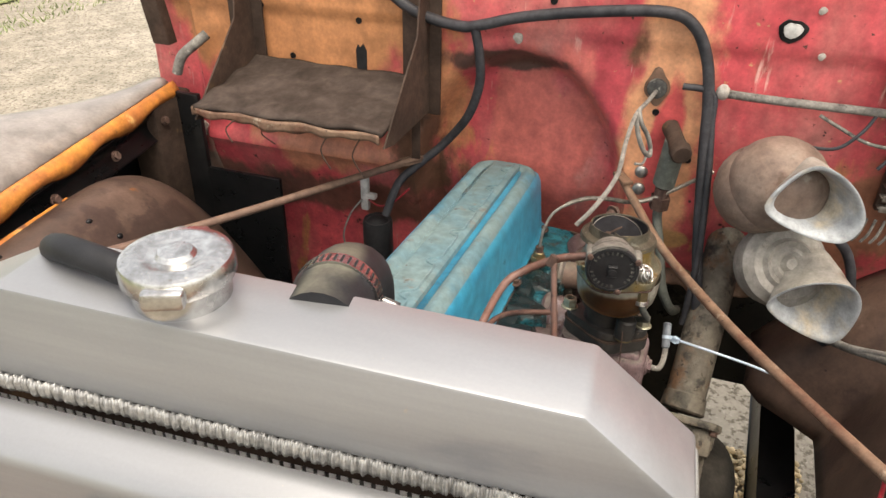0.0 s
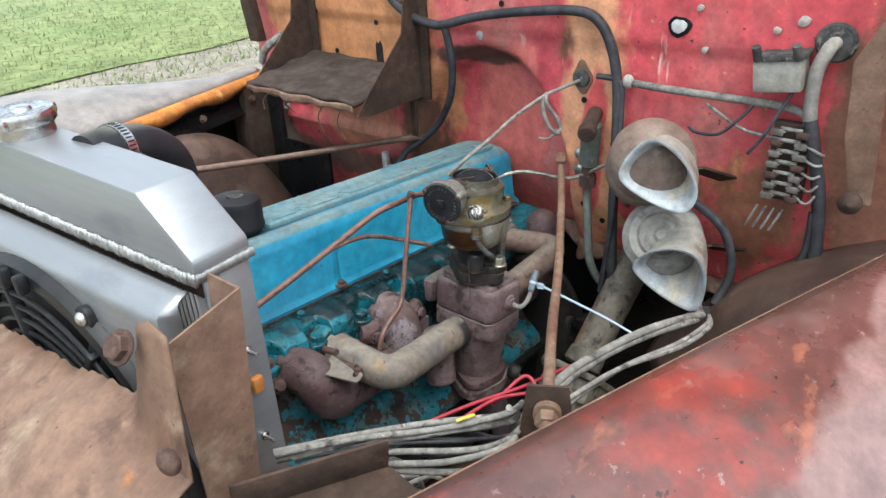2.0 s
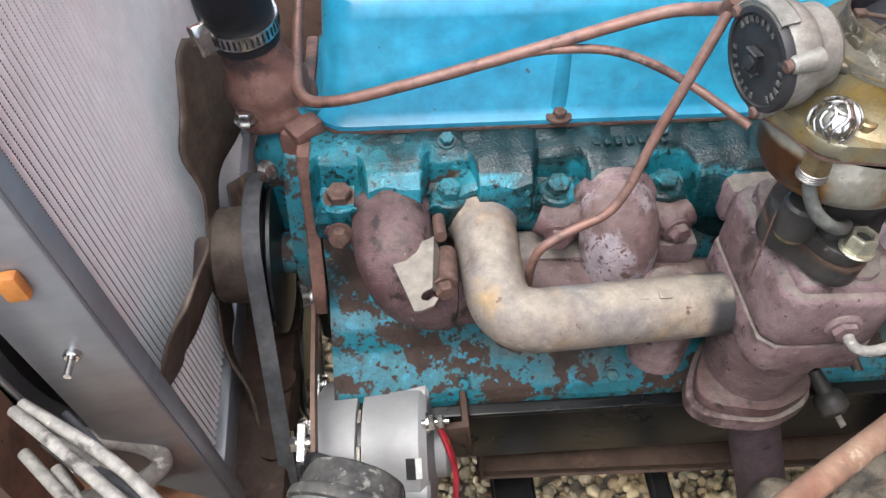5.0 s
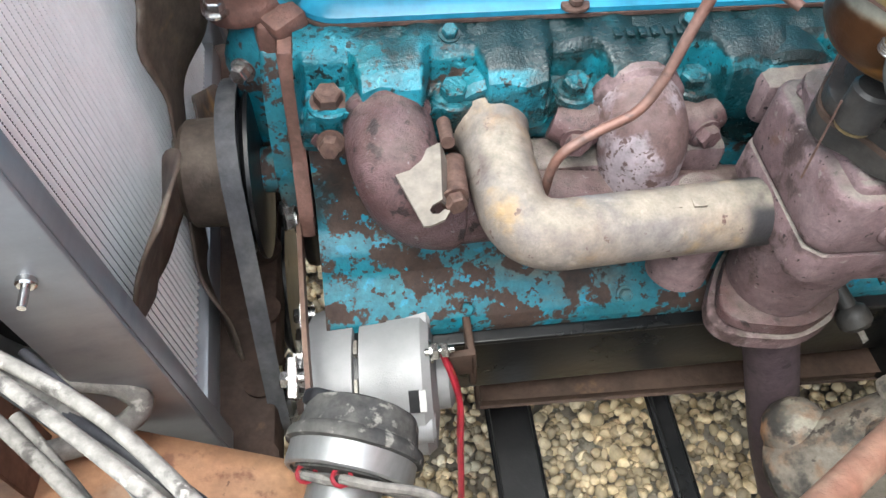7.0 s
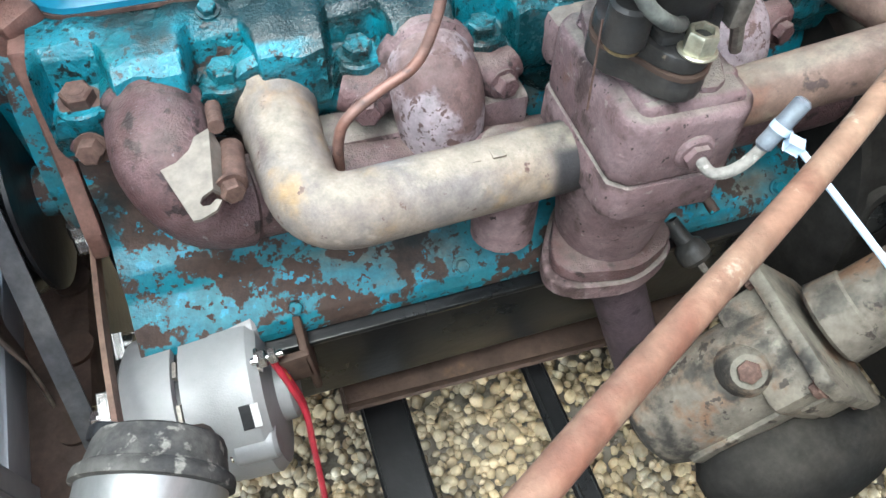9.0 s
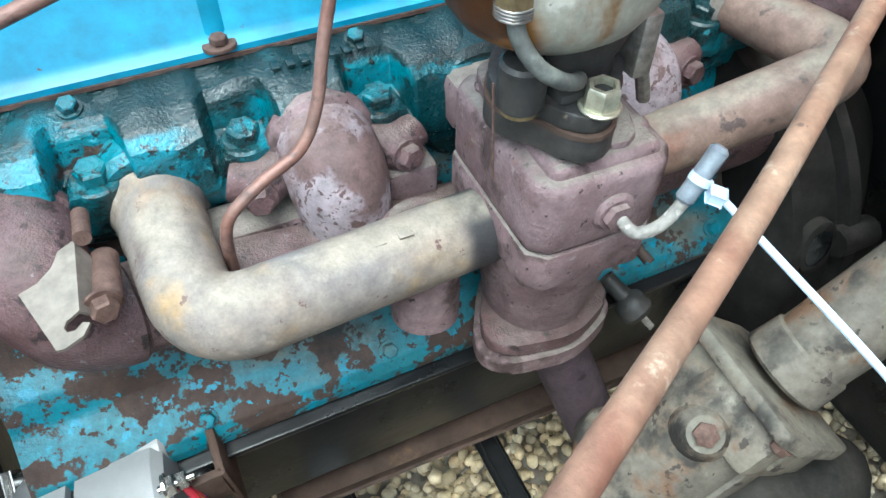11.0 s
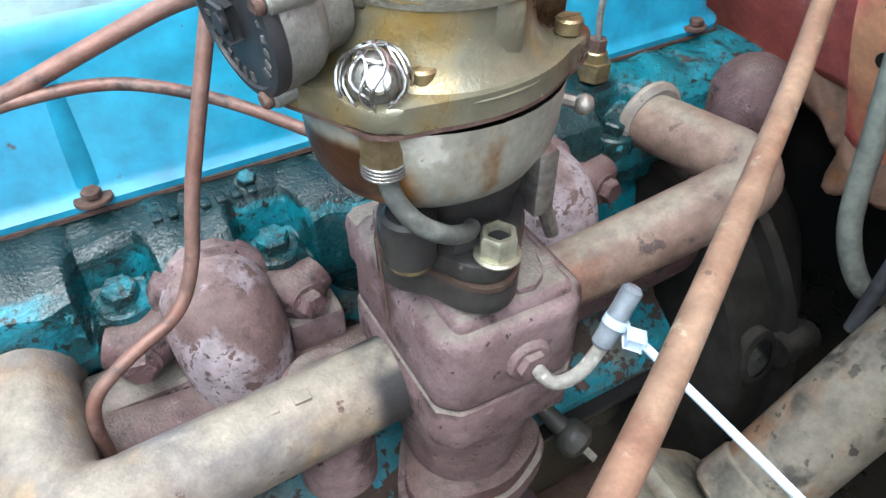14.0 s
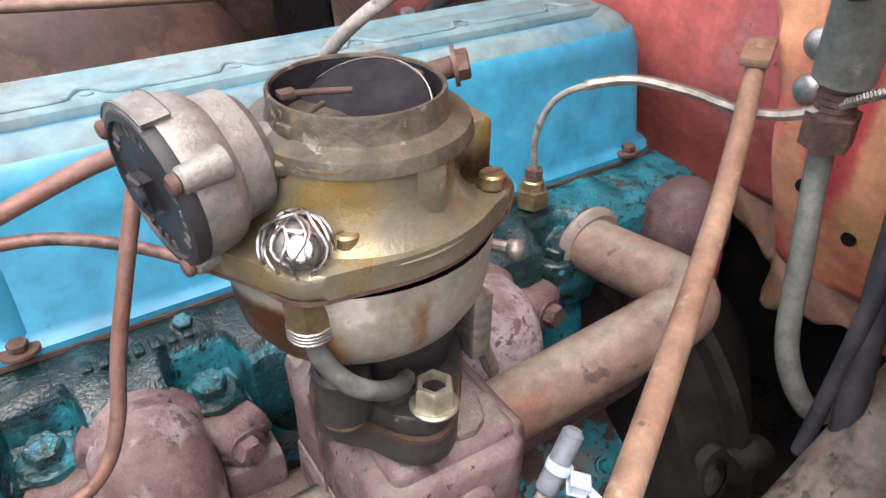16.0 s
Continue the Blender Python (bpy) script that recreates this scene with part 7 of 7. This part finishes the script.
rail("side_rail", (0.55, 0.95, 0.36), (1.75, 1.02, 0.36), 0.05, 0.11, m_rustdark_shade, "dark side rail")
rail("pan_rail", (0.90, 0.405, 0.33), (1.55, 0.385, 0.275), 0.05, 0.02, m_rustdark_shade, "rusty brown lower rail")
bm = B()
box(bm, (0.885, 0.335, 0.47), (0.892, 0.38, 0.53), 0.003)
box(bm, (0.868, 0.335, 0.495), (0.892, 0.342, 0.53), 0.002)
part("engine_mount", bm, m_rustdark_shade, chassis, "rusty engine mount bracket")

# ---- firewall fittings ----
def on_wall(y, z, out=0.0):
    return Vector((fw_x(y, z) - 0.0015 - out, y, z))


def rosette(y, z, r, mat, label="", name="hole_light_blob", h=0.004):
    ob = thing(name, label, "fitting", on_wall(y, z))
    bm = B()
    pts = []
    for i in range(24):
        a = 2 * math.pi * i / 24
        rr = r * (1 + 0.10 * math.sin(2 * a + y * 40) + 0.09 * math.sin(3 * a + z * 30) + 0.05 * math.sin(7 * a))
        pts.append((rr * math.cos(a), rr * math.sin(a)))
    prism(bm, pts, 0, h, axis_to(on_wall(y, z), on_wall(y, z, 1)), 0.001)
    part("blob", bm, mat, ob)
    return ob


# pale blobs painted as light that shows through holes in the firewall
for y, z, r in ((0.161, 1.099, 0.005), (0.098, 1.141, 0.005), (0.147, 1.039, 0.0048), (0.048, 1.077, 0.005), (0.015, 1.092, 0.0075), (0.571, 1.02, 0.008)):
    rosette(y, z, r, m_light_corrosion, "pale blob painted as light through a firewall hole")
rosette(0.191, 1.069, 0.017, m_grime_shade, "dark torn hole edge in the firewall", "hole_disc", 0.002)
# white disc painted as light through the larger torn hole
rosette(0.191, 1.070, 0.011, m_white, "white disc painted as light through a firewall hole", "hole_disc", 0.005)
for y, z in ((0.328, 1.132), (0.295, 1.136), (0.216, 1.138), (0.168, 1.135), (0.52, 1.08), (0.551, 1.112), (0.725, 1.094), (0.969, 0.948), (0.84, 1.02), (1.02, 1.03), (0.35, 0.93), (0.29, 0.86), (0.345, 0.73), (0.31, 0.70), (0.90, 0.83)):
    ob = thing("wall_hole", "small dark bolt hole in the firewall", "hole", on_wall(y, z))
    bm = B()
    lathe(bm, [(0.0055, 0.0), (0.0052, 0.0016), (0.0, 0.0014)], axis_to(on_wall(y, z, 0.001), on_wall(y, z, 1)), 14, cap=False)
    part("rim", bm, m_grime_shade, ob)
for y, z in ((1.187, 0.78), (1.235, 0.79)):
    ob = thing("corroded_bolt", "white corroded bolt and washer on the firewall", "bolt", on_wall(y, z))
    bm = B()
    p = on_wall(y, z)
    cyl(bm, p, p + Vector((-0.004, 0, 0)), 0.016, n=18, bevel=0.001)
    hexbolt(bm, p + Vector((-0.004, 0, 0)), (-1, 0, 0), 0.009, 0.008)
    part("bolt", bm, m_light_corrosion, ob)
for z in (0.828, 0.798):
    ob = thing("wall_screw", "bright domed screw on the firewall", "screw", on_wall(0.356, z))
    bm = B()
    ball(bm, on_wall(0.356, z), (0.006, 0.0105, 0.0105), 16, 10)
    part("head", bm, m_weld, ob)
# slot behind the tray
slot = thing("wall_slot", "dark ragged slot through the firewall", "slot", on_wall(0.838, 0.955))
bm = B()
prism(bm, [(-0.009, -0.03), (0.009, -0.03), (0.010, 0.016), (0.006, 0.026), (0.002, 0.021), (-0.004, 0.028), (-0.010, 0.016)], 0, 0.0015, Matrix(((0, 0, -1, on_wall(0.838, 0.955).x), (1, 0, 0, 0.838), (0, 1, 0, 0.955), (0, 0, 0, 1))))
part("opening", bm, m_black, slot)
# grommet plate
gr = thing("grommet", "rusty cable grommet on the firewall", "grommet", on_wall(0.354, 0.968))
bm = B()
p = on_wall(0.354, 0.968)
prism(bm, ovoid(36, 0.019, 0.019, ((0, 1.7, 22), (180, 1.5, 22))), 0, 0.003, axis_to(p, p + Vector((-1, 0, 0))) @ pose(0, 0, 0, 0, 0, 95), 0.001)
part("plate", bm, m_rust, gr)
bm = B()
lathe(bm, [(0.015, 0.003), (0.014, 0.010), (0.007, 0.013), (0.0, 0.013)], axis_to(p, p + Vector((-1, 0, 0))), 24, cap=False)
part("rubber", bm, m_dustrub, gr)
# brake switch fitting
fb = thing("pressure_switch", "grey pressure switch with a hex fitting and hose", "switch", (1.43, 0.315, 0.83))
bm = B()
cyl(bm, (1.433, 0.319, 0.826), (1.425, 0.312, 0.905), 0.017, n=22, bevel=0.003)
part("body", bm, m_hosegrey, fb)
bm = B()
cyl(bm, (1.46, 0.325, 0.912), (1.395, 0.305, 0.900), 0.013, n=18, bevel=0.002)
cyl(bm, (1.40, 0.306, 0.901), (1.385, 0.301, 0.898), 0.016, 0.015, 20, 0.002)
part("port", bm, m_rustdark_shade, fb)
bm = B()
for k in range(5):
    cyl(bm, (1.433, 0.319, 0.806 + 0.004 * k), (1.433, 0.319, 0.8092 + 0.004 * k), 0.0115, 0.0105, 20)
cyl(bm, (1.434, 0.320, 0.786), (1.433, 0.319, 0.807), 0.0155, n=6)
part("hex", bm, m_boltrust, fb)
bm = B()
sweep(bm, spline([(1.434, 0.320, 0.790), (1.431, 0.318, 0.765), (1.415, 0.305, 0.72), (1.400, 0.290, 0.66), (1.405, 0.270, 0.62), (1.43, 0.26, 0.605)], 8), 0.0075, 12)
part("hose", bm, m_hosegrey, fb)
# main black harness
tube_thing("wiring_harness", "thick black taped wiring harness across the firewall", "harness", [
    ("trunk", [(1.448, 0.80, 1.10), (1.444, 0.765, 1.066), (1.440, 0.72, 1.045), (1.434, 0.66, 1.036), (1.432, 0.627, 1.040), (1.436, 0.56, 1.058), (1.440, 0.46, 1.074), (1.444, 0.36, 1.082), (1.446, 0.318, 1.066), (1.446, 0.292, 1.02), (1.444, 0.279, 0.96), (1.436, 0.272, 0.90), (1.42, 0.262, 0.82), (1.40, 0.25, 0.74), (1.38, 0.235, 0.66), (1.37, 0.225, 0.58)], 0.0085, m_wire),
    ("branch", [(1.432, 0.632, 1.035), (1.436, 0.624, 0.99), (1.440, 0.624, 0.945), (1.452, 0.645, 0.885), (1.466, 0.69, 0.825), (1.458, 0.725, 0.79), (1.43, 0.76, 0.755), (1.40, 0.775, 0.70)], 0.0075, m_wire),
    ("stub", [(1.446, 0.318, 0.98), (1.444, 0.276, 0.975), (1.440, 0.268, 0.93), (1.42, 0.258, 0.86), (1.39, 0.248, 0.74), (1.37, 0.25, 0.62)], 0.005, m_wire)])
# cloth loom to the regulator
loom = tube_thing("cloth_loom", "frayed grey cloth loom along the firewall", "loom", [("sleeve", [(1.448, 0.262, 0.976), (1.446, 0.20, 0.975), (1.446, 0.12, 0.975), (1.446, 0.05, 0.975), (1.444, 0.0, 0.972), (1.44, -0.025, 0.955), (1.436, -0.03, 0.93)], 0.0062, m_wiregrey)])
bm = B()
ball(bm, (1.446, 0.262, 0.978), (0.008, 0.010, 0.012), 8, 6)
part("clip", bm, m_light_corrosion, loom)
for i, pts in enumerate(([(1.445, 0.13, 0.962), (1.435, 0.10, 0.95), (1.43, 0.06, 0.935), (1.435, 0.0, 0.93)], [(1.446, 0.06, 0.972), (1.43, 0.075, 0.95), (1.425, 0.10, 0.925), (1.43, 0.135, 0.92), (1.435, 0.15, 0.925)], [(1.44, 0.0, 1.02), (1.42, 0.015, 0.98), (1.41, 0.03, 0.94), (1.405, 0.048, 0.91)])):
    tube_thing("loose_wire", "loose dark wire hanging from the loom", "wire", [("wire", pts, 0.0026, m_wire if i else m_wiregrey)])
# regulator box
reg = thing("voltage_regulator", "grey metal regulator box on the firewall", "regulator", (1.44, 0.03, 1.0))
mg = pose(1.432, 0.028, 1.028, -8, 0, 0)
bm = B()
box(bm, (-0.022, -0.032, -0.026), (0.022, 0.032, 0.02), 0.004, mg)
part("cover", bm, m_horn, reg)
bm = B()
box(bm, (-0.026, -0.036, 0.018), (0.024, 0.03, 0.026), 0.002, mg)
for y in (-0.028, 0.024):
    cyl(bm, mg @ Vector((-0.022, y, 0.02)), mg @ Vector((-0.03, y, 0.04)), 0.006, n=10)
part("terminal_strip", bm, m_dustrub, reg)
# elbow pipe through the firewall
el = thing("loom_elbow", "grey rubber elbow boot through the firewall", "boot", on_wall(-0.03, 1.065))
bm = B()
p = on_wall(-0.030, 1.068)
cyl(bm, p, p + Vector((-0.008, 0, 0)), 0.027, n=24, bevel=0.003)
part("flange", bm, m_dustrub, el)
bm = B()
sweep(bm, spline([p + Vector((-0.004, 0, 0)), p + Vector((-0.022, 0.004, -0.006)), p + Vector((-0.028, 0.012, -0.035)), p + Vector((-0.026, 0.012, -0.08)), p + Vector((-0.024, 0.008, -0.11))], 7), 0.0095, 14)
part("bend", bm, m_horn, el)
tube_thing("fuse_harness", "black taped harness looping under the fuse block", "harness", [
    ("trunk", [(1.432, -0.022, 0.965), (1.432, -0.038, 0.91), (1.432, -0.052, 0.86), (1.428, -0.062, 0.80), (1.42, -0.066, 0.75), (1.41, -0.055, 0.70), (1.39, -0.02, 0.675), (1.36, 0.03, 0.665), (1.33, 0.06, 0.67)], 0.0095, m_wire),
    ("second", [(1.43, -0.05, 0.83), (1.424, -0.052, 0.77), (1.412, -0.036, 0.715), (1.39, 0.0, 0.69), (1.35, 0.05, 0.68)], 0.006, m_wire)])
# fuse block
fuse = thing("fuse_block", "corroded fuse block with metal clips", "fuse block", (1.43, 0.0, 0.82))
bm = B()
box(bm, (1.438, -0.028, 0.835), (1.452, 0.026, 0.955), 0.002)
part("base", bm, m_rustdark_shade, fuse)
for i in range(7):
    z = 0.845 + i * 0.0165
    for y in (0.016, -0.018):
        bm = B()
        box(bm, (1.424, y - 0.010, z - 0.001), (1.438, y + 0.010, z + 0.0012), 0.0004)
        box(bm, (1.422, y - 0.008, z - 0.005), (1.4245, y + 0.008, z + 0.0045), 0.0004)
        part("clip", bm, m_bolt if (i + (y > 0)) % 3 else m_boltrust, fuse)
    bm = B()
    cyl(bm, (1.429, -0.016, z + 0.004), (1.429, 0.014, z + 0.004), 0.0032, n=10)
    part("fuse", bm, m_wiregrey, fuse)
for i in range(5):
    pts = [(1.43, -0.02, 0.85 + 0.02 * i), (1.42, -0.04, 0.845 + 0.02 * i), (1.425, -0.05, 0.86 + 0.015 * i)]
    bm = B()
    sweep(bm, spline(pts, 5), 0.002, 6)
    part("lead", bm, m_wiregrey, fuse)
for i in range(4):
    y0 = 0.03 - 0.012 * i
    bm = B()
    sweep(bm, spline([(1.44, y0, 0.82), (1.43, y0 + 0.006, 0.80), (1.432, y0 + 0.012, 0.785)], 4), 0.0022, 6)
    part("loose_end", bm, m_wiregrey, fuse)
# hinge and wiper linkage by the driver's side
hinge = thing("hood_hinge", "rusty hood hinge arm beside the firewall", "hinge", (1.43, -0.12, 0.9))
bm = B()
prism(bm, [(-0.09, 1.12), (-0.06, 1.05), (-0.07, 0.95), (-0.09, 0.86), (-0.12, 0.86), (-0.11, 0.96), (-0.10, 1.05), (-0.13, 1.12)], 1.425, 1.435, Matrix(((0, 0, 1, 0), (1, 0, 0, 0), (0, 1, 0, 0), (0, 0, 0, 1))), 0.002)
part("arm", bm, m_rust, hinge)
bm = B()
lathe(bm, [(0.0, 0.0), (0.016, 0.0), (0.016, 0.006), (0.010, 0.010), (0.0, 0.016)], axis_to((1.425, -0.095, 0.86), (0.5, -0.095, 0.86)), 24, cap=False)
part("pivot", bm, m_rustdark_shade, hinge)
# far upper bracket and short hose by the tray
arm = thing("cowl_bracket", "dark rusty bracket at the firewall's far edge", "bracket", (1.42, 1.22, 0.98))
bm = B()
prism(bm, [(1.195, 0.95), (1.23, 0.95), (1.26, 1.14), (1.23, 1.16)], 1.425, 1.45, Matrix(((0, 0, 1, 0), (1, 0, 0, 0), (0, 1, 0, 0), (0, 0, 0, 1))), 0.003)
part("strap", bm, m_rustdark_shade, arm)
tube_thing("hose_stub", "short grey-green hose stub at the firewall", "hose", [("hose", [(1.448, 1.13, 0.972), (1.43, 1.145, 0.957), (1.415, 1.165, 0.937), (1.412, 1.178, 0.907)], 0.009, m_wiregrey)])
side = thing("kick_panel", "dark grimy cowl side panel", "panel", (1.45, 1.28, 0.6))
bm = B()
box(bm, (1.36, 1.200, 0.55), (1.47, 1.265, 0.86), 0.008)
part("panel", bm, m_rustdark_shade, side)
# ignition coil with white connector
coil = thing("ignition_coil", "black ignition coil low on the firewall", "ignition coil", (1.41, 0.80, 0.57))
bm = B()
lathe(bm, [(0.0, 0.0), (0.026, 0.0), (0.027, 0.003), (0.027, 0.105), (0.025, 0.110), (0.02, 0.108), (0.012, 0.114), (0.0, 0.114)], pose(1.41, 0.795, 0.575), 28, cap=False)
part("can", bm, m_black, coil)
bm = B()
box(bm, (1.447, 0.830, 0.675), (1.46, 0.845, 0.74), 0.003)
box(bm, (1.445, 0.815, 0.70), (1.46, 0.84, 0.71), 0.003)
part("connector", bm, m_white, coil, "white plastic connector")
bm = B()
sweep(bm, spline([(1.45, 0.84, 0.70), (1.43, 0.86, 0.67), (1.42, 0.87, 0.62), (1.42, 0.84, 0.57)], 6), 0.002, 6)
part("wire", bm, m_wiregrey, coil)
bm = B()
sweep(bm, spline([(1.45, 0.83, 0.70), (1.43, 0.80, 0.70), (1.43, 0.77, 0.715), (1.44, 0.745, 0.74)], 6), 0.0018, 6)
part("wire", bm, m_wirered, coil)

# ---- fender wiring ----
def bundle(pts, n, r, spread):
    """Thin wires that wander round one line."""
    out = []
    for k in range(n):
        off = Vector(rng.normal(0, spread, 3))
        out.append([Vector(p) + off + Vector(rng.normal(0, spread * 0.5, 3)) for p in pts])
    return out


runs = []
for pts, n, mt in (([(0.66, 0.235, 0.795), (0.72, 0.19, 0.795), (0.78, 0.13, 0.795), (0.825, 0.075, 0.805), (0.83, 0.06, 0.825)], 3, m_wiregrey), ([(0.67, 0.215, 0.785), (0.73, 0.15, 0.78), (0.77, 0.09, 0.785), (0.80, 0.055, 0.80), (0.825, 0.05, 0.80)], 3, m_wiregrey), ([(0.67, 0.225, 0.79), (0.74, 0.165, 0.79), (0.79, 0.115, 0.785), (0.83, 0.08, 0.775)], 4, m_wire)):
    runs += [("wire", w, 0.0034 if mt is m_wiregrey else 0.0024, mt) for w in bundle(pts, n, 0.003, 0.006)]
for pts, n, r in (([(0.86, 0.06, 0.79), (0.93, 0.06, 0.795), (1.0, 0.045, 0.80), (1.06, 0.02, 0.80), (1.12, 0.0, 0.79), (1.20, 0.01, 0.75), (1.28, 0.035, 0.70), (1.33, 0.055, 0.675)], 2, 0.0052), ([(0.88, 0.045, 0.795), (0.97, 0.02, 0.80), (1.05, -0.01, 0.80), (1.12, -0.02, 0.79), (1.18, 0.0, 0.765)], 2, 0.003)):
    runs += [("rear_wire", w, r, m_wiregrey) for w in bundle(pts, n, r, 0.004)]
tube_thing("fender_loom", "tangled dirty grey wires along the inner fender", "loom", runs)
tube_thing("red_wires", "red wires looping over the inner fender", "wire", [
    ("wire", [(0.78, 0.14, 0.80), (0.83, 0.12, 0.80), (0.88, 0.095, 0.80), (0.92, 0.08, 0.80), (0.98, 0.062, 0.795), (1.03, 0.043, 0.802)], 0.0022, m_wirered),
    ("wire", [(0.80, 0.12, 0.795), (0.85, 0.105, 0.80), (0.885, 0.08, 0.80), (0.89, 0.095, 0.81), (0.85, 0.11, 0.79)], 0.0022, m_wirered),
    ("yellow_end", [(0.79, 0.11, 0.81), (0.80, 0.10, 0.815), (0.806, 0.10, 0.812)], 0.0018, m_wireyellow)])
# harness and orange bracket below the radiator's side
br = thing("lower_bracket", "orange rusty bracket below the radiator", "bracket", (0.62, 0.25, 0.5))
bm = B()
sheet(bm, lambda u, v: Vector((lerp(0.60, 0.80, u), lerp(0.17, 0.28, v) - 0.05 * u, lerp(0.66, 0.60, u) - 0.03 * math.sin(v * 3) * 0 - 0.02 * v)), 14, 8)
part("plate", bm, m_tanrust, br, "", None, 60, 0.003)
for bx, by in ((0.64, 0.21), (0.72, 0.20), (0.77, 0.19)):
    bm = B()
    hexbolt(bm, (bx, by, 0.645 - 0.3 * (bx - 0.62)), (0, -0.2, 1), 0.006, 0.005)
    part("bracket_bolt", bm, m_boltrust, br)
tube_thing("cloth_cable", "greasy grey cloth cable by the radiator", "cable", [("cable", [(0.585, 0.26, 0.72), (0.62, 0.27, 0.70), (0.66, 0.275, 0.675), (0.675, 0.265, 0.66), (0.65, 0.25, 0.655), (0.60, 0.24, 0.66)], 0.0075, m_wiregrey)])
